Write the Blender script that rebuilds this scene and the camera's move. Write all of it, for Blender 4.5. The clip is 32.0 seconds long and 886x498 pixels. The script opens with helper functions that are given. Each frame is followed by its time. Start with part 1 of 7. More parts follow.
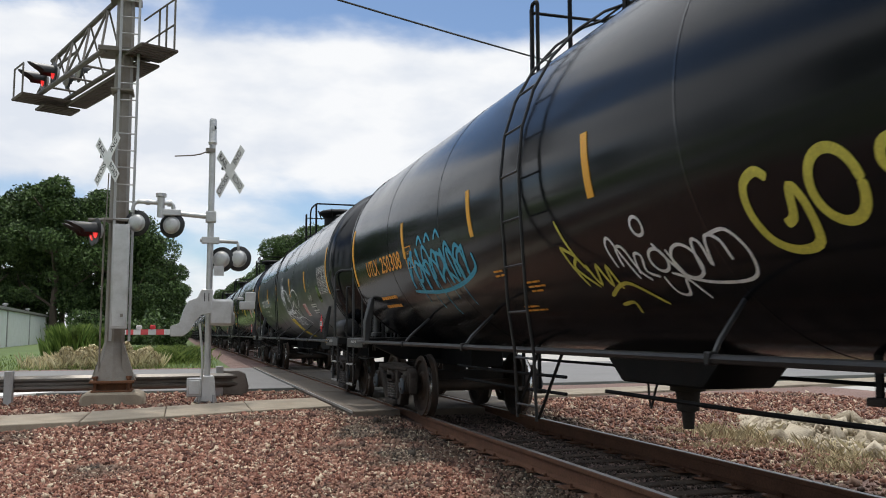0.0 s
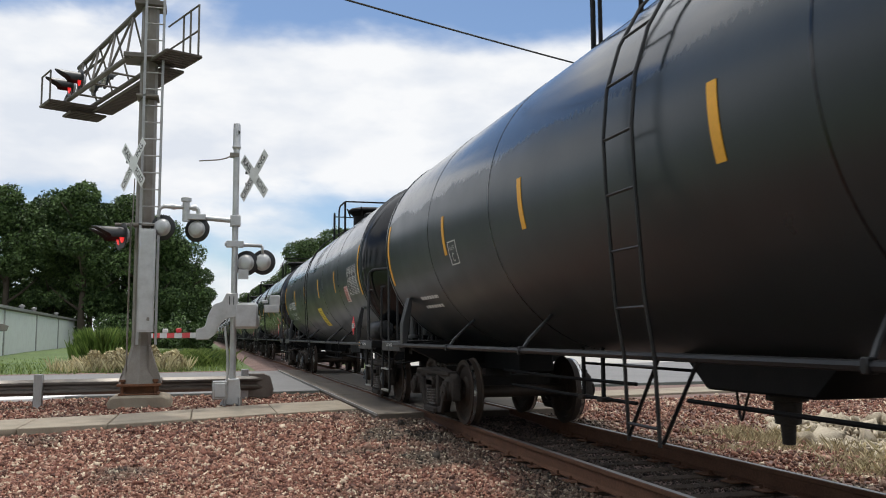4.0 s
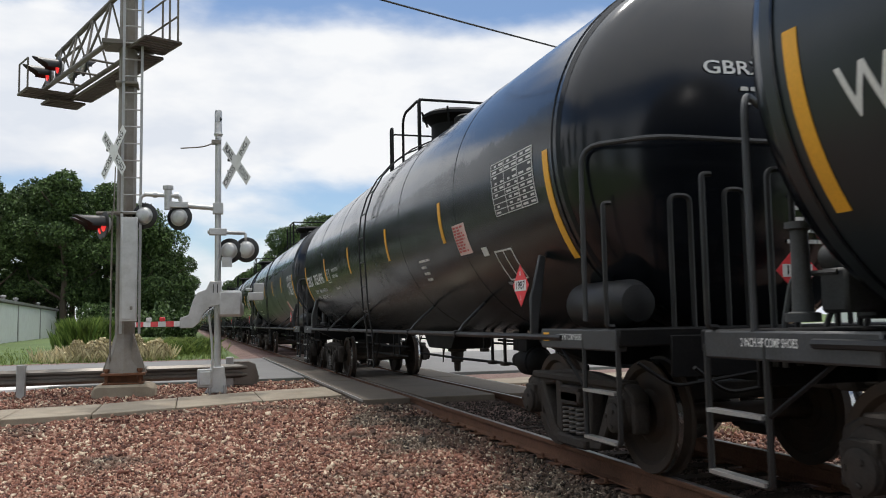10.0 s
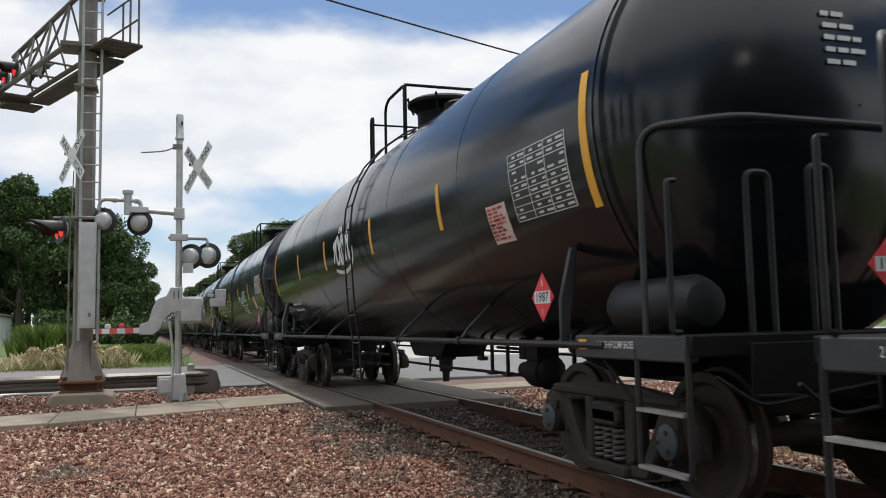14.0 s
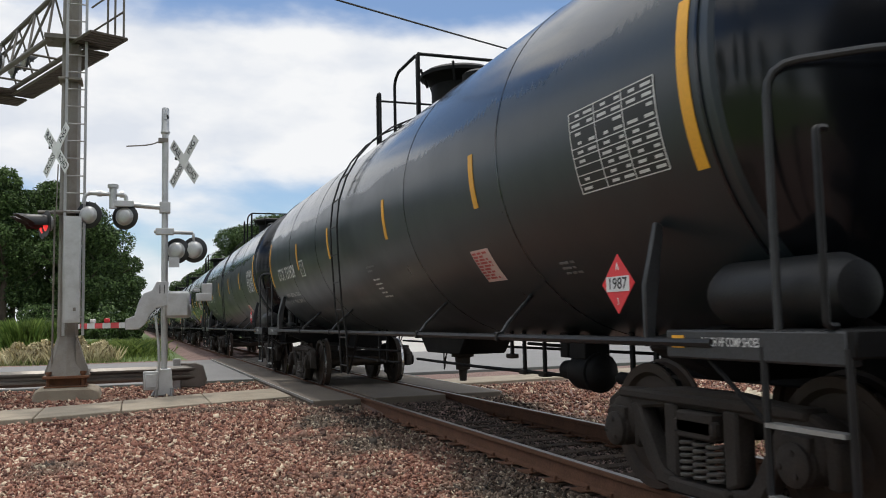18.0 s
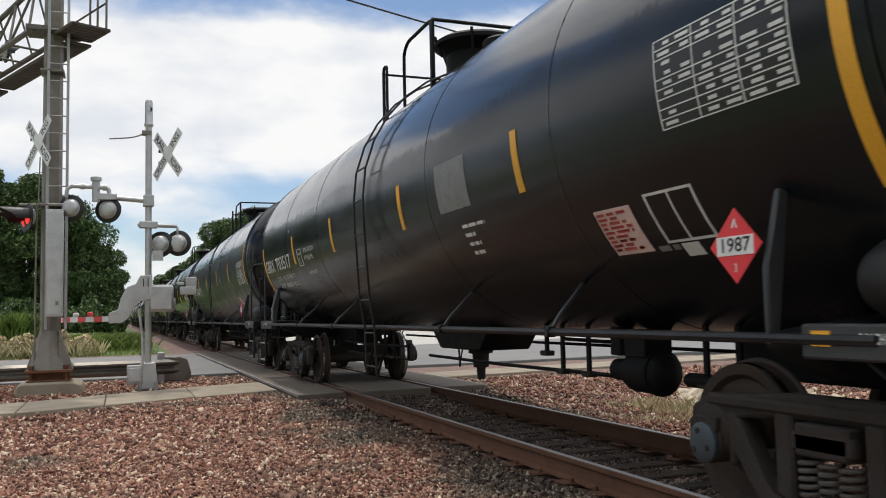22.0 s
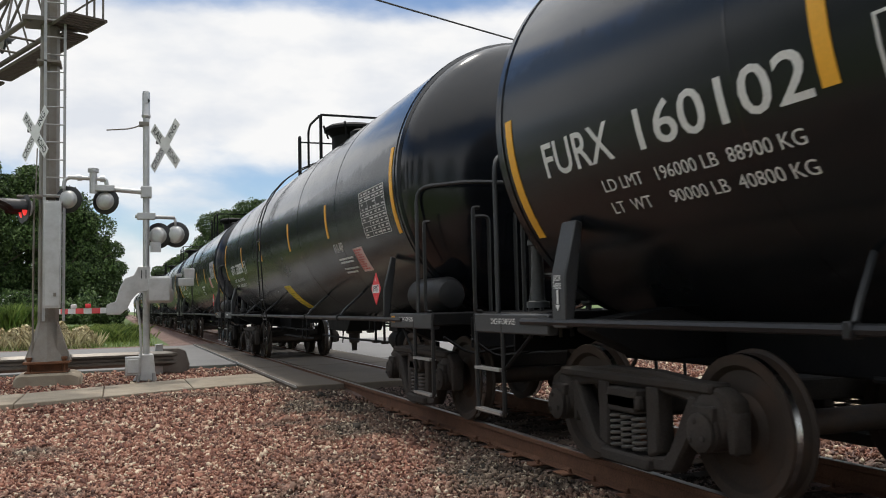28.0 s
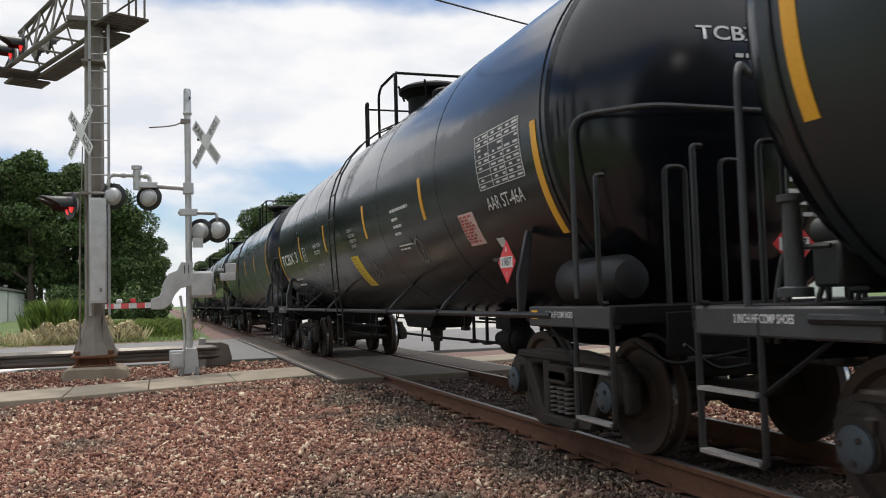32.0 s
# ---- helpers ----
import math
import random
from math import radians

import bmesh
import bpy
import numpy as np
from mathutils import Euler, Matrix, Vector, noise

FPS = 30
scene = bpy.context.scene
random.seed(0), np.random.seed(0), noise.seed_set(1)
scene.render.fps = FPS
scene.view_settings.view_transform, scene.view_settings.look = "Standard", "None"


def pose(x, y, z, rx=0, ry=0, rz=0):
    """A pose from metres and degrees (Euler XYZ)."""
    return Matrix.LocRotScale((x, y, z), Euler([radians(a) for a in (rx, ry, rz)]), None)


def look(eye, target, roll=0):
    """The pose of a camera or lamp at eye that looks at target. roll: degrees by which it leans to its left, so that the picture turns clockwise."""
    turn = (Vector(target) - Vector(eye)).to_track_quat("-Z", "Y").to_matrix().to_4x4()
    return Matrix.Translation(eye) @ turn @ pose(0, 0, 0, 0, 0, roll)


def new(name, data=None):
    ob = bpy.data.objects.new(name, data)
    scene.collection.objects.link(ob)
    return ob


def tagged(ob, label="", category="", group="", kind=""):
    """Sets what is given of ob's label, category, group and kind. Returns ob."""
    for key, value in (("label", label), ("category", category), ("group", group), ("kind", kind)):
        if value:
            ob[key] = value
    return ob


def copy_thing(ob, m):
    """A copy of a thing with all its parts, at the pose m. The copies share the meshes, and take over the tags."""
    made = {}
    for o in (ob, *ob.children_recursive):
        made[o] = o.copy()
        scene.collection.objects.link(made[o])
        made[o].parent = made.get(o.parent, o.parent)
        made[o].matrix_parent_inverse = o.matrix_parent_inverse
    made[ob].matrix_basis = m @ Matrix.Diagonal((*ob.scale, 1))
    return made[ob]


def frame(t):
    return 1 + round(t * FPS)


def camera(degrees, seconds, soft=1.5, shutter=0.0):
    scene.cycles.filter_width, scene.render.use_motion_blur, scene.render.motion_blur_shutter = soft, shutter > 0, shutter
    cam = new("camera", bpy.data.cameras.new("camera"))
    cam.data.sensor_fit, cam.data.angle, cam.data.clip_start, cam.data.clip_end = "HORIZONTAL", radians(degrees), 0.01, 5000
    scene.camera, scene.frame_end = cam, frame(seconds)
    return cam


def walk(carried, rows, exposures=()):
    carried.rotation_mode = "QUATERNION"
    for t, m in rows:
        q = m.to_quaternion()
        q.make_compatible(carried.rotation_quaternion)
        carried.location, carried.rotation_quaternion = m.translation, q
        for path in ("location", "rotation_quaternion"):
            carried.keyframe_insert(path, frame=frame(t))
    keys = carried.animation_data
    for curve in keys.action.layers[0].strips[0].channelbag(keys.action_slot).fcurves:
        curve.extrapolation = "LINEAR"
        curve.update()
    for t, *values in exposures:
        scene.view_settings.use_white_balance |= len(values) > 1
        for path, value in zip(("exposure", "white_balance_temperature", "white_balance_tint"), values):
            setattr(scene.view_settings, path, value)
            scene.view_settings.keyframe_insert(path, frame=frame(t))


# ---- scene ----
EYE = (-4.425, 0.0, 1.264)
cam = camera(55.0, 32.0, soft=1.0, shutter=0.04)


CAM_ROWS = [  # seconds, yaw, pitch, roll
    (0, -17.20, 5.64, -0.14),
    (0.5, -17.03, 5.77, 0.14),
    (1, -16.25, 5.70, 0.38),
    (1.5, -16.08, 5.83, 0.08),
    (2, -16.24, 5.83, -0.12),
    (2.5, -16.51, 6.19, -0.17),
    (3, -16.06, 6.02, -0.35),
    (3.5, -15.44, 5.79, -0.41),
    (5.5, -16.76, 5.95, -0.21),
    (6, -16.60, 5.89, -0.39),
    (6.5, -16.11, 5.59, -0.29),
    (7, -16.20, 5.84, -0.56),
    (7.5, -16.60, 6.06, -0.70),
    (8, -16.81, 5.94, -0.71),
    (8.5, -17.05, 5.65, -0.81),
    (9, -17.17, 5.35, -0.91),
    (9.5, -16.33, 5.23, -0.95),
    (10, -16.70, 4.82, -1.04),
    (10.5, -17.46, 4.70, -1.09),
    (11, -17.47, 5.23, -0.89),
    (11.5, -17.23, 5.33, -0.97),
    (12, -17.31, 4.94, -1.03),
    (12.5, -17.86, 4.81, -0.91),
    (13, -18.50, 4.98, -0.93),
    (13.5, -18.73, 5.19, -1.06),
    (15.5, -20.48, 4.96, -1.43),
    (16, -20.02, 4.93, -1.62),
    (16.5, -20.00, 5.12, -1.59),
    (17, -20.10, 5.15, -1.45),
    (17.5, -19.99, 5.02, -1.08),
    (18, -20.00, 4.78, -1.23),
    (18.5, -20.61, 4.28, -1.22),
    (19, -20.75, 3.90, -0.96),
    (19.5, -20.42, 4.22, -0.93),
    (20, -20.67, 4.35, -1.01),
    (20.5, -20.90, 4.27, -1.04),
    (21, -21.57, 4.27, -1.14),
    (21.5, -21.85, 4.36, -1.06),
    (22, -20.98, 4.32, -1.28),
    (22.5, -20.45, 4.68, -1.26),
    (23, -20.54, 4.78, -1.09),
    (23.5, -20.64, 4.67, -1.07),
    (24, -21.28, 4.54, -0.94),
    (24.5, -20.85, 3.96, -0.65),
    (26.5, -21.01, 4.06, -1.24),
    (27, -21.09, 4.08, -1.29),
    (27.5, -21.11, 4.12, -1.35),
    (28, -21.10, 3.74, -1.30),
    (28.5, -21.09, 3.45, -1.09),
    (29, -21.16, 3.72, -0.63),
    (29.5, -20.83, 4.26, -0.90),
    (30, -20.18, 4.11, -1.18),
    (30.5, -20.01, 3.72, -1.24),
    (31, -19.65, 3.34, -1.47),
    (31.5, -19.04, 3.06, -1.52),
    (32, -18.49, 3.35, -1.59),
]


def aim(yaw, pitch, roll):
    """Camera pose at the standing place from yaw (to the left of the track), pitch and lean."""
    return (Matrix.Translation(EYE) @ Matrix.Rotation(radians(yaw), 4, "Z") @ Matrix.Rotation(radians(90 + pitch), 4, "X")
            @ Matrix.Rotation(radians(roll), 4, "Z"))


walk(cam, [(t, aim(y, p, r)) for t, y, p, r in CAM_ROWS],
     [(0, 0.0, 6310, 10), (9, 0.0, 6340, 10), (13, 0.0, 6320, 10), (17, -0.04, 6330, 10), (19, -0.03, 6390, 10), (21, 0.0, 6480, 10), (24, 0.0, 6450, 10), (27, -0.02, 6460, 10), (30, 0.03, 6550, 11), (31, 0.05, 6680, 12), (32, 0.02, 6450, 11)])

# ---- light ----
SUN = Vector((-0.01, 0.41, 0.90)).normalized()
sun = new("sun", bpy.data.lights.new("sun", "SUN"))
sun.data.energy, sun.data.angle, sun.data.color = 2.0, radians(2.5), (1.0, 0.94, 0.86)
sun.matrix_world = look(SUN * 100, (0, 0, 0))
scene.view_settings.exposure = 0.0

world = bpy.data.worlds.new("sky")
scene.world = world
world.use_nodes = True


def build_sky():
    nt = world.node_tree
    nt.nodes.clear()
    N, L = nt.nodes.new, nt.links.new
    out, bg = N("ShaderNodeOutputWorld"), N("ShaderNodeBackground")
    sky = N("ShaderNodeTexSky")
    sky.sky_type, sky.sun_disc = "NISHITA", False
    sky.sun_elevation = math.asin(SUN.z)
    sky.sun_rotation = math.atan2(SUN.x, SUN.y)
    sky.air_density, sky.dust_density, sky.ozone_density = 1.0, 0.4, 3.0
    tc, mp, n1, n2 = N("ShaderNodeTexCoord"), N("ShaderNodeMapping"), N("ShaderNodeTexNoise"), N("ShaderNodeTexNoise")
    mp.inputs["Scale"].default_value = (1.0, 1.0, 2.4)
    mp.inputs["Location"].default_value = (0.35, 0.1, 0.12)
    L(tc.outputs["Generated"], mp.inputs["Vector"])
    L(mp.outputs[0], n1.inputs["Vector"])
    L(mp.outputs[0], n2.inputs["Vector"])
    n1.inputs["Scale"].default_value, n1.inputs["Detail"].default_value, n1.inputs["Roughness"].default_value = 2.3, 8, 0.5
    n1.inputs["Distortion"].default_value = 0.4
    n2.inputs["Scale"].default_value, n2.inputs["Detail"].default_value = 9.0, 7
    sep = N("ShaderNodeSeparateXYZ")
    L(tc.outputs["Generated"], sep.inputs[0])
    # cloud cover by height over the horizon: haze, a clearer gap, a broad white bank, blue with wisps above
    cover = N("ShaderNodeValToRGB")
    cr = cover.color_ramp
    cr.elements[0].position, cr.elements[0].color = 0.0, (0.62, 0.62, 0.62, 1)
    cr.elements[1].position, cr.elements[1].color = 1.0, (0.8, 0.8, 0.8, 1)
    for p, v in ((0.06, 0.50), (0.10, 0.36), (0.150, 0.42), (0.18, 0.62), (0.205, 0.72), (0.25, 0.80), (0.30, 0.74), (0.335, 0.42), (0.37, 0.22), (0.44, 0.16), (0.56, 0.62), (0.72, 0.88)):
        cr.elements.new(p).color = (v, v, v, 1)
    L(sep.outputs["Z"], cover.inputs[0])
    a1, a2 = N("ShaderNodeMath"), N("ShaderNodeMath")
    a1.operation, a2.operation = "MULTIPLY_ADD", "MULTIPLY_ADD"
    L(n1.outputs["Fac"], a1.inputs[0])
    a1.inputs[1].default_value = 1.0
    L(cover.outputs[0], a1.inputs[2])
    L(n2.outputs["Fac"], a2.inputs[0])
    a2.inputs[1].default_value = 0.36
    L(a1.outputs[0], a2.inputs[2])
    rmp = N("ShaderNodeMapRange")
    rmp.interpolation_type = "SMOOTHSTEP"
    rmp.inputs["From Min"].default_value, rmp.inputs["From Max"].default_value = 0.97, 1.23
    L(a2.outputs[0], rmp.inputs["Value"])
    mix, cl = N("ShaderNodeMix"), N("ShaderNodeValToRGB")
    mix.data_type = "RGBA"
    cl.color_ramp.elements[0].color, cl.color_ramp.elements[1].color = (7.3, 7.6, 8.1, 1), (9.15, 9.12, 9.05, 1)
    cl.color_ramp.elements[0].position, cl.color_ramp.elements[1].position = 0.35, 0.62
    L(n2.outputs["Fac"], cl.inputs[0])
    L(rmp.outputs[0], mix.inputs["Factor"])
    L(sky.outputs[0], mix.inputs[6])
    L(cl.outputs[0], mix.inputs[7])
    # cloud thins and glows towards the high sun
    lift, glow = N("ShaderNodeMapRange"), N("ShaderNodeMix")
    lift.inputs["From Min"].default_value, lift.inputs["From Max"].default_value = 0.50, 0.92
    lift.inputs["To Min"].default_value, lift.inputs["To Max"].default_value = 1.0, 1.9
    L(sep.outputs["Z"], lift.inputs["Value"])
    glow.data_type, glow.blend_type = "RGBA", "MULTIPLY"
    glow.inputs["Factor"].default_value = 1.0
    L(mix.outputs[2], glow.inputs[6])
    L(lift.outputs[0], glow.inputs[7])
    L(glow.outputs[2], bg.inputs["Color"])
    bg.inputs["Strength"].default_value = 0.105
    L(bg.outputs[0], out.inputs["Surface"])


build_sky()

# ---- materials ----


def mat(name, color, rough=0.6, metal=0.0, vary=0.25, scale=6.0, fine=60.0, bump=0.3, bump_dist=0.004, dirt=None, dirt_amt=0.0,
        dirt_scale=1.5, by_object=0.0, by_island=0.0, other=None, spec=0.5):
    """A worn surface: base colour with two scales of mottling, optional dirt, relief and per-piece variation."""
    m = bpy.data.materials.new(name)
    m.use_nodes = True
    nt = m.node_tree
    N, L = nt.nodes.new, nt.links.new
    p = nt.nodes["Principled BSDF"]
    p.inputs["Metallic"].default_value = metal
    p.inputs["Specular IOR Level"].default_value = spec
    tc = N("ShaderNodeTexCoord")
    big, small = N("ShaderNodeTexNoise"), N("ShaderNodeTexNoise")
    for n, s, d in ((big, scale, 5), (small, fine, 3)):
        n.inputs["Scale"].default_value, n.inputs["Detail"].default_value = s, d
        L(tc.outputs["Object"], n.inputs["Vector"])
    add = N("ShaderNodeMath")
    add.operation = "ADD"
    L(big.outputs["Fac"], add.inputs[0])
    L(small.outputs["Fac"], add.inputs[1])
    fac = add.outputs[0]
    if by_object or by_island:
        rnd = N("ShaderNodeObjectInfo") if by_object else N("ShaderNodeNewGeometry")
        mad = N("ShaderNodeMath")
        mad.operation = "MULTIPLY_ADD"
        L(rnd.outputs["Random" if by_object else "Random Per Island"], mad.inputs[0])
        mad.inputs[1].default_value = by_object or by_island
        L(fac, mad.inputs[2])
        off = N("ShaderNodeMath")
        off.operation = "SUBTRACT"
        L(mad.outputs[0], off.inputs[0])
        off.inputs[1].default_value = (by_object or by_island) / 2
        fac = off.outputs[0]
    ramp = N("ShaderNodeMapRange")
    ramp.inputs["From Min"].default_value, ramp.inputs["From Max"].default_value = 0.6, 1.4
    L(fac, ramp.inputs["Value"])
    mix = N("ShaderNodeMix")
    mix.data_type = "RGBA"
    lo = [c * (1 - vary) for c in color]
    hi = other or [min(c * (1 + vary), 1) for c in color]
    mix.inputs[6].default_value, mix.inputs[7].default_value = (*lo, 1), (*hi, 1)
    L(ramp.outputs[0], mix.inputs["Factor"])
    col = mix.outputs[2]
    if dirt:
        dn, dr, dm = N("ShaderNodeTexNoise"), N("ShaderNodeMapRange"), N("ShaderNodeMix")
        dn.inputs["Scale"].default_value, dn.inputs["Detail"].default_value, dn.inputs["Roughness"].default_value = dirt_scale, 8, 0.65
        L(tc.outputs["Object"], dn.inputs["Vector"])
        dr.inputs["From Min"].default_value, dr.inputs["From Max"].default_value = 0.45, 0.75
        dr.inputs["To Max"].default_value = dirt_amt
        L(dn.outputs["Fac"], dr.inputs["Value"])
        dm.data_type = "RGBA"
        L(dr.outputs[0], dm.inputs["Factor"])
        L(col, dm.inputs[6])
        dm.inputs[7].default_value = (*dirt, 1)
        col = dm.outputs[2]
    L(col, p.inputs["Base Color"])
    rr = N("ShaderNodeMapRange")
    rr.inputs["To Min"].default_value, rr.inputs["To Max"].default_value = max(rough - 0.1, 0.02), min(rough + 0.12, 1)
    L(big.outputs["Fac"], rr.inputs["Value"])
    L(rr.outputs[0], p.inputs["Roughness"])
    if bump:
        b = N("ShaderNodeBump")
        b.inputs["Strength"].default_value, b.inputs["Distance"].default_value = bump, bump_dist
        L(add.outputs[0], b.inputs["Height"])
        L(b.outputs[0], p.inputs["Normal"])
    return m


M = {}
M["tank"] = mat("black_tank_paint", (0.0044, 0.0054, 0.0078), 0.16, vary=0.35, scale=1.3, fine=22, bump=0.05, bump_dist=0.006,
                dirt=(0.020, 0.021, 0.023), dirt_amt=0.25, dirt_scale=0.9, by_object=0.5, spec=0.5)
M["shell_gloss"] = mat("glossy_black_tank_side", (0.0044, 0.0054, 0.0074), 0.15, vary=0.35, scale=0.8, fine=9, bump=0.04, bump_dist=0.006,
                       dirt=(0.016, 0.016, 0.016), dirt_amt=0.3, dirt_scale=0.7, spec=0.22)


def tank_mat(name, clean, dust, amount, line=3.53, sheen=0.14, dull=0.46, gleam=1.0):
    """Tank side: glossy washed paint on top, a dull dusty film below a ragged drip line, streaked by rain."""
    m = mat(name, clean, 0.13, vary=0.3, scale=1.3, fine=22, bump=0.05, bump_dist=0.006, dirt=dust, dirt_amt=0.2, dirt_scale=0.9, by_object=0.4, spec=0.5)
    nt = m.node_tree
    N, L = nt.nodes.new, nt.links.new
    p = nt.nodes["Principled BSDF"]
    tc, sep, mp, n1, n2 = N("ShaderNodeTexCoord"), N("ShaderNodeSeparateXYZ"), N("ShaderNodeMapping"), N("ShaderNodeTexNoise"), N("ShaderNodeTexNoise")
    L(tc.outputs["Object"], sep.inputs[0])
    L(tc.outputs["Object"], mp.inputs["Vector"])
    mp.inputs["Scale"].default_value = (2.0, 11.0, 3.0)
    n1.inputs["Scale"].default_value, n1.inputs["Detail"].default_value, n1.inputs["Roughness"].default_value = 1.3, 8, 0.75
    n2.inputs["Scale"].default_value, n2.inputs["Detail"].default_value = 0.45, 3
    L(mp.outputs[0], n1.inputs["Vector"])
    L(tc.outputs["Object"], n2.inputs["Vector"])
    a, c, edge = N("ShaderNodeMath"), N("ShaderNodeMath"), N("ShaderNodeMapRange")
    a.operation = c.operation = "MULTIPLY_ADD"
    L(n1.outputs["Fac"], a.inputs[0])
    a.inputs[1].default_value = 0.42
    L(sep.outputs["Z"], a.inputs[2])
    L(n2.outputs["Fac"], c.inputs[0])
    c.inputs[1].default_value = 0.7
    L(a.outputs[0], c.inputs[2])
    edge.interpolation_type = "SMOOTHSTEP"
    edge.inputs["From Min"].default_value, edge.inputs["From Max"].default_value = line - 0.03, line + 0.03
    edge.inputs["To Min"].default_value, edge.inputs["To Max"].default_value = amount, 0.0
    L(c.outputs[0], edge.inputs["Value"])
    # rain streaks running down through the film
    run, wash, thin = N("ShaderNodeMapping"), N("ShaderNodeTexNoise"), N("ShaderNodeMapRange")
    run.inputs["Scale"].default_value = (0.25, 2.6, 0.35)
    L(tc.outputs["Object"], run.inputs["Vector"])
    wash.inputs["Scale"].default_value, wash.inputs["Detail"].default_value = 1.6, 6
    L(run.outputs[0], wash.inputs["Vector"])
    thin.inputs["From Min"].default_value, thin.inputs["From Max"].default_value = 0.35, 0.65
    thin.inputs["To Min"].default_value, thin.inputs["To Max"].default_value = 0.78, 1.08
    L(wash.outputs["Fac"], thin.inputs["Value"])
    film = N("ShaderNodeMath")
    film.operation = "MULTIPLY"
    L(edge.outputs[0], film.inputs[0])
    L(thin.outputs[0], film.inputs[1])
    mix = N("ShaderNodeMix")
    mix.data_type = "RGBA"
    old = p.inputs["Base Color"].links[0].from_socket
    L(film.outputs[0], mix.inputs["Factor"])
    L(old, mix.inputs[6])
    mix.inputs[7].default_value = (*dust, 1)
    L(mix.outputs[2], p.inputs["Base Color"])
    gloss = N("ShaderNodeMath")
    gloss.operation = "MULTIPLY_ADD"
    L(edge.outputs[0], gloss.inputs[0])
    gloss.inputs[1].default_value, gloss.inputs[2].default_value = sheen - gleam, gleam
    L(gloss.outputs[0], p.inputs["Specular IOR Level"])
    rough, soil = p.inputs["Roughness"].links[0].from_socket, N("ShaderNodeMath")
    soil.operation = "MULTIPLY_ADD"
    L(edge.outputs[0], soil.inputs[0])
    soil.inputs[1].default_value = dull
    L(rough, soil.inputs[2])
    L(soil.outputs[0], p.inputs["Roughness"])
    return m


M["shell"] = tank_mat("black_tank_side", (0.0044, 0.0056, 0.0080), (0.0085, 0.0110, 0.0130), 0.85, 3.53, 0.26, 0.11, 0.75)
M["shell_film"] = tank_mat("filmed_black_tank_side", (0.0070, 0.0096, 0.0130), (0.0170, 0.0245, 0.0290), 0.9, 3.62, 0.55, 0.20)
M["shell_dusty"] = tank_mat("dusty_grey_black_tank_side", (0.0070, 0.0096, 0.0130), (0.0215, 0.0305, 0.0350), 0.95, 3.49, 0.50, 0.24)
M["underframe"] = mat("black_frame_paint", (0.007, 0.0072, 0.0078), 0.65, spec=0.16, vary=0.4, scale=5, dirt=(0.020, 0.0175, 0.015), dirt_amt=0.5, dirt_scale=3)
M["pipe"] = mat("worn_black_pipe_paint", (0.014, 0.0145, 0.0155), 0.45, spec=0.3, vary=0.35, scale=5, dirt=(0.045, 0.040, 0.036), dirt_amt=0.4, dirt_scale=3)
# paler than the frame paint: sunlight on hoops and sills put into the colour
M["lit_worn_bar"] = mat("worn_grey_bars", (0.036, 0.038, 0.041), 0.5, vary=0.35, scale=7, dirt=(0.03, 0.027, 0.024), dirt_amt=0.5, dirt_scale=5)
M["valve"] = mat("grey_brake_valve_castings", (0.055, 0.056, 0.056), 0.6, vary=0.35, scale=9, dirt=(0.03, 0.026, 0.022), dirt_amt=0.6, dirt_scale=6)
M["truck"] = mat("grimy_cast_steel", (0.036, 0.031, 0.027), 0.85, spec=0.3, vary=0.4, scale=6, dirt=(0.040, 0.028, 0.02), dirt_amt=0.5, dirt_scale=4, bump=0.5)
M["wheel"] = mat("dark_wheel_steel", (0.036, 0.027, 0.021), 0.65, spec=0.3, vary=0.3, dirt=(0.070, 0.038, 0.022), dirt_amt=0.6, dirt_scale=4)
M["tread"] = mat("polished_tread_steel", (0.55, 0.55, 0.54), 0.25, metal=1.0, vary=0.1, bump=0.05)
M["spring"] = mat("worn_spring_steel", (0.085, 0.078, 0.07), 0.5, spec=0.5, vary=0.3)
M["cap"] = mat("blue_grey_bearing_cap", (0.042, 0.058, 0.070), 0.55, vary=0.3, dirt=(0.05, 0.04, 0.03), dirt_amt=0.5)
M["yellow"] = mat("yellow_reflective_tape", (0.85, 0.42, 0.03), 0.45, vary=0.12, dirt=(0.25, 0.15, 0.04), dirt_amt=0.35, bump=0.05)
M["panel_yellow"] = mat("yellow_notice_panel", (0.85, 0.62, 0.03), 0.45, vary=0.08, bump=0.05)
M["white"] = mat("white_stencil_paint", (0.72, 0.72, 0.70), 0.6, vary=0.15, bump=0.05, dirt=(0.3, 0.29, 0.27), dirt_amt=0.4, dirt_scale=6)
M["orange"] = mat("orange_stencil_paint", (0.85, 0.36, 0.04), 0.6, vary=0.12, bump=0.05)
M["red"] = mat("red_placard", (0.75, 0.04, 0.05), 0.45, vary=0.1, bump=0.05)
M["pink"] = mat("faded_red_and_white_notice", (0.76, 0.54, 0.50), 0.5, vary=0.12, bump=0.05, dirt=(0.7, 0.55, 0.5), dirt_amt=0.6, dirt_scale=9)
M["faded_red"] = mat("faded_red_print", (0.62, 0.13, 0.12), 0.55, vary=0.15, bump=0.05)
M["ink"] = mat("black_ink", (0.02, 0.02, 0.02), 0.6, bump=0)
M["panel_black"] = mat("black_data_panel", (0.015, 0.015, 0.016), 0.4, vary=0.2, bump=0.05)
M["rail"] = mat("rusty_rail_steel", (0.125, 0.064, 0.040), 0.9, spec=0.2, vary=0.35, scale=4, other=(0.165, 0.085, 0.052), bump=0.4)
M["railhead"] = mat("worn_rail_head", (0.26, 0.235, 0.21), 0.42, metal=0.9, vary=0.15, bump=0.05)
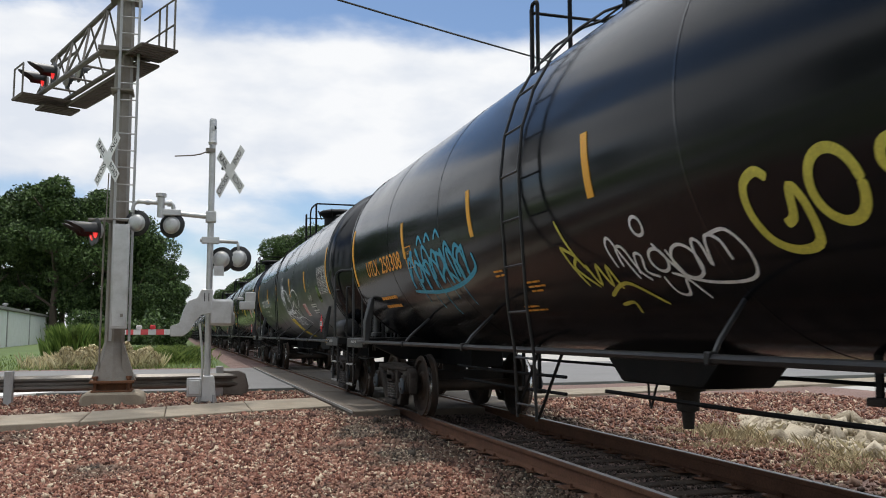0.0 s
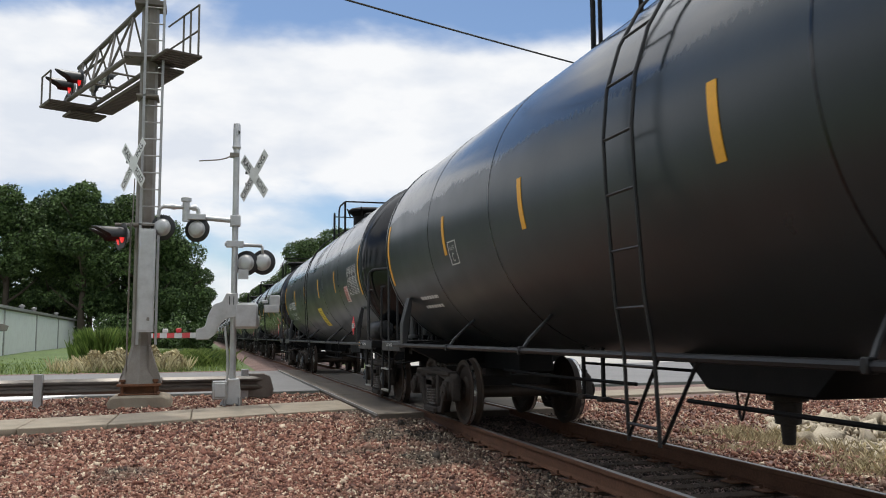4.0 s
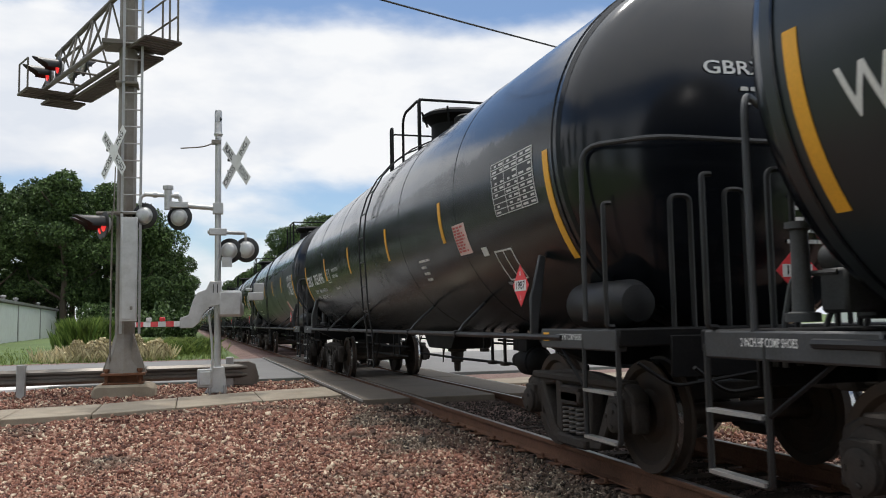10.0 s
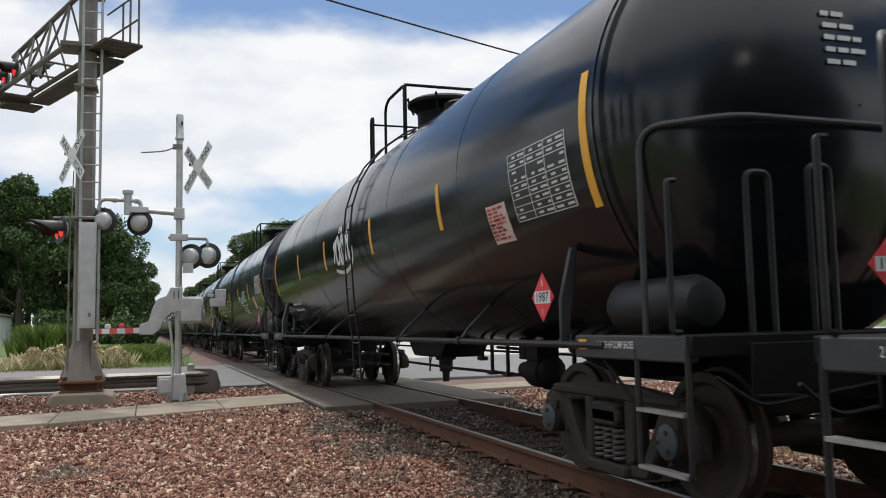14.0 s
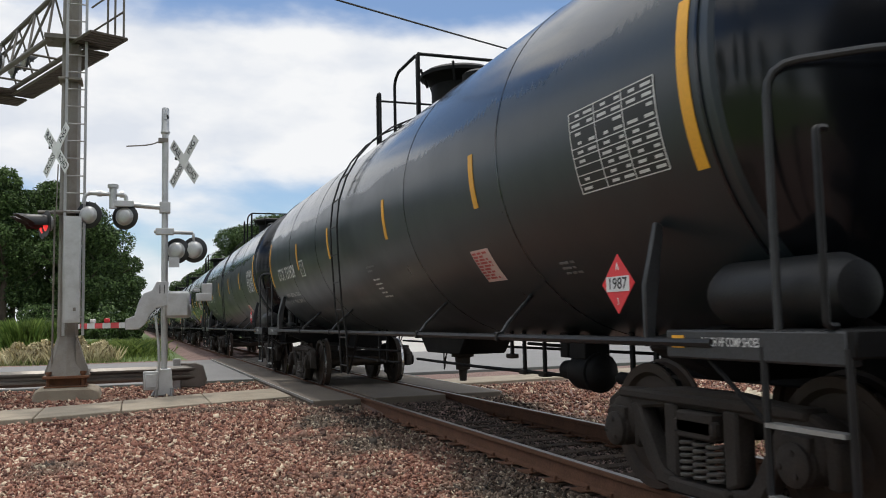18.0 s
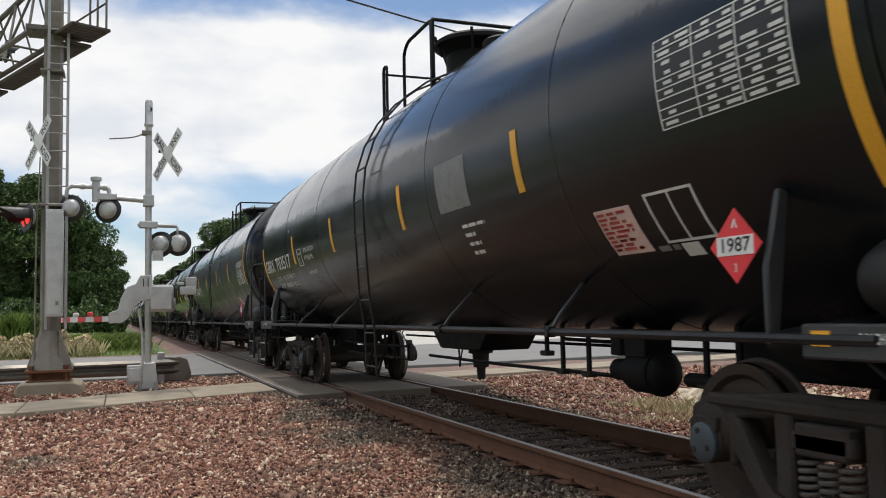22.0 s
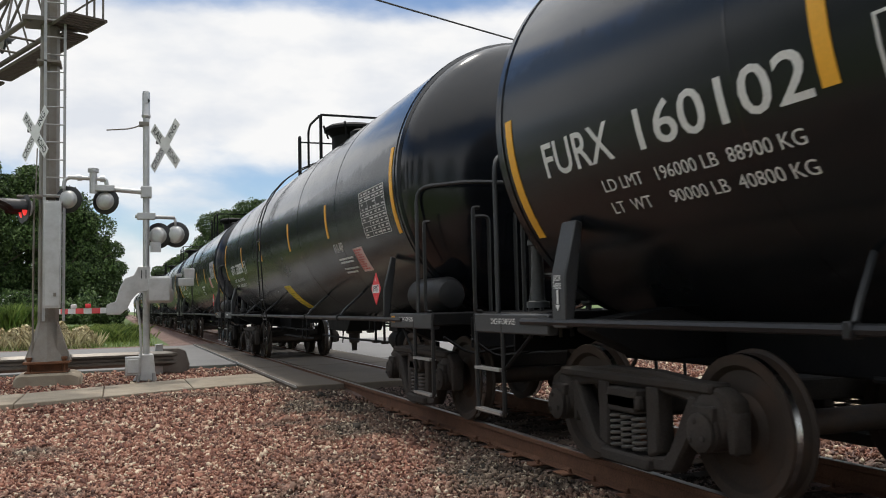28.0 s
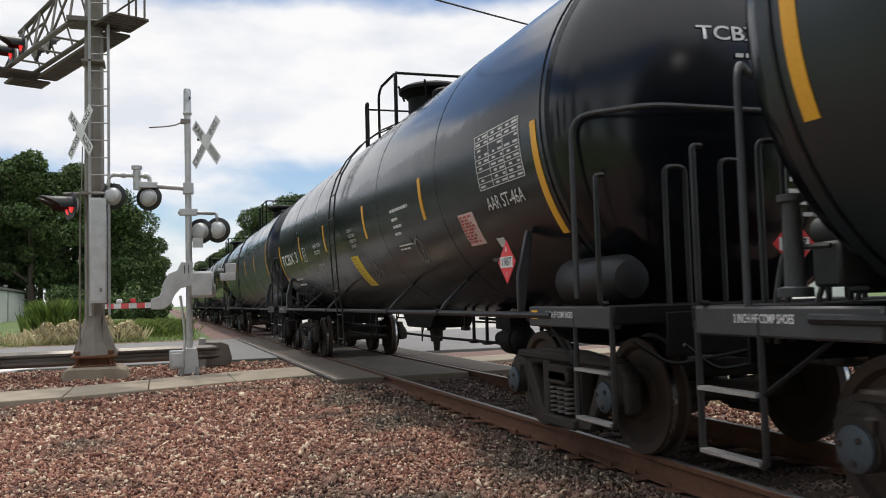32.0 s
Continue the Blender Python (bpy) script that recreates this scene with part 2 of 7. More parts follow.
M["tie"] = mat("weathered_timber", (0.050, 0.036, 0.026), 0.95, vary=0.5, scale=8, fine=40, bump=0.7, bump_dist=0.012, by_object=0.6, spec=0.15)
M["concrete"] = mat("weathered_concrete", (0.27, 0.23, 0.17), 0.9, vary=0.25, scale=2.5, fine=80, dirt=(0.17, 0.125, 0.085), dirt_amt=0.75, dirt_scale=2.2)
M["panel"] = mat("crossing_panel_concrete", (0.135, 0.110, 0.083), 0.85, vary=0.2, scale=2.5, fine=80, dirt=(0.09, 0.075, 0.06), dirt_amt=0.6, by_object=0.3)
M["lot"] = mat("pale_yard_concrete", (0.40, 0.385, 0.35), 0.85, vary=0.15, scale=0.4, fine=30, dirt=(0.24, 0.22, 0.18), dirt_amt=0.5, dirt_scale=0.2)
M["asphalt"] = mat("grey_asphalt", (0.175, 0.170, 0.165), 0.85, vary=0.15, scale=1.2, fine=120, dirt=(0.10, 0.1, 0.095), dirt_amt=0.5, dirt_scale=0.6)
M["alu"] = mat("silver_painted_metal", (0.52, 0.52, 0.51), 0.42, metal=0.55, vary=0.12, scale=5, dirt=(0.22, 0.20, 0.17), dirt_amt=0.4, dirt_scale=4)
M["mast"] = mat("weathered_galvanized_mast", (0.225, 0.205, 0.175), 0.55, metal=0.3, vary=0.2, scale=3, dirt=(0.12, 0.08, 0.05), dirt_amt=0.65, dirt_scale=2)
M["deckplate"] = mat("dark_weathered_walkway_steel", (0.085, 0.066, 0.052), 0.75, metal=0.2, vary=0.25, scale=4, dirt=(0.05, 0.035, 0.025), dirt_amt=0.6)
M["truss"] = mat("dull_truss_steel", (0.15, 0.135, 0.115), 0.6, metal=0.3, vary=0.2, scale=4, dirt=(0.08, 0.055, 0.04), dirt_amt=0.5)
M["galv"] = mat("galvanized_steel", (0.40, 0.40, 0.39), 0.45, metal=0.7, vary=0.18, scale=4, dirt=(0.16, 0.12, 0.09), dirt_amt=0.4)
M["guard"] = mat("dull_guardrail_steel", (0.19, 0.175, 0.155), 0.45, metal=0.8, vary=0.2, scale=2, dirt=(0.07, 0.055, 0.04), dirt_amt=0.6)
M["black"] = mat("black_signal_paint", (0.018, 0.018, 0.018), 0.45, vary=0.3, bump=0.1)
M["sign"] = mat("white_sign_sheet", (0.75, 0.75, 0.74), 0.45, vary=0.06, bump=0.03, dirt=(0.45, 0.42, 0.38), dirt_amt=0.35, dirt_scale=5)
M["rust"] = mat("rusty_plate", (0.15, 0.065, 0.03), 0.85, vary=0.4, scale=7, bump=0.5)
M["grass_ground"] = mat("mown_grass_ground", (0.065, 0.12, 0.025), 0.95, vary=0.3, scale=0.25, fine=6, other=(0.13, 0.18, 0.05), bump=0.6, bump_dist=0.05)
M["ballast"] = mat("crushed_pink_stone", (0.17, 0.10, 0.08), 0.9, vary=0.5, scale=0.6, fine=28, bump=1.0, bump_dist=0.03, other=(0.26, 0.165, 0.135))
M["white_slab"] = mat("bleached_white_concrete", (0.72, 0.71, 0.68), 0.85, vary=0.08, scale=2, dirt=(0.5, 0.48, 0.43), dirt_amt=0.3)
M["wallpanel"] = mat("white_metal_siding", (0.66, 0.69, 0.66), 0.5, vary=0.06, scale=0.5, dirt=(0.4, 0.4, 0.36), dirt_amt=0.3)
M["roof"] = mat("dark_roof_metal", (0.12, 0.10, 0.09), 0.6, vary=0.2)
M["wire"] = mat("black_cable", (0.015, 0.015, 0.015), 0.6, bump=0)
M["rock"] = mat("pale_limestone", (0.43, 0.37, 0.275), 0.9, vary=0.25, scale=3, fine=30, bump=0.6, bump_dist=0.02, by_island=0.3)
M["bark"] = mat("tree_bark", (0.09, 0.07, 0.05), 0.95, vary=0.3, scale=2, bump=0.6)


def leaf_mat(name, color, other):
    m = mat(name, color, 0.6, vary=0.35, scale=0.35, fine=3, bump=0, by_island=0.9, other=other, spec=0.3)
    p = m.node_tree.nodes["Principled BSDF"]
    p.inputs["Transmission Weight"].default_value = 0.0
    return m


M["leaf"] = leaf_mat("broad_leaves", (0.034, 0.070, 0.020), (0.120, 0.185, 0.055))
M["reed"] = leaf_mat("tall_green_weeds", (0.14, 0.23, 0.045), (0.28, 0.36, 0.09))
M["dry"] = leaf_mat("dry_grass", (0.48, 0.40, 0.22), (0.82, 0.72, 0.46))
M["blade"] = leaf_mat("grass_blades", (0.14, 0.22, 0.05), (0.30, 0.36, 0.10))


def stone_mat():
    """Loose stones: each island picks pink, red, pale or grey; grey gathers in patches."""
    m = bpy.data.materials.new("loose_ballast_stones")
    m.use_nodes = True
    nt = m.node_tree
    N, L = nt.nodes.new, nt.links.new
    p = nt.nodes["Principled BSDF"]
    p.inputs["Roughness"].default_value = 0.85
    geo, tc = N("ShaderNodeNewGeometry"), N("ShaderNodeTexCoord")
    pink, grey, mix, fine, mul = N("ShaderNodeValToRGB"), N("ShaderNodeValToRGB"), N("ShaderNodeMix"), N("ShaderNodeTexNoise"), N("ShaderNodeMix")
    for r, cols in ((pink, [(0.100, 0.039, 0.026), (0.317, 0.145, 0.095), (0.422, 0.253, 0.176), (0.201, 0.081, 0.053), (0.655, 0.528, 0.380)]),
                    (grey, [(0.034, 0.026, 0.018), (0.125, 0.090, 0.064), (0.077, 0.049, 0.033), (0.202, 0.152, 0.112), (0.403, 0.342, 0.250)])):
        r.color_ramp.interpolation = "CONSTANT"
        r.color_ramp.elements[0].color, r.color_ramp.elements[1].color = (*cols[0], 1), (*cols[4], 1)
        r.color_ramp.elements[1].position = 0.9
        for q, c in ((0.22, cols[1]), (0.48, cols[2]), (0.68, cols[3])):
            r.color_ramp.elements.new(q).color = (*c, 1)
        L(geo.outputs["Random Per Island"], r.inputs[0])
    patch, pr = N("ShaderNodeTexNoise"), N("ShaderNodeMapRange")
    patch.inputs["Scale"].default_value, patch.inputs["Detail"].default_value = 0.8, 3
    L(tc.outputs["Object"], patch.inputs["Vector"])
    # greyer and darker close to the track and at the near end (y < 8)
    sep, ax, nr, mx = N("ShaderNodeSeparateXYZ"), N("ShaderNodeMapRange"), N("ShaderNodeMapRange"), N("ShaderNodeMath")
    L(tc.outputs["Object"], sep.inputs[0])
    ax.inputs["From Min"].default_value, ax.inputs["From Max"].default_value = 2.7, 1.25
    away = N("ShaderNodeMath")
    away.operation = "ABSOLUTE"
    L(sep.outputs["X"], away.inputs[0])
    L(away.outputs[0], ax.inputs["Value"])
    nr.inputs["From Min"].default_value, nr.inputs["From Max"].default_value = 8.2, 6.0
    L(sep.outputs["Y"], nr.inputs["Value"])
    mx.operation = "MAXIMUM"
    L(ax.outputs[0], mx.inputs[0])
    L(nr.outputs[0], mx.inputs[1])
    pa = N("ShaderNodeMath")
    pa.operation = "MULTIPLY_ADD"
    L(mx.outputs[0], pa.inputs[0])
    pa.inputs[1].default_value = 0.24
    L(patch.outputs["Fac"], pa.inputs[2])
    pr.inputs["From Min"].default_value, pr.inputs["From Max"].default_value = 0.55, 0.75
    L(pa.outputs[0], pr.inputs["Value"])
    mix.data_type = mul.data_type = "RGBA"
    mul.blend_type = "MULTIPLY"
    L(pr.outputs[0], mix.inputs["Factor"])
    L(pink.outputs[0], mix.inputs[6])
    L(grey.outputs[0], mix.inputs[7])
    fine.inputs["Scale"].default_value, fine.inputs["Detail"].default_value = 70, 4
    L(tc.outputs["Object"], fine.inputs["Vector"])
    fr = N("ShaderNodeMapRange")
    fr.inputs["From Min"].default_value, fr.inputs["From Max"].default_value = 0.3, 0.7
    fr.inputs["To Min"].default_value, fr.inputs["To Max"].default_value = 0.64, 1.14
    L(fine.outputs["Fac"], fr.inputs["Value"])
    mul.inputs["Factor"].default_value = 1
    L(mix.outputs[2], mul.inputs[6])
    L(fr.outputs[0], mul.inputs[7])
    L(mul.outputs[2], p.inputs["Base Color"])
    return m


M["stones"] = stone_mat()
# stones between the rails, a darker set than the loose ballast outside
M["track_stones"] = mat("oily_track_stones", (0.050, 0.038, 0.031), 0.9, vary=0.5, scale=3, fine=60, by_island=0.9, other=(0.125, 0.098, 0.080), spec=0.3)


def glow_mat(name, color, strength):
    m = bpy.data.materials.new(name)
    m.use_nodes = True
    p = m.node_tree.nodes["Principled BSDF"]
    p.inputs["Base Color"].default_value = (*color, 1)
    p.inputs["Emission Color"].default_value = (*color, 1)
    p.inputs["Emission Strength"].default_value = strength
    p.inputs["Roughness"].default_value = 0.3
    return m


M["lens_lit"] = glow_mat("lit_red_lens", (0.9, 0.03, 0.03), 0.8)
M["lens"] = mat("dark_red_lens", (0.16, 0.015, 0.015), 0.25, vary=0.1, bump=0)

# ---- mesh helpers ----


class Geo:
    """Collects faces of simple solids; mesh() turns them into one mesh."""

    def __init__(self):
        self.v, self.f = [], []

    def add(self, vs, fs):
        n = len(self.v)
        self.v += [tuple(p) for p in vs]
        self.f += [tuple(n + i for i in q) for q in fs]
        return self

    def box(self, c, s, m=None):
        vs = [Vector(((i & 1) - 0.5, (i >> 1 & 1) - 0.5, (i >> 2) - 0.5)) * Vector(s) for i in range(8)]
        if m is not None:
            vs = [m @ p for p in vs]
        vs = [p + Vector(c) for p in vs]
        return self.add(vs, [(0, 2, 3, 1), (4, 5, 7, 6), (0, 1, 5, 4), (2, 6, 7, 3), (0, 4, 6, 2), (1, 3, 7, 5)])

    def prism(self, pts, axis, a, b):
        """A polygon of (u, v) pushed along an axis from a to b. Axis x: (y, z); y: (x, z); z: (x, y)."""
        def at(u, v, w):
            return {"x": (w, u, v), "y": (u, w, v), "z": (u, v, w)}[axis]
        n = len(pts)
        vs = [at(u, v, a) for u, v in pts] + [at(u, v, b) for u, v in pts]
        fs = [tuple(range(n))[::-1], tuple(range(n, 2 * n))] + [(i, (i + 1) % n, n + (i + 1) % n, n + i) for i in range(n)]
        return self.add(vs, fs)

    def tube(self, pts, r, n=8, closed=False):
        pts = [Vector(p) for p in pts]
        vs, fs, k = [], [], len(pts)
        up = None
        for i, p in enumerate(pts):
            a = pts[i - 1] if (i > 0 or closed) else p
            b = pts[(i + 1) % k] if (i < k - 1 or closed) else p
            d = (b - a).normalized()
            if up is None:
                up = Vector((0, 0, 1)) if abs(d.z) < 0.9 else Vector((1, 0, 0))
            s = d.cross(up)
            if s.length < 1e-3:
                s = d.orthogonal()
            s.normalize()
            up = s.cross(d).normalized()
            rr = r[i] if isinstance(r, (list, tuple)) else r
            vs += [p + (s * math.cos(2 * math.pi * j / n) + up * math.sin(2 * math.pi * j / n)) * rr for j in range(n)]
        for i in range(k if closed else k - 1):
            a, b = i * n, ((i + 1) % k) * n
            fs += [(a + j, a + (j + 1) % n, b + (j + 1) % n, b + j) for j in range(n)]
        if not closed:
            fs += [tuple(range(n))[::-1], tuple(range((k - 1) * n, k * n))]
        return self.add(vs, fs)

    def lathe(self, prof, n=32, axis="y", c=(0, 0, 0), caps=True):
        """prof: (along, radius) pairs; turned about the axis through c."""
        vs, fs = [], []
        for a, r in prof:
            for j in range(n):
                u, v = r * math.cos(2 * math.pi * j / n), r * math.sin(2 * math.pi * j / n)
                p = {"y": (u, a, v), "x": (a, u, v), "z": (u, v, a)}[axis]
                vs.append((p[0] + c[0], p[1] + c[1], p[2] + c[2]))
        for i in range(len(prof) - 1):
            for j in range(n):
                q = (i * n + j, i * n + (j + 1) % n, (i + 1) * n + (j + 1) % n, (i + 1) * n + j)
                fs.append(q)
        if caps:
            fs += [tuple(range(n)), tuple(range((len(prof) - 1) * n, len(prof) * n))]
        return self.add(vs, fs)

    def mesh(self, name, material, bevel=0.0, smooth=40):
        me = bpy.data.meshes.new(name)
        me.from_pydata([tuple(p) for p in self.v], [], self.f)
        bm = bmesh.new()
        bm.from_mesh(me)
        bmesh.ops.recalc_face_normals(bm, faces=bm.faces)
        if bevel:
            edges = [e for e in bm.edges if len(e.link_faces) == 2 and e.calc_face_angle(0) > 0.6]
            bmesh.ops.bevel(bm, geom=edges, offset=bevel, segments=1, affect="EDGES", clamp_overlap=True)
        bm.to_mesh(me)
        bm.free()
        if smooth:
            me.polygons.foreach_set("use_smooth", [True] * len(me.polygons))
            me.set_sharp_from_angle(angle=radians(smooth))
        me.materials.append(M[material])
        return me


def part(name, geo, material, parent=None, label="", bevel=0.0, smooth=40):
    me = geo.mesh(name, material, bevel, smooth) if isinstance(geo, Geo) else geo
    ob = new(name, me)
    if parent is not None:
        ob.parent = parent
    if label:
        tagged(ob, label)
    return ob


def again(ob, parent, m=None):
    """One more part on the same mesh."""
    o = new(ob.name.split(".")[0], ob.data)
    o.parent = parent
    if m is not None:
        o.matrix_basis = m
    for key in ("label", "kind"):
        if ob.get(key):
            o[key] = ob[key]
    return o


def thing(name, m, label, category, group="", kind=""):
    ob = new(name)
    ob.empty_display_size = 0.2
    ob.matrix_basis = m
    return tagged(ob, label, category, group, kind)


def rounded(pts, r, n=4):
    """A path through pts with its corners rounded by r."""
    pts = [Vector(p) for p in pts]
    out = [pts[0]]
    for a, b, c in zip(pts, pts[1:], pts[2:]):
        u, w = (a - b), (c - b)
        k = min(r, u.length * 0.45, w.length * 0.45)
        s, e = b + u.normalized() * k, b + w.normalized() * k
        for i in range(n + 1):
            t = i / n
            out.append(s * (1 - t) ** 2 + b * 2 * t * (1 - t) + e * t * t)
    return out + [pts[-1]]

# ---- ground, road, track ----


def hummock(x, y):
    return 0.02 * noise.noise((x * 0.5, y * 0.5, 3.0)) + 0.012 * noise.noise((x * 1.7, y * 1.7, 7.0))


def ground_z(x, y):
    """Height of the stone bed: low beside the standing place, level with the paving at the crossing."""
    t = min(max((y - 11.4) / 2.9, 0), 1)
    near = -0.205 - 0.09 * min(max((abs(x) - 1.6) / 2.5, 0), 1)
    z = near * (1 - t) + -0.085 * t
    return z + hummock(x, y)


def lawn_z(x, y):
    """The lawn rises gently away from the road."""
    return -0.12 + 0.35 * min(max((y - 34) / 40, 0), 1) * min(max((-x - 4.5) / 4, 0), 1)


def build_ground():
    # one sheet to the horizon, finer near the crossing
    def steps(n, lim, near, k):
        return sorted({round(s * near * ((1 + k) ** i - 1) / k, 2) for i in range(n) for s in (1, -1)})
    xs, ys = steps(34, 2500, 1.0, 0.21), [y + 10 for y in steps(34, 2500, 1.0, 0.21)]
    vs = [(x, y, (ground_z(x, y) if abs(x) < 9 and y < 20.6 and y > -12 else lawn_z(x, y)) - 0.05) for y in ys for x in xs]
    n = len(xs)
    fs = [(j * n + i, j * n + i + 1, (j + 1) * n + i + 1, (j + 1) * n + i) for j in range(len(ys) - 1) for i in range(n - 1)]
    ob = part("ground", Geo().add(vs, fs), "grass_ground")
    tagged(ob, "mown green grass ground reaching to the far trees", "ground", kind="structure")


def sheet(name, poly_rows, material, z_of, label, category, nx=60, ny=60):
    """A draped strip between a left and a right edge, each row (y, x left, x right)."""
    vs, fs = [], []
    for y, a, b in poly_rows:
        vs += [(a + (b - a) * i / nx, y, z_of(a + (b - a) * i / nx, y)) for i in range(nx + 1)]
    w = nx + 1
    for j in range(len(poly_rows) - 1):
        fs += [(j * w + i, j * w + i + 1, (j + 1) * w + i + 1, (j + 1) * w + i) for i in range(nx)]
    return tagged(part(name, Geo().add(vs, fs), material), label, category, kind="structure")


def build_beds():
    # left edge pulled in: unseen grass added there dims light bounced onto the cars
    sheet("ballast_bed", [(-12 + 0.5 * j, -6.6 - 0.2 * max(j - 24, 0) * 0.5, 11) for j in range(66)], "ballast", lambda x, y: ground_z(x, y) - 0.012,
          "bed of crushed pink and grey stone beside the track", "ground", nx=96)
    sheet("track_bed", [(33.6 + 8 * j, -3.2, 3.2) for j in range(110)], "ballast",
          lambda x, y: -0.10 - 0.10 * max(abs(x) - 1.6, 0), "long stone bed under the far track", "ground", nx=8)


build_ground()
build_beds()


def slab(name, poly, z0, z1, material, parent=None, bevel=0.012):
    return part(name, Geo().prism(poly, "z", z0, z1), material, parent, bevel=bevel)


def build_paving():
    road = slab("road", [(-70, 20.2), (-3.2, 20.75), (-1.72, 20.8), (-1.72, 33.2), (-3.2, 32.9), (-70, 33.2)], -0.16, -0.03, "asphalt")
    tagged(road, "grey worn asphalt road leading up to the crossing", "road", kind="structure")
    road = slab("road", [(1.72, 20.6), (4.0, 20.6), (90, 26), (90, 47), (1.72, 33.4)], -0.16, -0.03, "asphalt")
    tagged(road, "pale grey road beyond the track", "road", kind="structure")
    lot = slab("pavement", [(3.4, 33.55), (90, 47.1), (90, 110), (3.4, 82)], -0.16, -0.045, "lot")
    tagged(lot, "wide pale concrete yard beyond the track", "pavement", kind="structure")
    side = slab("gravel_strip", [(10.9, 2), (70, 2), (70, 24.3), (10.9, 20.7)], -0.22, -0.13, "lot")
    tagged(side, "pale dusty gravel strip beside the far road", "ground", kind="structure")
    walk_1 = tagged(new("pavement"), "narrow concrete footpath with joints crossing the stone bed", "pavement", kind="structure")
    rows = [(-14.0, 12.25, 13.86), (-9.5, 12.92, 14.59), (-7.0, 13.63, 15.31), (-5.8, 13.85, 15.58), (-4.6, 14.29, 16.23), (-3.2, 14.89, 17.01), (-1.75, 15.36, 17.47)]
    for (x0, a0, b0), (x1, a1, b1) in zip(rows, rows[1:]):
        slab("slab", [(x0 + 0.006, a0), (x1 - 0.006, a1), (x1 - 0.006, b1), (x0 + 0.006, b0)], -0.15, -0.03, "concrete", walk_1)
    walk_2 = tagged(new("pavement"), "concrete footpath going on beyond the track", "pavement", kind="structure")
    for i in range(8):
        x0 = 1.75 + 2.2 * i
        slab("slab", [(x0 + 0.006, 16.5 + 0.35 * i), (x0 + 2.19, 16.85 + 0.35 * i), (x0 + 2.19, 18.3 + 0.35 * i), (x0 + 0.006, 17.95 + 0.35 * i)],
             -0.15, -0.04, "concrete", walk_2)
    # crossing panels: field side, between the rails, far side
    deck = tagged(new("crossing_deck"), "row of weathered concrete crossing panels between and beside the rails", "crossing", kind="structure")
    for x0, x1 in ((-1.66, -0.87), (-0.63, 0.63), (0.87, 1.66)):
        for i in range(8):
            y0 = 13.90 + 2.44 * i
            slab("panel", [(x0, y0 + 0.008), (x1, y0 + 0.008), (x1, y0 + 2.432), (x0, y0 + 2.432)], -0.19, -0.004 - 0.004 * (i % 2), "panel", deck)
    part("edge_angle", Geo().box((-1.675, 23.66, -0.02), (0.02, 19.5, 0.04)), "galv", deck)
    part("edge_angle", Geo().box((1.675, 23.66, -0.02), (0.02, 19.5, 0.04)), "galv", deck)


def rail_section():
    return [(-0.07, -0.185), (0.07, -0.185), (0.07, -0.172), (0.012, -0.155), (0.009, -0.05), (0.036, -0.038), (0.036, -0.006), (0.030, 0.0),
            (-0.030, 0.0), (-0.036, -0.006), (-0.036, -0.038), (-0.009, -0.05), (-0.012, -0.155), (-0.07, -0.172)]


def build_track():
    for sx in (-0.755, 0.755):
        r = thing("rail", pose(sx, 0, 0), "rusty steel rail with a worn bright top", "rail", "rails of the track", "structure")
        part("web", Geo().prism(rail_section(), "y", -14, 900), "rail", r)
        part("running_surface", Geo().prism([(-0.029, -0.001), (0.029, -0.001), (0.026, 0.003), (-0.026, 0.003)], "y", -14, 900), "railhead", r)
    tie = Geo().box((0, 0, -0.272), (2.6, 0.20, 0.14)).mesh("tie", "tie", bevel=0.01)
    plate = Geo().box((0, 0, -0.188), (0.36, 0.19, 0.015)).mesh("tie_plate", "rail", bevel=0.004)
    spike = Geo().box((0, 0, -0.165), (0.03, 0.03, 0.05)).mesh("spike", "rail", bevel=0.006)
    rng = random.Random(5)
    for i in range(57):
        y = -14 + 0.5 * i
        if y > 13.7:
            break
        t = thing("sleeper", pose(rng.uniform(-0.03, 0.03), y, 0, 0, 0, rng.uniform(-0.6, 0.6)), "dark weathered timber sleeper in the stone bed", "sleeper",
                  "sleepers of the track")
        part("beam", tie, "", t)
        if y > 2.5:
            for sx in (-0.755, 0.755):
                part("tie_plate", plate, "", t).location.x = sx
                for dx in (-0.1, 0.1):
                    part("spike", spike, "", t).location = (sx + dx, rng.choice((-0.06, 0.06)), 0)
    g = Geo()
    for i in range(500):
        g.box((0, 33.9 + 0.5 * i, -0.2), (2.6, 0.23, 0.14))
    tagged(part("far_sleepers", g, "tie"), "far row of timber sleepers", "sleepers", kind="stuff")


build_paving()
build_track()


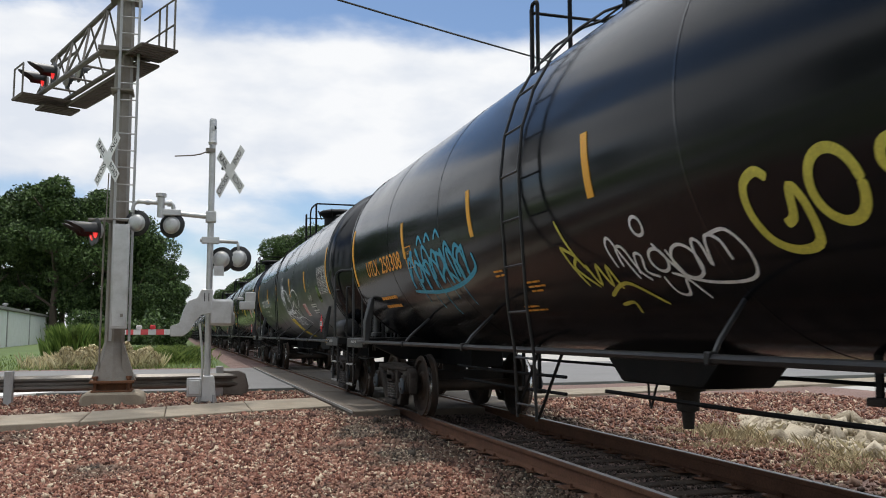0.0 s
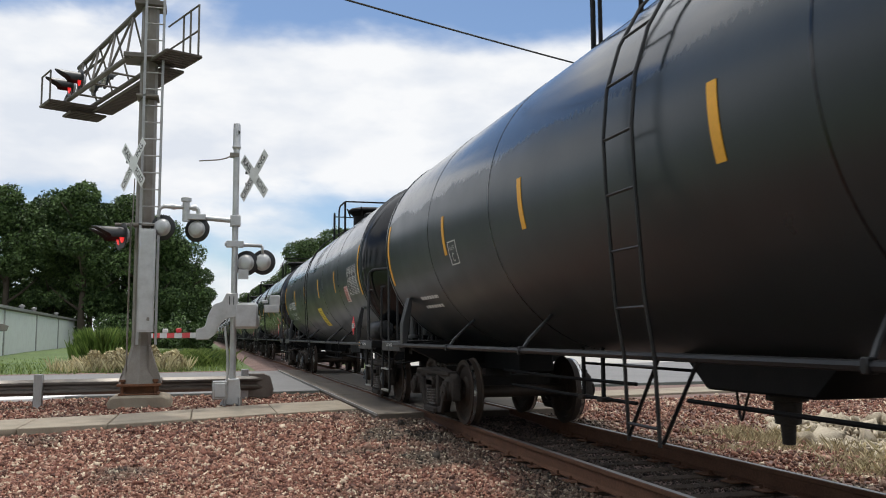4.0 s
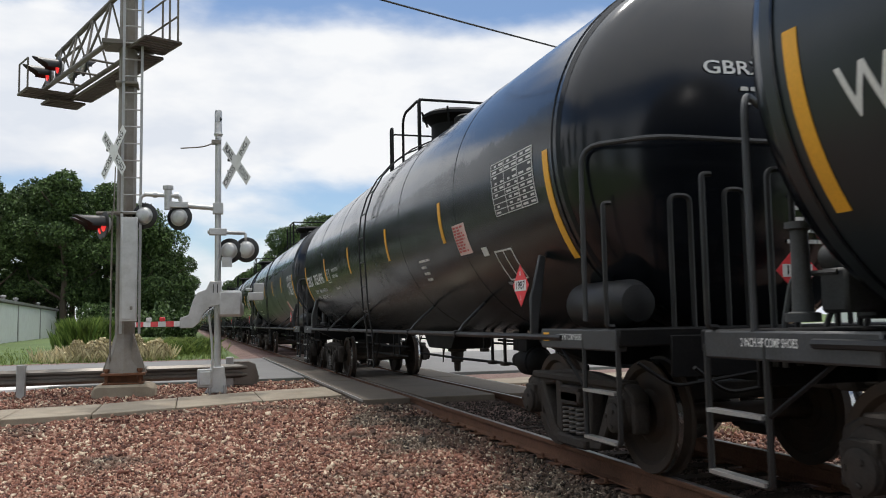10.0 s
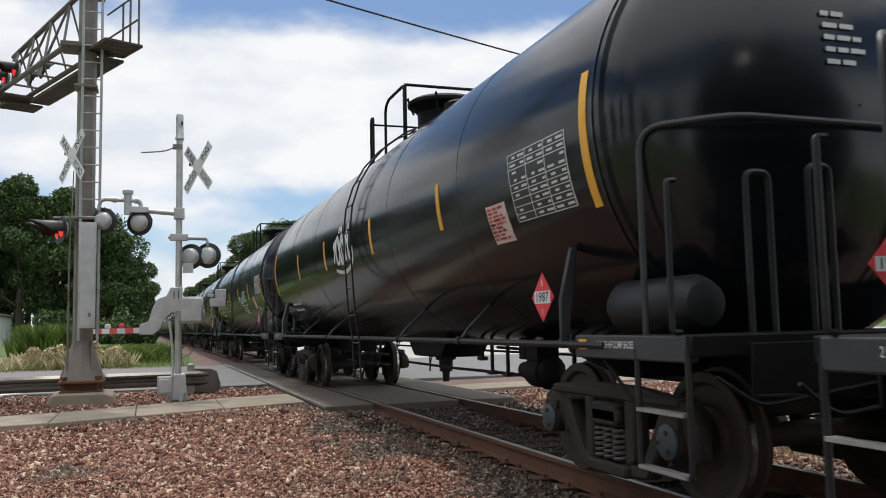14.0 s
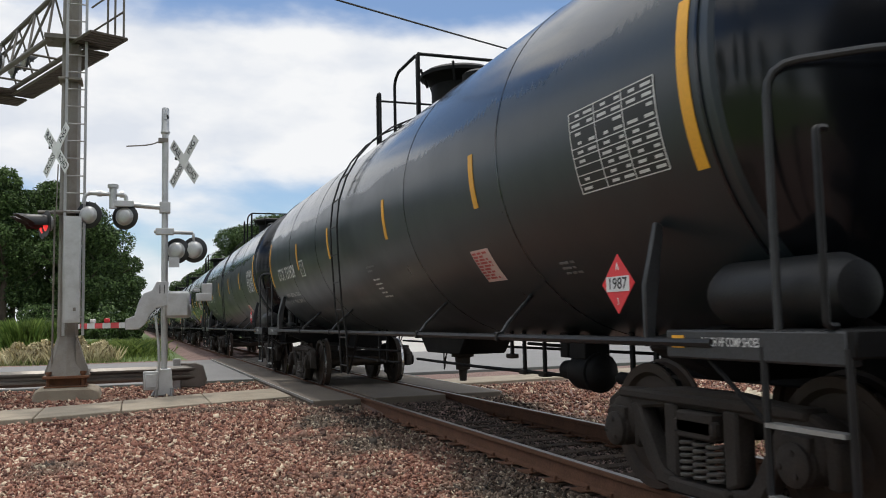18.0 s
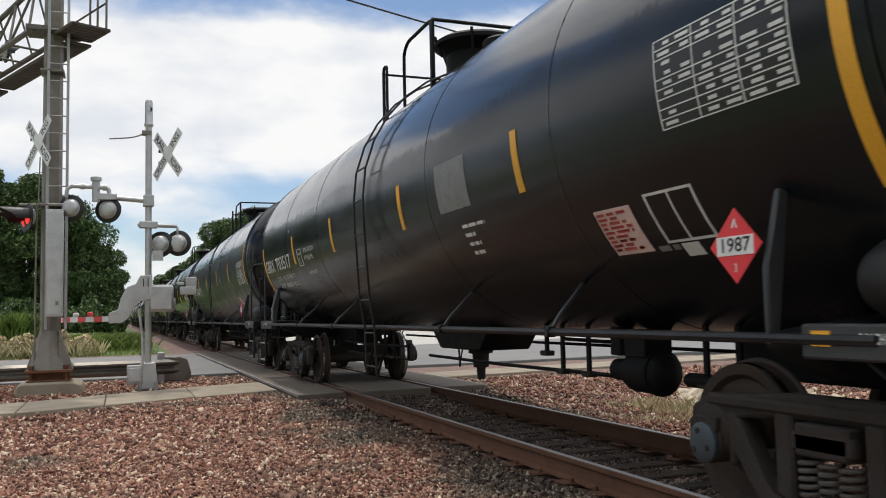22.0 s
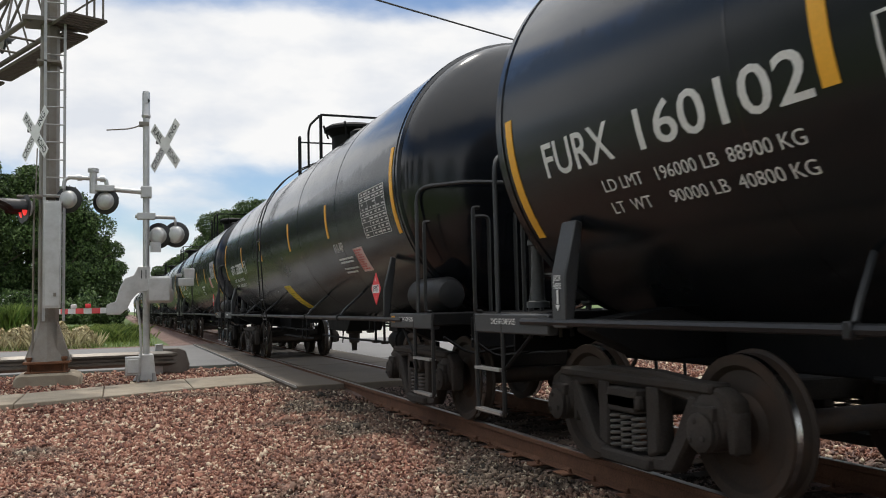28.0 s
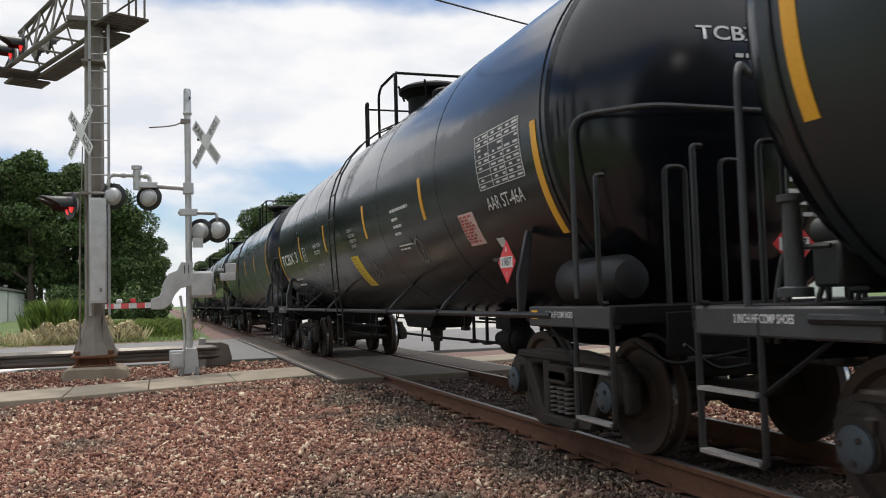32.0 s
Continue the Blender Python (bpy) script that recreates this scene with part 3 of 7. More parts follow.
def stones(name, count, place, size, material, label, seed, category="stones"):
    """Loose crushed stones, each a split angular chip of eight corners."""
    rng = np.random.default_rng(seed)
    box = np.array([(x, y, z) for z in (-0.62, 0.62) for y in (-0.62, 0.62) for x in (-0.62, 0.62)])
    tri = np.array([(0, 2, 3), (0, 3, 1), (4, 5, 7), (4, 7, 6), (0, 1, 5), (0, 5, 4), (2, 6, 7), (2, 7, 3), (0, 4, 6), (0, 6, 2), (1, 3, 7), (1, 7, 5)])
    xyz = place(rng, count)
    n = len(xyz)
    s = rng.lognormal(math.log(size), 0.32, n)
    q = rng.normal(size=(n, 4))
    q /= np.linalg.norm(q, axis=1)[:, None]
    w, x, y, z = q.T
    rot = np.stack([1 - 2 * (y * y + z * z), 2 * (x * y - z * w), 2 * (x * z + y * w), 2 * (x * y + z * w), 1 - 2 * (x * x + z * z), 2 * (y * z - x * w),
                    2 * (x * z - y * w), 2 * (y * z + x * w), 1 - 2 * (x * x + y * y)], 1).reshape(n, 3, 3)
    local = (box[None] * rng.uniform(0.45, 1.25, (n, 8, 1)) + rng.uniform(-0.22, 0.22, (n, 8, 3))) * np.stack([rng.uniform(1.0, 1.3, n), rng.uniform(0.6, 1, n), rng.uniform(0.35, 0.8, n)], 1)[:, None, :]
    v = np.einsum("nij,nkj->nki", rot, local) * s[:, None, None] + xyz[:, None, :]
    f = (tri[None] + 8 * np.arange(n)[:, None, None]).reshape(-1, 3)
    me = bpy.data.meshes.new(name)
    me.vertices.add(n * 8)
    me.vertices.foreach_set("co", v.reshape(-1).astype(np.float32))
    me.loops.add(len(f) * 3)
    me.loops.foreach_set("vertex_index", f.reshape(-1).astype(np.int32))
    me.polygons.add(len(f))
    me.polygons.foreach_set("loop_start", np.arange(0, len(f) * 3, 3, dtype=np.int32))
    me.update(calc_edges=True)
    me.materials.append(M[material])
    return tagged(new(name, me), label, category, kind="stuff")


def bed_place(x0, x1, y0, y1, keep=None, lift=0.0):
    def place(rng, n):
        x, y = rng.uniform(x0, x1, n), rng.uniform(y0, y1, n)
        if keep is not None:
            k = keep(x, y)
            x, y = x[k], y[k]
        z = np.array([ground_z(a, b) for a, b in zip(x, y)]) + rng.uniform(-0.012, 0.016, len(x)) + lift
        return np.stack([x, y, z], 1)
    return place


def path_edge(x):
    return np.interp(x, [-14, -9.5, -7, -5.8, -4.6, -3.2, -1.75], [12.25, 12.92, 13.63, 13.85, 14.29, 14.89, 15.36])


def in_view(x, y):
    return (x > -4.4 - 0.22 * y - 0.3) & (x < -4.4 + 1.12 * y)


stones("ballast_stones", 78000, bed_place(-8.0, -0.92, 4.4, 10.6, in_view), 0.0215, "stones", "loose crushed pink, red and grey stones beside the track", 1)
stones("ballast_stones", 38000, bed_place(-8.4, -0.92, 10.6, 15.4, lambda x, y: (y < path_edge(x) - 0.02) & ((y < 13.85) | (x < -1.74))), 0.028, "stones",
       "loose crushed pink and grey stones up to the footpath", 2)
stones("ballast_stones", 9000, bed_place(-8.5, -1.75, 15.2, 20.5, lambda x, y: y > path_edge(x) + 2.0), 0.03, "stones",
       "strip of loose stones between footpath and road", 3)
stones("ballast_stones", 15000, bed_place(-0.66, 0.66, 1.5, 13.85, None, -0.016), 0.018, "track_stones", "small dark stones between the rails", 4)
stones("ballast_stones", 31000, bed_place(0.86, 9.0, 3.0, 16.3, lambda x, y: ((y < 13.85) | (x > 1.72)) & (y > 2 + x * 0.7)), 0.028, "stones", "loose pink and grey stones beyond the track", 6)


def pile_place(rng, n):
    """A long low heap lying beside the far road."""
    a, r = rng.uniform(0, 2 * math.pi, n), np.sqrt(rng.uniform(0, 1, n))
    u, v = 2.7 * r * np.cos(a), 0.95 * r * np.sin(a)
    x, y = 4.75 + 0.25 * u + 0.97 * v, 10.4 + 0.97 * u - 0.25 * v
    z = -0.27 + 0.34 * (1 - r) * rng.uniform(0.2, 1.0, n)
    return np.stack([x, y, z], 1)


stones("rock_pile", 300, pile_place, 0.12, "rock", "pale limestone boulders heaped among dry grass", 9, "rock pile")
stones("rock_pile", 1300, pile_place, 0.06, "rock", "low pile of pale broken limestone rocks", 8, "rock pile")

# ---- tank cars ----
R_TANK, Z_TANK = 1.60, 2.66


# metres rolled at the given seconds; the pull is a little uneven
ROLL = [(0, -1.18), (1, 12.45), (2, 26.0), (3, 40.33), (6, 81.35), (7, 95.01), (8, 108.51), (9, 122.37), (10, 136.0), (11, 149.86), (12, 163.69), (13, 177.4),
        (15.5, 212.32), (16, 219.18), (17, 233.03), (18, 246.85), (19, 260.8), (20, 274.26), (21, 288.22), (22, 302.13), (23, 316.24), (24, 329.89),
        (27, 372.27), (28, 386.38), (29, 400.71), (30, 414.79), (31, 429.05), (32, 443.29)]


def rolled(t):
    """Metres that the train has rolled at t seconds."""
    return float(np.interp(t, [a for a, b in ROLL], [b for a, b in ROLL]))


def on_tank(y, deg, lift=0.0):
    """A place on the camera's side of the tank: along the car, degrees over the tank's middle."""
    a = radians(deg)
    return Vector((-(R_TANK + lift) * math.cos(a), y, Z_TANK + (R_TANK + lift) * math.sin(a)))


def patch(y0, y1, d0, d1, lift=0.006, n=6):
    """A curved sheet with thickness lying on the tank."""
    g = Geo()
    vs = []
    for k, li in ((0, 0.001), (1, lift)):
        for i in range(n + 1):
            d = d0 + (d1 - d0) * i / n
            vs += [on_tank(y0, d, li), on_tank(y1, d, li)]
    fs = []
    o = 2 * (n + 1)
    for i in range(n):
        fs += [(2 * i, 2 * i + 1, 2 * i + 3, 2 * i + 2), (o + 2 * i, o + 2 * i + 2, o + 2 * i + 3, o + 2 * i + 1)]
        fs += [(2 * i, 2 * i + 2, o + 2 * i + 2, o + 2 * i), (2 * i + 1, o + 2 * i + 1, o + 2 * i + 3, 2 * i + 3)]
    fs += [(0, o, o + 1, 1), (2 * n, 2 * n + 1, o + 2 * n + 1, o + 2 * n)]
    return g.add(vs, fs)


def lettering(text, y, deg, height, material, parent, name="lettering", width=0.78, head=None, bold=0.0):
    """Stencilled writing bent onto the tank, reading towards the car's leading end; head: flat on the leading tank end instead."""
    cu = bpy.data.curves.new(name, "FONT")
    cu.body, cu.size, cu.fill_mode = text, height * 1.38, "FRONT"
    cu.offset, cu.resolution_u = bold * height, 3
    tmp = bpy.data.objects.new(name, cu)
    me = bpy.data.meshes.new_from_object(tmp)
    bpy.data.objects.remove(tmp)
    bm = bmesh.new()
    bm.from_mesh(me)
    if head is None:
        top = max((v.co.y for v in bm.verts), default=0)
        k = 0.07
        while k < top:
            bmesh.ops.bisect_plane(bm, geom=bm.verts[:] + bm.edges[:] + bm.faces[:], plane_co=(0, k, 0), plane_no=(0, 1, 0))
            k += 0.07
    for v in bm.verts:
        if head is None:
            v.co = on_tank(y - v.co.x * width, deg + math.degrees(v.co.y / R_TANK), 0.004)
        else:
            x0, z0, yy = head
            v.co = (x0 + v.co.x * width, yy, z0 + v.co.y)
    bm.to_mesh(me)
    bm.free()
    me.materials.append(M[material])
    ob = new(name, me)
    ob.parent = parent
    return ob


def bars(y, deg, rows, length, material, parent, name="small_print", h=0.035, gap=0.075, seed=0, head=None):
    """Lines of print too small to read, as bars broken into words."""
    rng = random.Random(seed)
    g = Geo()
    for i in range(rows):
        d = deg - math.degrees(i * gap / R_TANK)
        u, end = 0.0, length * rng.uniform(0.55, 1.0)
        while u < end:
            w = min(rng.uniform(0.06, 0.16), end - u)
            if head is None:
                b = patch(y - u, y - u - w, d - math.degrees(h / R_TANK), d, 0.004, 1)
                g.add(b.v, b.f)
            else:
                x0, z0, yy = head
                g.box((x0 + u + w / 2, yy, z0 - i * gap), (w, 0.003, h))
            u += w + 0.03
    return tagged(part(name, g, material, parent, smooth=0), kind="stuff")


def build_wheelset():
    ax = Geo().lathe([(-1.12, 0.075), (-0.86, 0.075), (-0.82, 0.10), (-0.66, 0.10), (-0.5, 0.085), (0.5, 0.085), (0.66, 0.10), (0.82, 0.10), (0.86, 0.075), (1.12, 0.075)], 16, "x")
    axle = ax.mesh("axle", "wheel")
    prof = [(-0.07, 0.11), (-0.07, 0.17), (-0.035, 0.22), (-0.03, 0.36), (-0.065, 0.39), (-0.07, 0.452), (-0.06, 0.457)]
    prof2 = [(0.058, 0.462), (0.07, 0.485), (0.085, 0.487), (0.092, 0.465), (0.092, 0.40), (0.06, 0.38), (0.03, 0.30), (0.05, 0.18), (0.07, 0.17), (0.07, 0.11)]
    wheel = Geo().lathe(prof + prof2, 40, "x").mesh("wheel", "wheel", smooth=30)
    # bright band kept narrower than the tread, shaped as the thin highlight on it
    tread = Geo().lathe([(-0.052, 0.4588), (-0.012, 0.4608)], 40, "x", caps=False).mesh("tread", "tread")
    cap = Geo().lathe([(0, 0.12), (-0.02, 0.12), (-0.035, 0.10), (-0.045, 0.05), (-0.045, 0.001)], 20, "x").mesh("bearing_cap", "cap")
    bolt = Geo()
    for i in range(3):
        a = 2 * math.pi * i / 3
        bolt.lathe([(-0.02, 0.018), (-0.05, 0.018), (-0.055, 0.001)], 6, "x", (0, 0.07 * math.cos(a), 0.07 * math.sin(a)))
    bolt = bolt.mesh("cap_bolts", "truck")
    return axle, wheel, tread, cap, bolt


WHEELSET = build_wheelset()


def add_wheelset(car, y):
    axle, wheel, tread, cap, bolt = WHEELSET
    w = part("wheelset", axle, "", car)
    w.location = (0, y, 0.46)
    for s in (-1, 1):
        m = pose(s * 0.775, 0, 0, 0, 0, 0 if s < 0 else 180)
        again_mesh("wheel", wheel, w, m)
        again_mesh("tread", tread, w, m)
        again_mesh("bearing_cap", cap, w, pose(s * 1.13, 0, 0, 0, 0, 0 if s < 0 else 180))
        if s < 0:
            again_mesh("cap_bolts", bolt, w, pose(s * 1.13, 0, 0))
    return w


def again_mesh(name, me, parent, m, label=""):
    o = new(name, me)
    o.parent = parent
    o.matrix_basis = m
    if label:
        tagged(o, label)
    return o


def build_truck_meshes():
    """Cast side frame with its window openings, springs, bolster end."""
    g = Geo()
    x0, x1 = -1.06, -0.93
    # top chord bowed down to the pedestals, bottom chord, two columns, pedestal legs
    top = [(-1.12, 0.50), (-1.10, 0.66), (-0.98, 0.72), (-0.62, 0.76), (-0.3, 0.79), (0.3, 0.79), (0.62, 0.76), (0.98, 0.72), (1.10, 0.66), (1.12, 0.50),
           (1.02, 0.50), (0.98, 0.58), (0.60, 0.63), (0.3, 0.66), (-0.3, 0.66), (-0.60, 0.63), (-0.98, 0.58), (-1.02, 0.50)]
    g.prism(top, "x", x0, x1)
    for s in (-1, 1):
        g.prism([(s * 0.70, 0.67), (s * 0.82, 0.64), (s * 0.74, 0.46), (s * 0.50, 0.14), (s * 0.26, 0.12), (s * 0.25, 0.22), (s * 0.40, 0.23), (s * 0.46, 0.28)], "x", x0 - 0.012, x1 - 0.004)  # sloping leg
        g.prism([(s * 0.37, 0.69), (s * 0.235, 0.69), (s * 0.235, 0.20), (s * 0.37, 0.25)], "x", x0 - 0.020, x1 - 0.008)  # column
        g.prism([(s * 0.66, 0.66), (s * 0.78, 0.64), (s * 0.765, 0.34), (s * 0.70, 0.34)], "x", x0 - 0.006, x1 - 0.012)  # inner jaw
        g.prism([(s * 1.01, 0.64), (s * 1.13, 0.58), (s * 1.12, 0.34), (s * 1.04, 0.34)], "x", x0 - 0.006, x1 - 0.012)  # outer jaw
        g.lathe([(x0 - 0.03, 0.10), (x0 - 0.018, 0.165), (x1 - 0.02, 0.17)], 20, "x", (0, s * 0.89, 0.53))
    g.box((-0.995, 0, 0.165), (0.26, 0.60, 0.09))
    g.box((-1.0, 0, 0.715), (0.17, 1.86, 0.07))
    frame_me = g.mesh("side_frame", "truck", bevel=0.018)
    sp = Geo()
    for dy in (-0.135, 0.0, 0.135):
        pts = [(-1.04 + 0.062 * math.cos(a), dy + 0.062 * math.sin(a), 0.225 + 0.245 * a / (2 * math.pi * 6)) for a in [i * 2 * math.pi / 10 for i in range(61)]]
        sp.tube(pts, 0.013, 6)
    spring_me = sp.mesh("spring", "spring")
    b = Geo().box((0, 0, 0.57), (2.24, 0.36, 0.17)).box((-1.09, 0, 0.56), (0.06, 0.42, 0.10)).box((1.09, 0, 0.56), (0.06, 0.42, 0.10))
    b.lathe([(0.62, 0.2), (0.76, 0.2)], 16, "z")
    bolster_me = b.mesh("bolster", "truck", bevel=0.015)
    ad = Geo().box((-1.03, 0, 0.56), (0.2, 0.2, 0.12)).lathe([(-1.12, 0.125), (-0.93, 0.125)], 18, "x", (0, 0, 0.46))
    box_me = ad.mesh("bearing_adapter", "truck", bevel=0.012)
    br = Geo().box((0, 0.56, 0.40), (1.9, 0.07, 0.10)).box((0, -0.56, 0.40), (1.9, 0.07, 0.10))
    for sx in (-0.77, 0.77):
        for sy in (-0.42, 0.42):
            br.box((sx, sy, 0.42), (0.08, 0.05, 0.26))
    br.tube([(0.25, -0.56, 0.38), (0.25, 0.56, 0.30)], 0.025, 6)
    beam_me = br.mesh("brake_beam", "truck", bevel=0.01)
    return frame_me, spring_me, bolster_me, box_me, beam_me


TRUCK = build_truck_meshes()


def add_truck(car, y):
    frame_me, spring_me, bolster_me, box_me, beam_me = TRUCK
    t = part("truck", bolster_me, "", car, "grimy cast steel truck with coil springs")
    t.location = (0, y, 0)
    for s in (0, 180):
        m = pose(0, 0, 0, 0, 0, s)
        again_mesh("side_frame", frame_me, t, m)
        again_mesh("spring", spring_me, t, m)
        for dy in (-0.89, 0.89):
            again_mesh("bearing_adapter", box_me, t, pose(0, dy, 0, 0, 0, s))
    again_mesh("brake_beam", beam_me, t, pose(0, 0, 0))
    return [add_wheelset(car, y - 0.89), add_wheelset(car, y + 0.89)]


HEAD = 0.60  # depth of the dished ends
Y_TRUCK, Y_RIM, Y_LEAD, Y_END = 6.86, 7.79, 7.82, 8.58


def build_car():
    """One tank car: near side -x, leading end -y. Later copies share its meshes."""
    car = thing("tank_car", pose(0, 0, 0), "black tank car rolling on two trucks in the train", "tank car", "tank cars of the train")
    # shell with seams and dished ends
    span = Y_RIM + Y_LEAD - 0.04
    sh = Geo().lathe([(-Y_LEAD, R_TANK - 0.03), (-Y_LEAD + 0.02, R_TANK)] + [(-Y_LEAD + 0.02 + span * i / 12, R_TANK) for i in range(1, 12)]
                     + [(Y_RIM - 0.02, R_TANK), (Y_RIM, R_TANK - 0.03)], 96, "y", (0, 0, Z_TANK), caps=False)
    part("shell", sh, "shell", car)
    prof = [(HEAD * math.sqrt(max(1 - (r / (R_TANK - 0.03)) ** 2, 0)), r) for r in (1.57, 1.55, 1.51, 1.45, 1.35, 1.2, 1.0, 0.7, 0.4, 0.15, 0.01)]
    for s in (-1, 1):
        part("head", Geo().lathe([(s * ((Y_RIM if s > 0 else Y_LEAD) + a), r) for a, r in prof], 72, "y", (0, 0, Z_TANK), caps=False), "tank", car)
    for y in (-7.71, -5.0, -2.4, 2.55, 5.05, 7.67):
        lift = 0.010 if abs(y) > 7 else 0.004
        part("seam", Geo().lathe([(y - 0.012, R_TANK), (y - 0.010, R_TANK + lift), (y + 0.010, R_TANK + lift), (y + 0.012, R_TANK)], 72, "y", (0, 0, Z_TANK), caps=False), "tank", car)
    # side rails, struts
    for s in (-1, 1):
        part("side_rail", Geo().tube([(s * 1.5, -7.6, 1.11), (s * 1.5, 7.6, 1.12)], 0.028, 8), "pipe", car)
        for y in () if s > 0 else (-4.75, -2.55, 1.9, 4.45):
            part("strut", Geo().tube([(s * 1.49, y, 1.12), (s * 1.40, y + 0.05, 1.22), (s * 1.06, y + 0.26, 1.47)], 0.018, 6), "lit_worn_bar", car)
            part("rail_clamp", Geo().box((s * 1.5, y, 1.115), (0.075, 0.05, 0.08)), "pipe", car, bevel=0.008)
    # stub sills, body bolsters and saddles
    for s in (-1, 1):
        part("stub_sill", Geo().box((0, s * 6.9, 0.93), (0.5, 3.3, 0.34)), "underframe", car, bevel=0.015)
        part("body_bolster", Geo().prism([(-1.36, 1.05), (-1.36, 1.13), (-0.6, 1.22), (0.6, 1.22), (1.36, 1.13), (1.36, 1.05), (0.9, 0.84), (-0.9, 0.84)], "y",
                                         s * 6.9 - 0.12, s * 6.9 + 0.12), "underframe", car, bevel=0.01)
        # upright bracket with lifting-point mark
        part("jack_pad", Geo().prism([(-1.52, 1.08), (-1.52, 1.45), (-1.42, 1.84), (-1.36, 1.82), (-1.46, 1.08)], "y", s * 6.98 - (0.02 if s < 0 else 0.10), s * 6.98 + (0.02 if s < 0 else 0.10)), "lit_worn_bar", car, bevel=0.01)
        part("end_sill", Geo().box((0, s * 8.26, 1.12), (3.0, 0.62, 0.13)), "underframe", car, bevel=0.012)
        part("end_plate", Geo().box((0, s * Y_END, 0.98), (2.2, 0.03, 0.30)), "underframe", car, bevel=0.006)
        # near sill takes the painted-in lit grey, far sill the dark frame paint
        part("side_sill", Geo().box((-1.46, s * 7.85, 1.10), (0.09, 1.35, 0.16)), "lit_worn_bar", car, bevel=0.012)
        part("side_sill", Geo().box((1.46, s * 7.95, 1.10), (0.09, 1.15, 0.16)), "underframe", car, bevel=0.012)
        # hoop rail over the end deck
        hoop = rounded([(-1.48, s * 8.08, 1.15), (-1.48, s * 8.08, 2.50), (-1.05, s * 8.47, 2.52), (1.05, s * 8.47, 2.52), (1.48, s * 8.08, 2.50), (1.48, s * 8.08, 1.15)], 0.16)
        part("end_railing", Geo().tube(hoop, 0.021, 8), "lit_worn_bar", car)
        for x in (-1.02, -0.55, 0.55, 1.02):
            h = rounded([(x, s * 8.51, 0.95), (x, s * 8.51, 2.16 + 0.06 * (x > -0.8)), (x + 0.17, s * 8.51, 2.16 + 0.06 * (x > -0.8)), (x + 0.17, s * 8.51, 0.95)], 0.06)
            part("handhold", Geo().tube(h, 0.02, 6), "pipe", car)
        # corner steps
        for x in (-1, 1):
            st = part("corner_step", Geo().tube(rounded([(x * 1.49, s * 7.98, 1.1), (x * 1.49, s * 7.98, 0.36), (x * 1.49, s * 8.52, 0.36), (x * 1.49, s * 8.52, 1.1)], 0.04), 0.02, 6), "pipe", car)
            for z in (0.37, 0.72):
                part("tread_bar", Geo().box((x * 1.49, s * 8.25, z), (0.07, 0.50, 0.022)), "galv", st)
            part("step_brace", Geo().tube([(x * 1.49, s * 7.98, 0.72), (x * 1.46, s * 7.45, 1.06)], 0.014, 5), "underframe", st)
            part("side_handhold", Geo().tube(rounded([(x * 1.47, s * 8.44, 1.2), (x * 1.53, s * 8.44, 1.2), (x * 1.53, s * 8.44, 2.1), (x * 1.47, s * 8.44, 2.1)], 0.05), 0.018, 6), "pipe", car)
        cp = Geo().box((0, s * 8.70, 0.87), (0.16, 0.36, 0.18)).prism([(-0.17, 0.99), (0.17, 0.99), (0.20, 0.87), (0.15, 0.74), (-0.15, 0.74), (-0.19, 0.86)], "y", s * 8.84, s * 9.02)
        part("coupler", cp, "truck", car, bevel=0.02)
        hose = [(0.3, s * 8.7, 0.85), (0.32, s * 8.8, 0.7), (0.28, s * 8.92, 0.52), (0.2, s * 9.02, 0.46)]
        part("air_hose", Geo().tube(rounded(hose, 0.08), 0.022, 6), "black", car)
        part("cut_lever", Geo().tube(rounded([(-1.45, s * 8.72, 0.95), (-1.2, s * 8.76, 0.78), (-0.2, s * 8.76, 0.9), (0, s * 8.8, 1.02)], 0.1), 0.014, 5), "underframe", car)
    # brake gear on the leading deck
    part("brake_cylinder", Geo().lathe([(-8.35, 0.05), (-8.32, 0.14), (-8.22, 0.185), (-7.45, 0.185), (-7.36, 0.14), (-7.33, 0.05)], 24, "y", (-1.2, 0, 1.37)), "pipe", car, "dull grey air cylinder")
    part("air_reservoir", Geo().lathe([(7.98, 0.03), (8.0, 0.14), (8.05, 0.2), (8.5, 0.2), (8.55, 0.14), (8.57, 0.03)], 20, "y", (0.5, 0, 1.42)), "underframe", car)
    part("control_valve", Geo().box((-0.72, 8.2, 1.40), (0.26, 0.22, 0.26)).lathe([(8.02, 0.085), (8.38, 0.085)], 12, "y", (-0.72, 0, 1.60)).box((-0.45, 8.28, 1.33), (0.18, 0.18, 0.2)), "valve", car,
         "grey brake valve castings", bevel=0.02)
    part("valve_flange", Geo().lathe([(1.22, 0.1), (1.27, 0.1), (1.28, 0.06), (1.75, 0.05), (1.76, 0.08), (1.80, 0.08)], 12, "z", (-1.02, 8.25, 0)), "valve", car)
    for k, (xa, za) in enumerate(((-0.9, 1.5), (-0.6, 1.34), (-0.3, 1.45))):
        part("brake_pipe", Geo().tube(rounded([(xa, 8.1, za), (xa - 0.1, 8.35, za), (xa - 0.12, 8.42, 1.2), (xa - 0.1, 8.45, 0.95)], 0.08), 0.018, 6), "valve", car)
    # underside: long rods, rack with hangers, outlet
    for x, z, y0, y1 in ((-0.45, 0.70, -3.9, 0.7), (-0.45, 0.79, 1.6, 5.3), (-0.45, 0.61, 1.6, 5.0), (-0.2, 0.98, -4.2, -2.6), (0.85, 0.86, -5.6, 5.6)):
        part("brake_rod", Geo().tube([(x, y0, z), (x, (y0 + y1) / 2, z - 0.012), (x, y1, z)], 0.02, 6), "underframe", car)
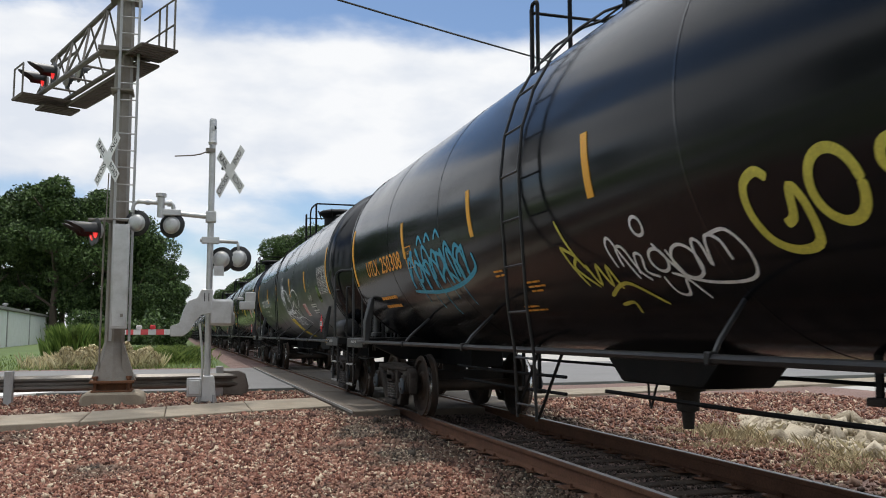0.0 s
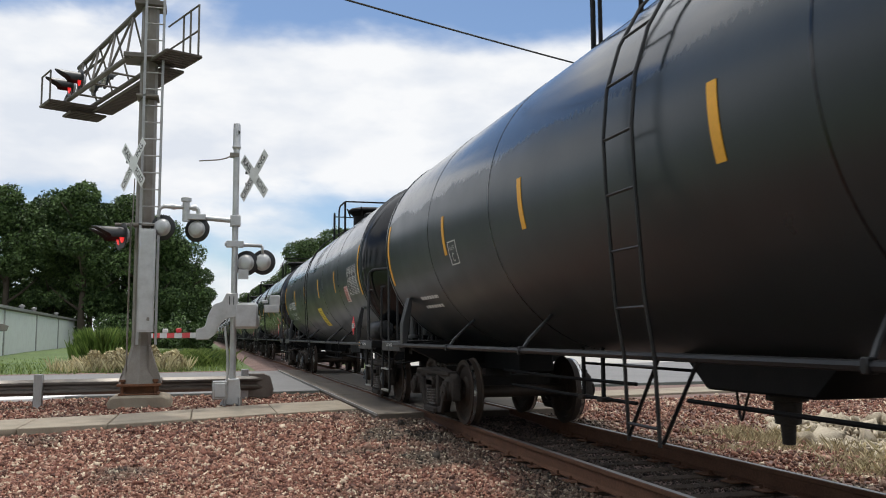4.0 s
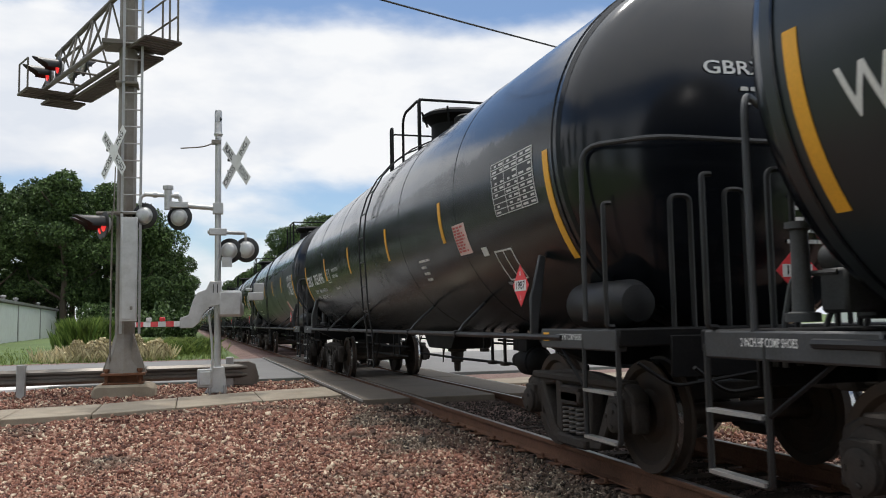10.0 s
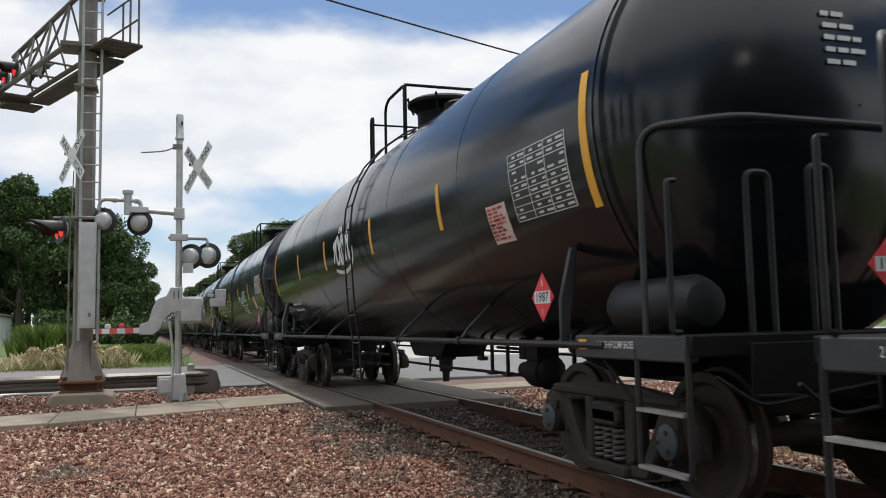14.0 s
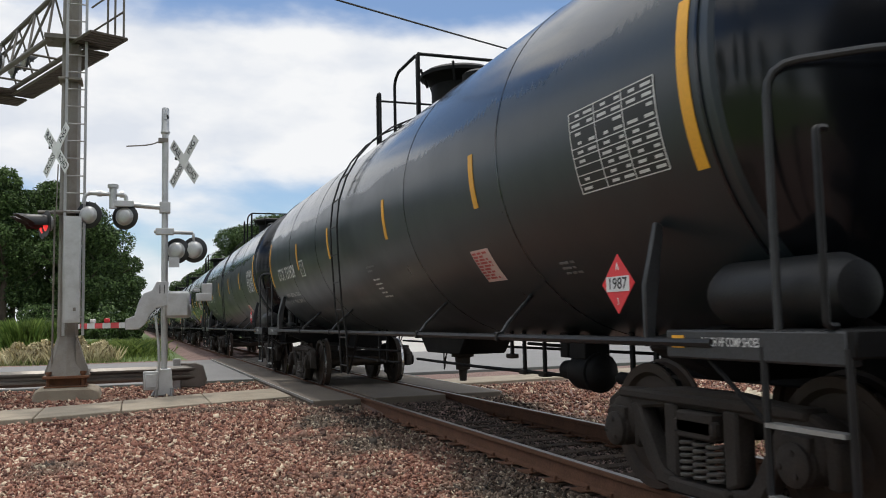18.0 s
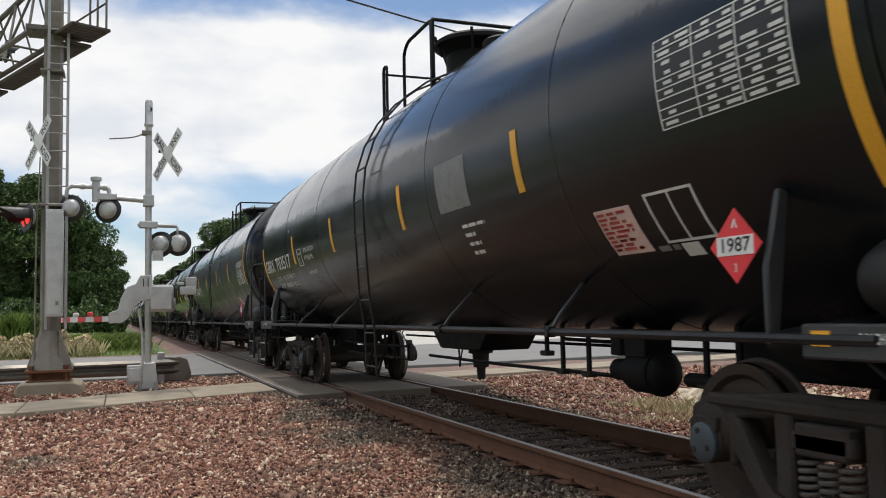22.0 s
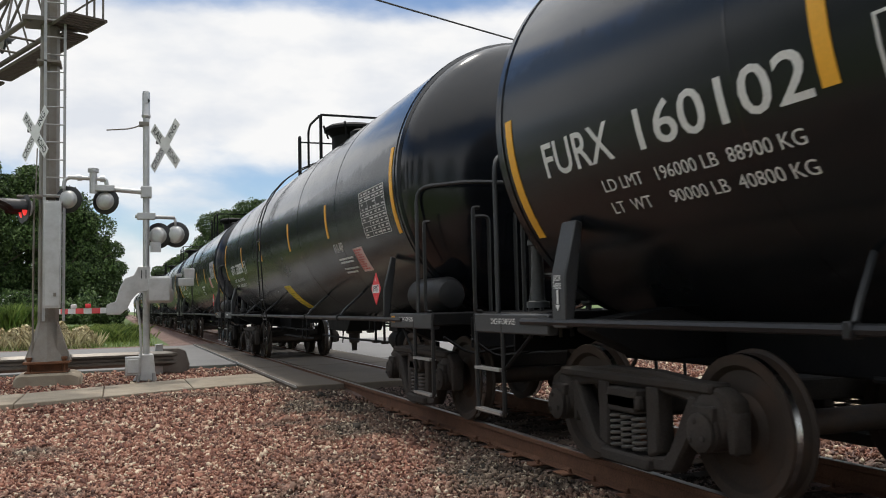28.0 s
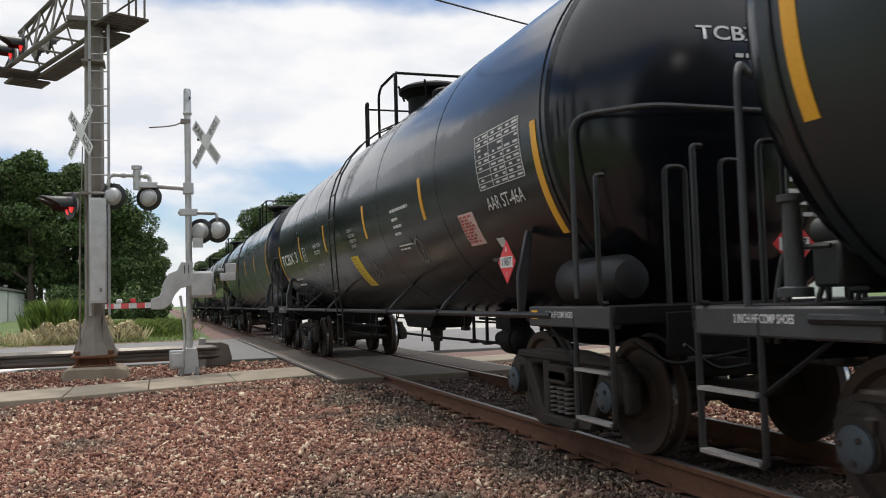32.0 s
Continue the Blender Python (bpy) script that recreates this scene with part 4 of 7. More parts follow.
    for y, z in ((-3.5, 0.70), (-3.02, 0.70), (2.3, 0.61), (2.77, 0.61), (-2.7, 0.86), (-5.15, 0.72), (-5.5, 0.72)):
        part("rod_hanger", Geo().box((-0.45, y, (1.12 + z) / 2), (0.03, 0.055, 1.12 - z + 0.05)), "underframe", car, bevel=0.006)
        part("hanger_foot", Geo().box((-0.45, y, z - 0.01), (0.10, 0.14, 0.05)), "truck", car, bevel=0.01)
    part("brake_rack", Geo().lathe([(-4.72, 0.04), (-4.68, 0.14), (-4.60, 0.17), (-4.30, 0.17), (-4.24, 0.15), (-4.22, 0.10), (-3.98, 0.09), (-3.9, 0.03)], 20, "y", (-0.45, 0, 0.76))
         .box((-0.45, -4.42, 0.99), (0.26, 0.30, 0.22)).box((-0.45, -4.05, 1.0), (0.14, 0.16, 0.24)).lathe([(-4.62, 0.185), (-4.59, 0.185)], 16, "y", (-0.45, 0, 0.76)), "underframe", car, bevel=0.01)
    part("slack_adjuster", Geo().lathe([(-5.6, 0.03), (-5.55, 0.055), (-4.95, 0.055), (-4.9, 0.03)], 12, "y", (-0.45, 0, 0.73)).box((-0.45, -5.75, 0.72), (0.05, 0.3, 0.12)), "underframe", car, bevel=0.006)
    part("outlet_skid", Geo().prism([(-1.2, 1.2), (-0.75, 0.80), (0.6, 0.80), (1.1, 1.2)], "x", -0.34, 0.34), "underframe", car, bevel=0.02)
    part("outlet_valve", Geo().lathe([(0.90, 0.16), (0.74, 0.16), (0.73, 0.11), (0.56, 0.10), (0.55, 0.06), (0.40, 0.05)], 16, "z", (0, 0, 0)), "truck", car)
    ch = [(-0.12, 0.25, 0.9), (-0.15, 0.32, 0.7), (-0.13, 0.42, 0.52), (-0.1, 0.5, 0.66), (-0.1, 0.52, 0.86)]
    part("valve_chain", Geo().tube(rounded(ch, 0.1), 0.012, 5), "truck", car)
    # side ladders, top platform and fittings
    for s in (-1,):
        pts = [Vector((s * -on_tank(0, d, 0.10).x * -1, 0, on_tank(0, d, 0.10).z)) for d in (72, 60, 48, 36, 24, 12, 0)]
        run = [Vector((s * abs(p.x), 0, p.z)) for p in pts] + [Vector((s * 1.69, 0, 2.3)), Vector((s * 1.64, 0, 1.5)), Vector((s * 1.58, 0, 1.1)), Vector((s * 1.56, 0, 0.53))]
        rails = []
        for dy in (-0.82, -0.40):
            r = part("ladder_rail", Geo().tube([p + Vector((0, dy, 0)) for p in run], 0.014, 6), "pipe", car)
            rails.append(r)
        dist = 0.0
        last = 0.15
        for a, b in zip(run, run[1:]):
            seg = (b - a).length
            while last < dist + seg:
                p = a.lerp(b, (last - dist) / seg)
                part("rung", Geo().tube([p + Vector((0, -0.82, 0)), p + Vector((0, -0.40, 0))], 0.011, 6), "pipe", rails[0])
                last += 0.40
            dist += seg
        part("ladder_brace", Geo().tube([(s * 1.56, -0.86, 0.56), (s * 1.50, -1.22, 1.12)], 0.014, 5).tube([(s * 1.56, -0.40, 0.56), (s * 1.50, -0.74, 1.12)], 0.014, 5), "underframe", car)
    plat = part("platform", Geo().box((0, -0.1, 4.30), (0.9, 2.3, 0.03)), "underframe", car, bevel=0.008)
    for sx in (-1, 1):
        part("edge_angle", Geo().box((sx * 0.68, 0.30, 4.12), (0.05, 3.0, 0.06)), "underframe", plat, bevel=0.006)
        for i in range(11):
            x0, x1 = sx * 0.67, sx * 0.34
            y0 = -1.1 + 0.285 * i
            part("tread_slat", Geo().prism([(x0, 4.125), (x1, 4.285), (x1, 4.31), (x0, 4.15)], "y", y0 - 0.05, y0 + 0.05), "underframe", plat)
    for x in (-0.68, 0.68):
        rl = rounded([(x, 0.88, 4.08), (x, 0.88, 4.92), (x, 0.70, 5.03), (x, -0.26, 5.03), (x, -0.26, 4.06)], 0.12)
        rail = part("platform_railing", Geo().tube(rl, 0.024, 8), "underframe", car)
        part("post", Geo().box((x, -0.26, 4.54), (0.05, 0.075, 0.98)), "underframe", rail, bevel=0.008)
        part("end_post", Geo().tube(rounded([(x, 1.86, 4.08), (x, 1.86, 4.98), (x, 1.70, 4.98), (x, 1.70, 4.08)], 0.06), 0.022, 6).box((x, 1.86, 4.5), (0.035, 0.05, 0.85)), "underframe", rail)
    part("cross_rail", Geo().tube([(-0.68, 1.84, 4.88), (0.68, 1.84, 4.88)], 0.018, 6), "underframe", car)
    part("cross_rail", Geo().tube([(-0.68, -0.26, 5.03), (0.68, -0.26, 5.03)], 0.024, 6), "underframe", car)
    part("manway", Geo().lathe([(4.18, 0.42), (4.62, 0.42), (4.72, 0.52), (4.74, 0.58), (4.79, 0.58), (4.84, 0.50), (4.87, 0.02)], 28, "z", (0, -0.15, 0)), "underframe", car)
    part("valve_bonnet", Geo().lathe([(4.18, 0.26), (4.58, 0.26), (4.62, 0.2), (4.64, 0.02)], 20, "z", (0, -0.95, 0)), "underframe", car)
    for i in range(6):
        a = i * math.pi / 3
        part("eye_bolt", Geo().tube([(0.50 * math.cos(a), -0.15 + 0.50 * math.sin(a), 4.58), (0.60 * math.cos(a), -0.15 + 0.60 * math.sin(a), 4.84)], 0.02, 5), "underframe", car)
    wheels = add_truck(car, -Y_TRUCK) + add_truck(car, Y_TRUCK)
    return car, wheels


CAR, _ = build_car()
# middle of each car along the track at the start
PITCH, N_CARS = 18.06, 30
MIDDLES = [5.62, 23.66, 41.71, 59.80, 77.81, 95.87, 113.86, 131.88, 150.01, 168.07, 186.01, 204.09, 222.17, 240.19, 258.28, 276.37, 294.27, 312.38, 330.56, 348.52, 366.61,
           384.70, 402.84, 420.91, 438.97, 456.99]
MIDDLES += [456.99 + PITCH * (i + 1) for i in range(N_CARS - 26)]
CARS = [CAR]
for _i in range(1, N_CARS):
    CARS.append(copy_thing(CAR, pose(0, 0, 0)))
PLACES = MIDDLES[:N_CARS]
BY_NUMBER = dict(enumerate(CARS))
# where each car's ladder stands, and how its paint has worn
LADDER = {0: 0.04, 1: 0.80, 2: 0.24, 3: -0.55, 4: 0.4, 5: -0.62, 6: 0.40, 7: 0.45, 8: -0.25, 9: -0.42, 10: -0.80, 11: -0.6, 12: -0.40, 13: 0.52, 14: 0.70, 15: -0.72, 16: 0.48,
          17: -0.30, 18: -0.55, 19: -0.65, 21: 0.50, 22: 1.08, 23: -0.46, 24: -0.78, 25: 0.30}
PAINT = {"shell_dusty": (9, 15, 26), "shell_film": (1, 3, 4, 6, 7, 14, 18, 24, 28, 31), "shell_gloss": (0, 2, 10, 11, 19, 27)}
# bearing caps caked with grime
CAKED = (3, 5, 6, 7, 8, 9, 12, 14, 15, 18, 20, 21, 22)
for _n, _car in BY_NUMBER.items():
    for _c in _car.children_recursive:
        _kind = _c.name.split(".")[0]
        if _kind in ("ladder_rail", "ladder_brace"):
            _c.location.y += LADDER.get(_n, 0.0) + 0.61
        if _kind == "bearing_cap" and _n in CAKED:
            _c.material_slots[0].link = "OBJECT"
            _c.material_slots[0].material = M["truck"]
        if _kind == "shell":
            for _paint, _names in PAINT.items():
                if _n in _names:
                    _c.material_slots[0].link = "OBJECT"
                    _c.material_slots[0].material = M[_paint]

# ---- crossing signals ----


def flat_text(text, height, m, parent, material, name="lettering", width=0.85, length=None):
    """Writing in a plane: m carries (x right, y up) to its place."""
    cu = bpy.data.curves.new(name, "FONT")
    cu.body, cu.size, cu.fill_mode, cu.align_x, cu.align_y = text, height * 1.38, "FRONT", "CENTER", "CENTER"
    cu.offset, cu.resolution_u = 0.02 * height, 3
    tmp = bpy.data.objects.new(name, cu)
    me = bpy.data.meshes.new_from_object(tmp)
    bpy.data.objects.remove(tmp)
    w = max(v.co.x for v in me.vertices) - min(v.co.x for v in me.vertices)
    me.transform(m @ Matrix.Diagonal((length / w if length else width, 1, 1, 1)))
    me.materials.append(M[material])
    ob = new(name, me)
    ob.parent = parent
    return ob


def facing(place, normal):
    """A frame whose x is the viewer's right and y up on a plate facing along normal."""
    n = Vector(normal).normalized()
    right = Vector((0, 0, 1)).cross(n).normalized()
    m = Matrix((right, n.cross(right), n)).transposed().to_4x4()
    return Matrix.Translation(place) @ m


def crossbuck(parent, place, normal):
    m = facing(place, normal)
    for k, (a, words) in enumerate(((-45, ("RAIL", "ROAD")), (45, ("CROSS", "ING")))):
        r = m @ Matrix.Rotation(radians(a), 4, "Z")
        g = Geo().box((0, 0, 0.004 * k), (1.22, 0.215, 0.006))
        g.v = [tuple(r @ Vector(p)) for p in g.v]
        blade = part("crossbuck_blade", g, "sign", parent, "white crossbuck blade with black lettering")
        for word, u in zip(words, (-0.36, 0.36)):
            flat_text(word, 0.135, r @ Matrix.Translation((u * (0.95 if len(word) > 4 else 1), 0, 0.004 * k + 0.0045)), blade, "ink", length=0.09 * len(word) + 0.03)
    for dz in (-0.12, 0.12):
        q = m.translation + Vector((0, 0, dz))
        b = q - m.to_3x3() @ Vector((0.36, 0, 0.06))
        part("sign_bracket", Geo().tube([q - Vector(normal).normalized() * 0.012, b], 0.014, 6).box(b, (0.06, 0.06, 0.05)), "black", parent)


def lamp_unit(parent, place, axis, lit=False, hood=0.36):
    """A flashing-light unit: round backboard, housing behind it, lens and long hood in front."""
    q = Vector(axis).normalized().to_track_quat("Y", "Z").to_matrix().to_4x4()
    m = Matrix.Translation(place) @ q

    def put(g):
        g.v = [tuple(m @ Vector(p)) for p in g.v]
        return g
    board = part("backboard", put(Geo().lathe([(-0.012, 0.245), (0.0, 0.26), (0.012, 0.255), (0.014, 0.15)], 32, "y", caps=True)), "black", parent)
    part("lamp_housing", put(Geo().lathe([(-0.012, 0.165), (-0.05, 0.16), (-0.085, 0.14), (-0.10, 0.10), (-0.105, 0.02)], 28, "y")), "alu", board)
    part("housing_rim", put(Geo().lathe([(-0.013, 0.172), (-0.03, 0.178), (-0.035, 0.165)], 28, "y", caps=False)), "alu", board)
    part("lens", put(Geo().lathe([(0.02, 0.15), (0.035, 0.12), (0.045, 0.06), (0.047, 0.004)], 24, "y")), "lens_lit" if lit else "lens", board)
    hv, hf, n = [], [], 14
    for r in (0.165, 0.158):
        for i in range(n + 1):
            a = radians(-20 + 220 * i / n)
            for y in (0.012, hood * (0.45 + 0.55 * max(math.sin(a), 0))):
                hv.append((r * math.cos(a), y, r * math.sin(a)))
    o = 2 * (n + 1)
    for i in range(n):
        hf += [(2 * i, 2 * i + 1, 2 * i + 3, 2 * i + 2), (o + 2 * i, o + 2 * i + 2, o + 2 * i + 3, o + 2 * i + 1), (2 * i + 1, o + 2 * i + 1, o + 2 * i + 3, 2 * i + 3)]
    part("hood", put(Geo().add(hv, hf)), "black", board)
    return board


def build_gate():
    x0, y0 = -3.87, 16.0
    g = thing("crossing_gate", pose(0, 1.4, 0.003) @ Matrix.Diagonal((1, 1, 0.975, 1)), "silver crossing gate mast with crossbuck, flashing lights and lowered arm", "crossing gate")
    part("base_casting", Geo().prism([(x0 - 0.24, -0.06), (x0 + 0.2, -0.06), (x0 + 0.17, 0.05), (x0 + 0.13, 0.46), (x0 - 0.13, 0.46), (x0 - 0.17, 0.05)], "y", y0 - 0.18, y0 + 0.18), "alu", g, bevel=0.02)
    part("junction_box", Geo().box((x0 - 0.24, y0 - 0.12, 0.24), (0.28, 0.22, 0.36)).box((x0 - 0.24, y0 - 0.245, 0.24), (0.22, 0.03, 0.28)), "alu", g, bevel=0.015)
    for dx in (-0.15, 0.13):
        part("anchor_bolt", Geo().lathe([(-0.07, 0.03), (0.09, 0.03)], 6, "z", (x0 + dx, y0 - 0.2, 0)), "galv", g)
    part("mast", Geo().lathe([(0.40, 0.062), (5.2, 0.062)], 20, "z", (x0, y0, 0)), "alu", g)
    part("bell", Geo().lathe([(5.16, 0.075), (5.20, 0.09), (5.24, 0.075), (5.66, 0.072), (5.70, 0.06), (5.71, 0.01)], 20, "z", (x0, y0, 0)).box((x0, y0 - 0.075, 5.52), (0.05, 0.02, 0.14)), "alu", g)
    part("bell_opening", Geo().lathe([(-0.083, 0.045), (-0.072, 0.045)], 16, "y", (x0 + 0.02, y0, 5.5)), "black", g)
    part("conduit", Geo().tube(rounded([(x0 - 0.10, y0 - 0.16, 0.4), (x0 - 0.10, y0 - 0.16, 0.9), (x0 - 0.17, y0 - 0.12, 1.5)], 0.2), 0.024, 8), "alu", g)
    part("cable_arm", Geo().tube(rounded([(x0 - 0.08, y0, 5.03), (x0 - 0.2, y0, 4.96), (x0 - 0.35, y0, 4.92), (x0 - 0.72, y0, 4.88)], 0.1), 0.014, 6).box((x0 - 0.04, y0, 5.03), (0.18, 0.16, 0.08)), "mast", g)
    crossbuck(g, (-3.52, 15.95, 4.61), (-0.87, -0.5, 0))
    # upper cross arm with two lamps facing the far side
    part("cross_arm", Geo().tube([(x0, y0, 3.66), (-4.62, y0 + 0.04, 3.72)], 0.05, 12).box((x0, y0, 3.66), (0.2, 0.2, 0.22)).box((-4.62, y0, 3.72), (0.36, 0.13, 0.12)), "alu", g, bevel=0.01)
    part("arm_bracket", Geo().lathe([(3.62, 0.07), (4.02, 0.07), (4.03, 0.10), (4.10, 0.10), (4.12, 0.03)], 14, "z", (-4.82, y0, 0)).tube([(-5.26, y0, 3.92), (-4.66, y0, 3.90)], 0.042, 10)
         .tube(rounded([(-4.72, y0, 3.90), (-4.60, y0, 3.90), (-4.56, y0, 3.66)], 0.07), 0.04, 8).lathe([(-4.70, 0.065), (-4.62, 0.065)], 12, "x", (0, y0, 3.905)).lathe([(-5.10, 0.06), (-5.02, 0.06)], 12, "x", (0, y0, 3.915)).tube(rounded([(-5.2, y0, 3.92), (-5.32, y0, 3.88), (-5.34, y0, 3.7)], 0.06), 0.035, 8), "alu", g)
    away = (0.42, 0.9, 0)
    lamp_unit(g, (-4.60, 16.05, 3.47), away)
    lamp_unit(g, (-5.25, 16.05, 3.49), away)
    # lower pair on the mast
    part("cross_arm", Geo().tube([(x0 - 0.2, y0, 3.18), (-3.34, y0, 3.16)], 0.04, 10).box((x0, y0, 3.18), (0.34, 0.18, 0.13)).tube([(-3.34, y0, 3.16), (-3.32, y0, 3.0)], 0.03, 8), "alu", g, bevel=0.01)
    lamp_unit(g, (-3.64, 16.08, 2.80), away)
    lamp_unit(g, (-3.31, 16.02, 2.82), away)
    part("small_plate", Geo().box((-3.70, 15.92, 2.56), (0.2, 0.02, 0.2)), "alu", g)
    # drive housing, cast arm carrier, counterweight
    part("drive_housing", Geo().box((-3.64, y0 + 0.02, 1.72), (0.46, 0.5, 0.52)).lathe([(-0.25, 0.15), (0.25, 0.15)], 20, "x", (-3.62, y0, 1.60)), "alu", g, bevel=0.045)
    car_pts = [(-4.02, 2.17), (-3.80, 2.17), (-3.80, 1.70), (-4.02, 1.66), (-4.14, 1.52), (-4.22, 1.34), (-4.34, 1.24), (-4.58, 1.24), (-4.58, 1.44), (-4.42, 1.50), (-4.34, 1.78), (-4.26, 1.94), (-4.10, 2.0)]
    part("arm_carrier", Geo().prism(car_pts, "y", y0 - 0.22, y0 - 0.16), "alu", g, bevel=0.012)
    part("arm_carrier", Geo().prism(car_pts, "y", y0 + 0.26, y0 + 0.32), "alu", g, bevel=0.012)
    for x in (-3.96, -3.88):
        part("slot", Geo().box((x, y0 - 0.224, 2.02), (0.016, 0.006, 0.17)), "ink", g)
    part("counterweight", Geo().box((-3.14, y0 - 0.1, 1.86), (0.3, 0.12, 0.16)).box((-3.08, y0 - 0.1, 2.03), (0.2, 0.10, 0.2)).box((-3.27, y0 - 0.1, 2.0), (0.12, 0.05, 0.06)), "alu", g, bevel=0.012)
    # red and white arm, reaching away over the road
    a, d = Vector((-4.52, 16.05, 1.33)), Vector((-0.41, 0.91, 0)).normalized()
    sd = Vector((0.91, 0.41, 0))
    n = 9
    for i in range(n):
        p, q = a + d * (3.5 * i / n), a + d * (3.5 * (i + 1) / n)
        vs = [w + sd * s + Vector((0, 0, z)) for w in (p, q) for s, z in ((-0.02, -0.055), (0.02, -0.055), (0.02, 0.055), (-0.02, 0.055))]
        part("arm_section", Geo().add(vs, [(0, 1, 2, 3), (7, 6, 5, 4), (0, 4, 5, 1), (1, 5, 6, 2), (2, 6, 7, 3), (3, 7, 4, 0)]), "red" if i % 2 else "sign", g,
             "red reflective section" if i % 2 else "white reflective section")
    for s in (1.0, 1.7):
        p = a + d * s
        part("arm_lamp", Geo().box((p.x, p.y, p.z + 0.10), (0.11, 0.11, 0.09)).box((p.x, p.y, p.z + 0.06), (0.05, 0.05, 0.05)), "red" if s < 1.5 else "sign", g, bevel=0.015)


def build_cantilever():
    x0, y0 = -5.64, 16.5
    g = thing("signal_cantilever", pose(0.03, 1.3, 0.003) @ Matrix.Diagonal((1, 1, 0.975, 1)), "weathered steel signal mast with truss arm, walkway, ladder and red lights", "signal mast")
    part("foundation", Geo().prism([(-6.2, -0.2), (-5.02, -0.2), (-5.06, 0.10), (-5.2, 0.16), (-6.1, 0.16), (-6.18, 0.10)], "y", 16.0, 17.1), "concrete", g, bevel=0.04)
    part("base_plate", Geo().box((x0, y0, 0.36), (0.80, 0.80, 0.05)).box((x0, y0, 0.18), (0.74, 0.74, 0.03)), "rust", g, bevel=0.006)
    for dx in (-0.3, 0.3):
        for dy in (-0.3, 0.3):
            part("anchor_bolt", Geo().lathe([(0.12, 0.035), (0.42, 0.035), (0.42, 0.055), (0.47, 0.055)], 6, "z", (x0 + dx, y0 + dy, 0)), "rust", g)
    part("base_skirt", Geo().box((x0, y0, 0.27), (0.5, 0.5, 0.14)), "rust", g)
    part("mast_base", Geo().lathe([(0.38, 0.40), (0.5, 0.36), (1.12, 0.185)], 8, "z", (x0, y0, 0)), "mast", g, smooth=20)
    for a in (-1, 1):
        part("gusset", Geo().prism([(x0 + a * 0.41, 0.385), (x0 + a * 0.16, 0.385), (x0 + a * 0.16, 1.15)], "y", y0 - 0.02 + 0.24 * (a < 0) - 0.24, y0 + 0.0), "mast", g)
    part("mast", Geo().lathe([(1.10, 0.185), (4.0, 0.18), (10.2, 0.165)], 8, "z", (x0, y0, 0)), "mast", g, smooth=20)
    # ladder up the mast
    for x in (-5.70, -5.36):
        part("ladder_rail", Geo().box((x, y0 - 0.34, 5.6), (0.05, 0.02, 8.9)), "galv", g)
    for i in range(25):
        z = 1.5 + 0.345 * i
        part("rung", Geo().tube([(-5.70, y0 - 0.34, z), (-5.36, y0 - 0.34, z)], 0.014, 6), "galv", g)
    for z in (3.55, 6.2, 8.6):
        part("ladder_clamp", Geo().box((x0, y0 - 0.1, z), (0.42, 0.5, 0.05)), "mast", g, bevel=0.008)
    part("control_box", Geo().box((-5.55, y0 - 0.42, 2.42), (0.30, 0.14, 2.05)).box((-5.55, y0 - 0.495, 2.42), (0.26, 0.012, 1.98)), "alu", g, bevel=0.012)
    part("box_latch", Geo().box((-5.50, y0 - 0.51, 1.65), (0.05, 0.02, 0.07)), "mast", g)
    part("conduit", Geo().tube([(x0 - 0.25, y0 - 0.2, 0.4), (x0 - 0.245, y0 - 0.2, 3.6)], 0.02, 6).tube([(x0 - 0.22, y0 - 0.18, 3.6), (x0 - 0.2, y0 - 0.18, 4.5)], 0.012, 5), "mast", g)
    crossbuck(g, (-5.87, 16.22, 4.76), (-0.86, -0.51, 0))
    # lights facing the road on this side
    side = (-0.93, -0.37, 0)
    part("cross_arm", Geo().tube([(x0, y0, 3.58), (-6.2, y0 + 0.05, 3.58)], 0.035, 8), "mast", g)
    lamp_unit(g, (-6.02, 16.30, 3.33), side, True, 0.6)
    lamp_unit(g, (-6.12, 16.75, 3.33), side, True, 0.6)
    # truss arm over the road
    d, w = Vector((-0.41, 0.912, 0)), Vector((0.912, 0.41, 0))
    o = Vector((x0, y0, 0))

    def at(s, v, z):
        return o + d * s + w * v + Vector((0, 0, z))
    for v in (-0.42, 0.2):
        part("lower_chord", Geo().tube([at(-0.1, v, 7.02), at(4.45, v, 7.02)], 0.055, 10), "truss", g)
    part("upper_chord", Geo().tube([at(0.1, -0.11, 8.22), at(4.3, -0.11, 7.95)], 0.055, 10), "truss", g)
    for i in range(4):
        s = 0.15 + 1.07 * i
        for v, thick in ((-0.42, 0.026), (0.2, 0.02)):
            part("truss_brace", Geo().tube([at(s + 0.5 * (v > 0), v, 7.04), at(s + 0.53, -0.11, 8.19 - 0.05 * i)], thick, 8), "truss", g)
            if v < 0:
                part("truss_brace", Geo().tube([at(s + 1.0, v, 7.04), at(s + 0.53, -0.11, 8.19 - 0.05 * i)], thick, 8), "truss", g)
        part("cross_tie", Geo().tube([at(s, -0.42, 7.02), at(s, 0.2, 7.02)], 0.025, 6), "truss", g)
    part("clamp_plate", Geo().box((x0, y0, 7.05), (0.95, 0.6, 0.10)), "truss", g, bevel=0.01)
    part("clamp_plate", Geo().box((x0, y0, 8.2), (0.6, 0.5, 0.10)), "truss", g, bevel=0.01)

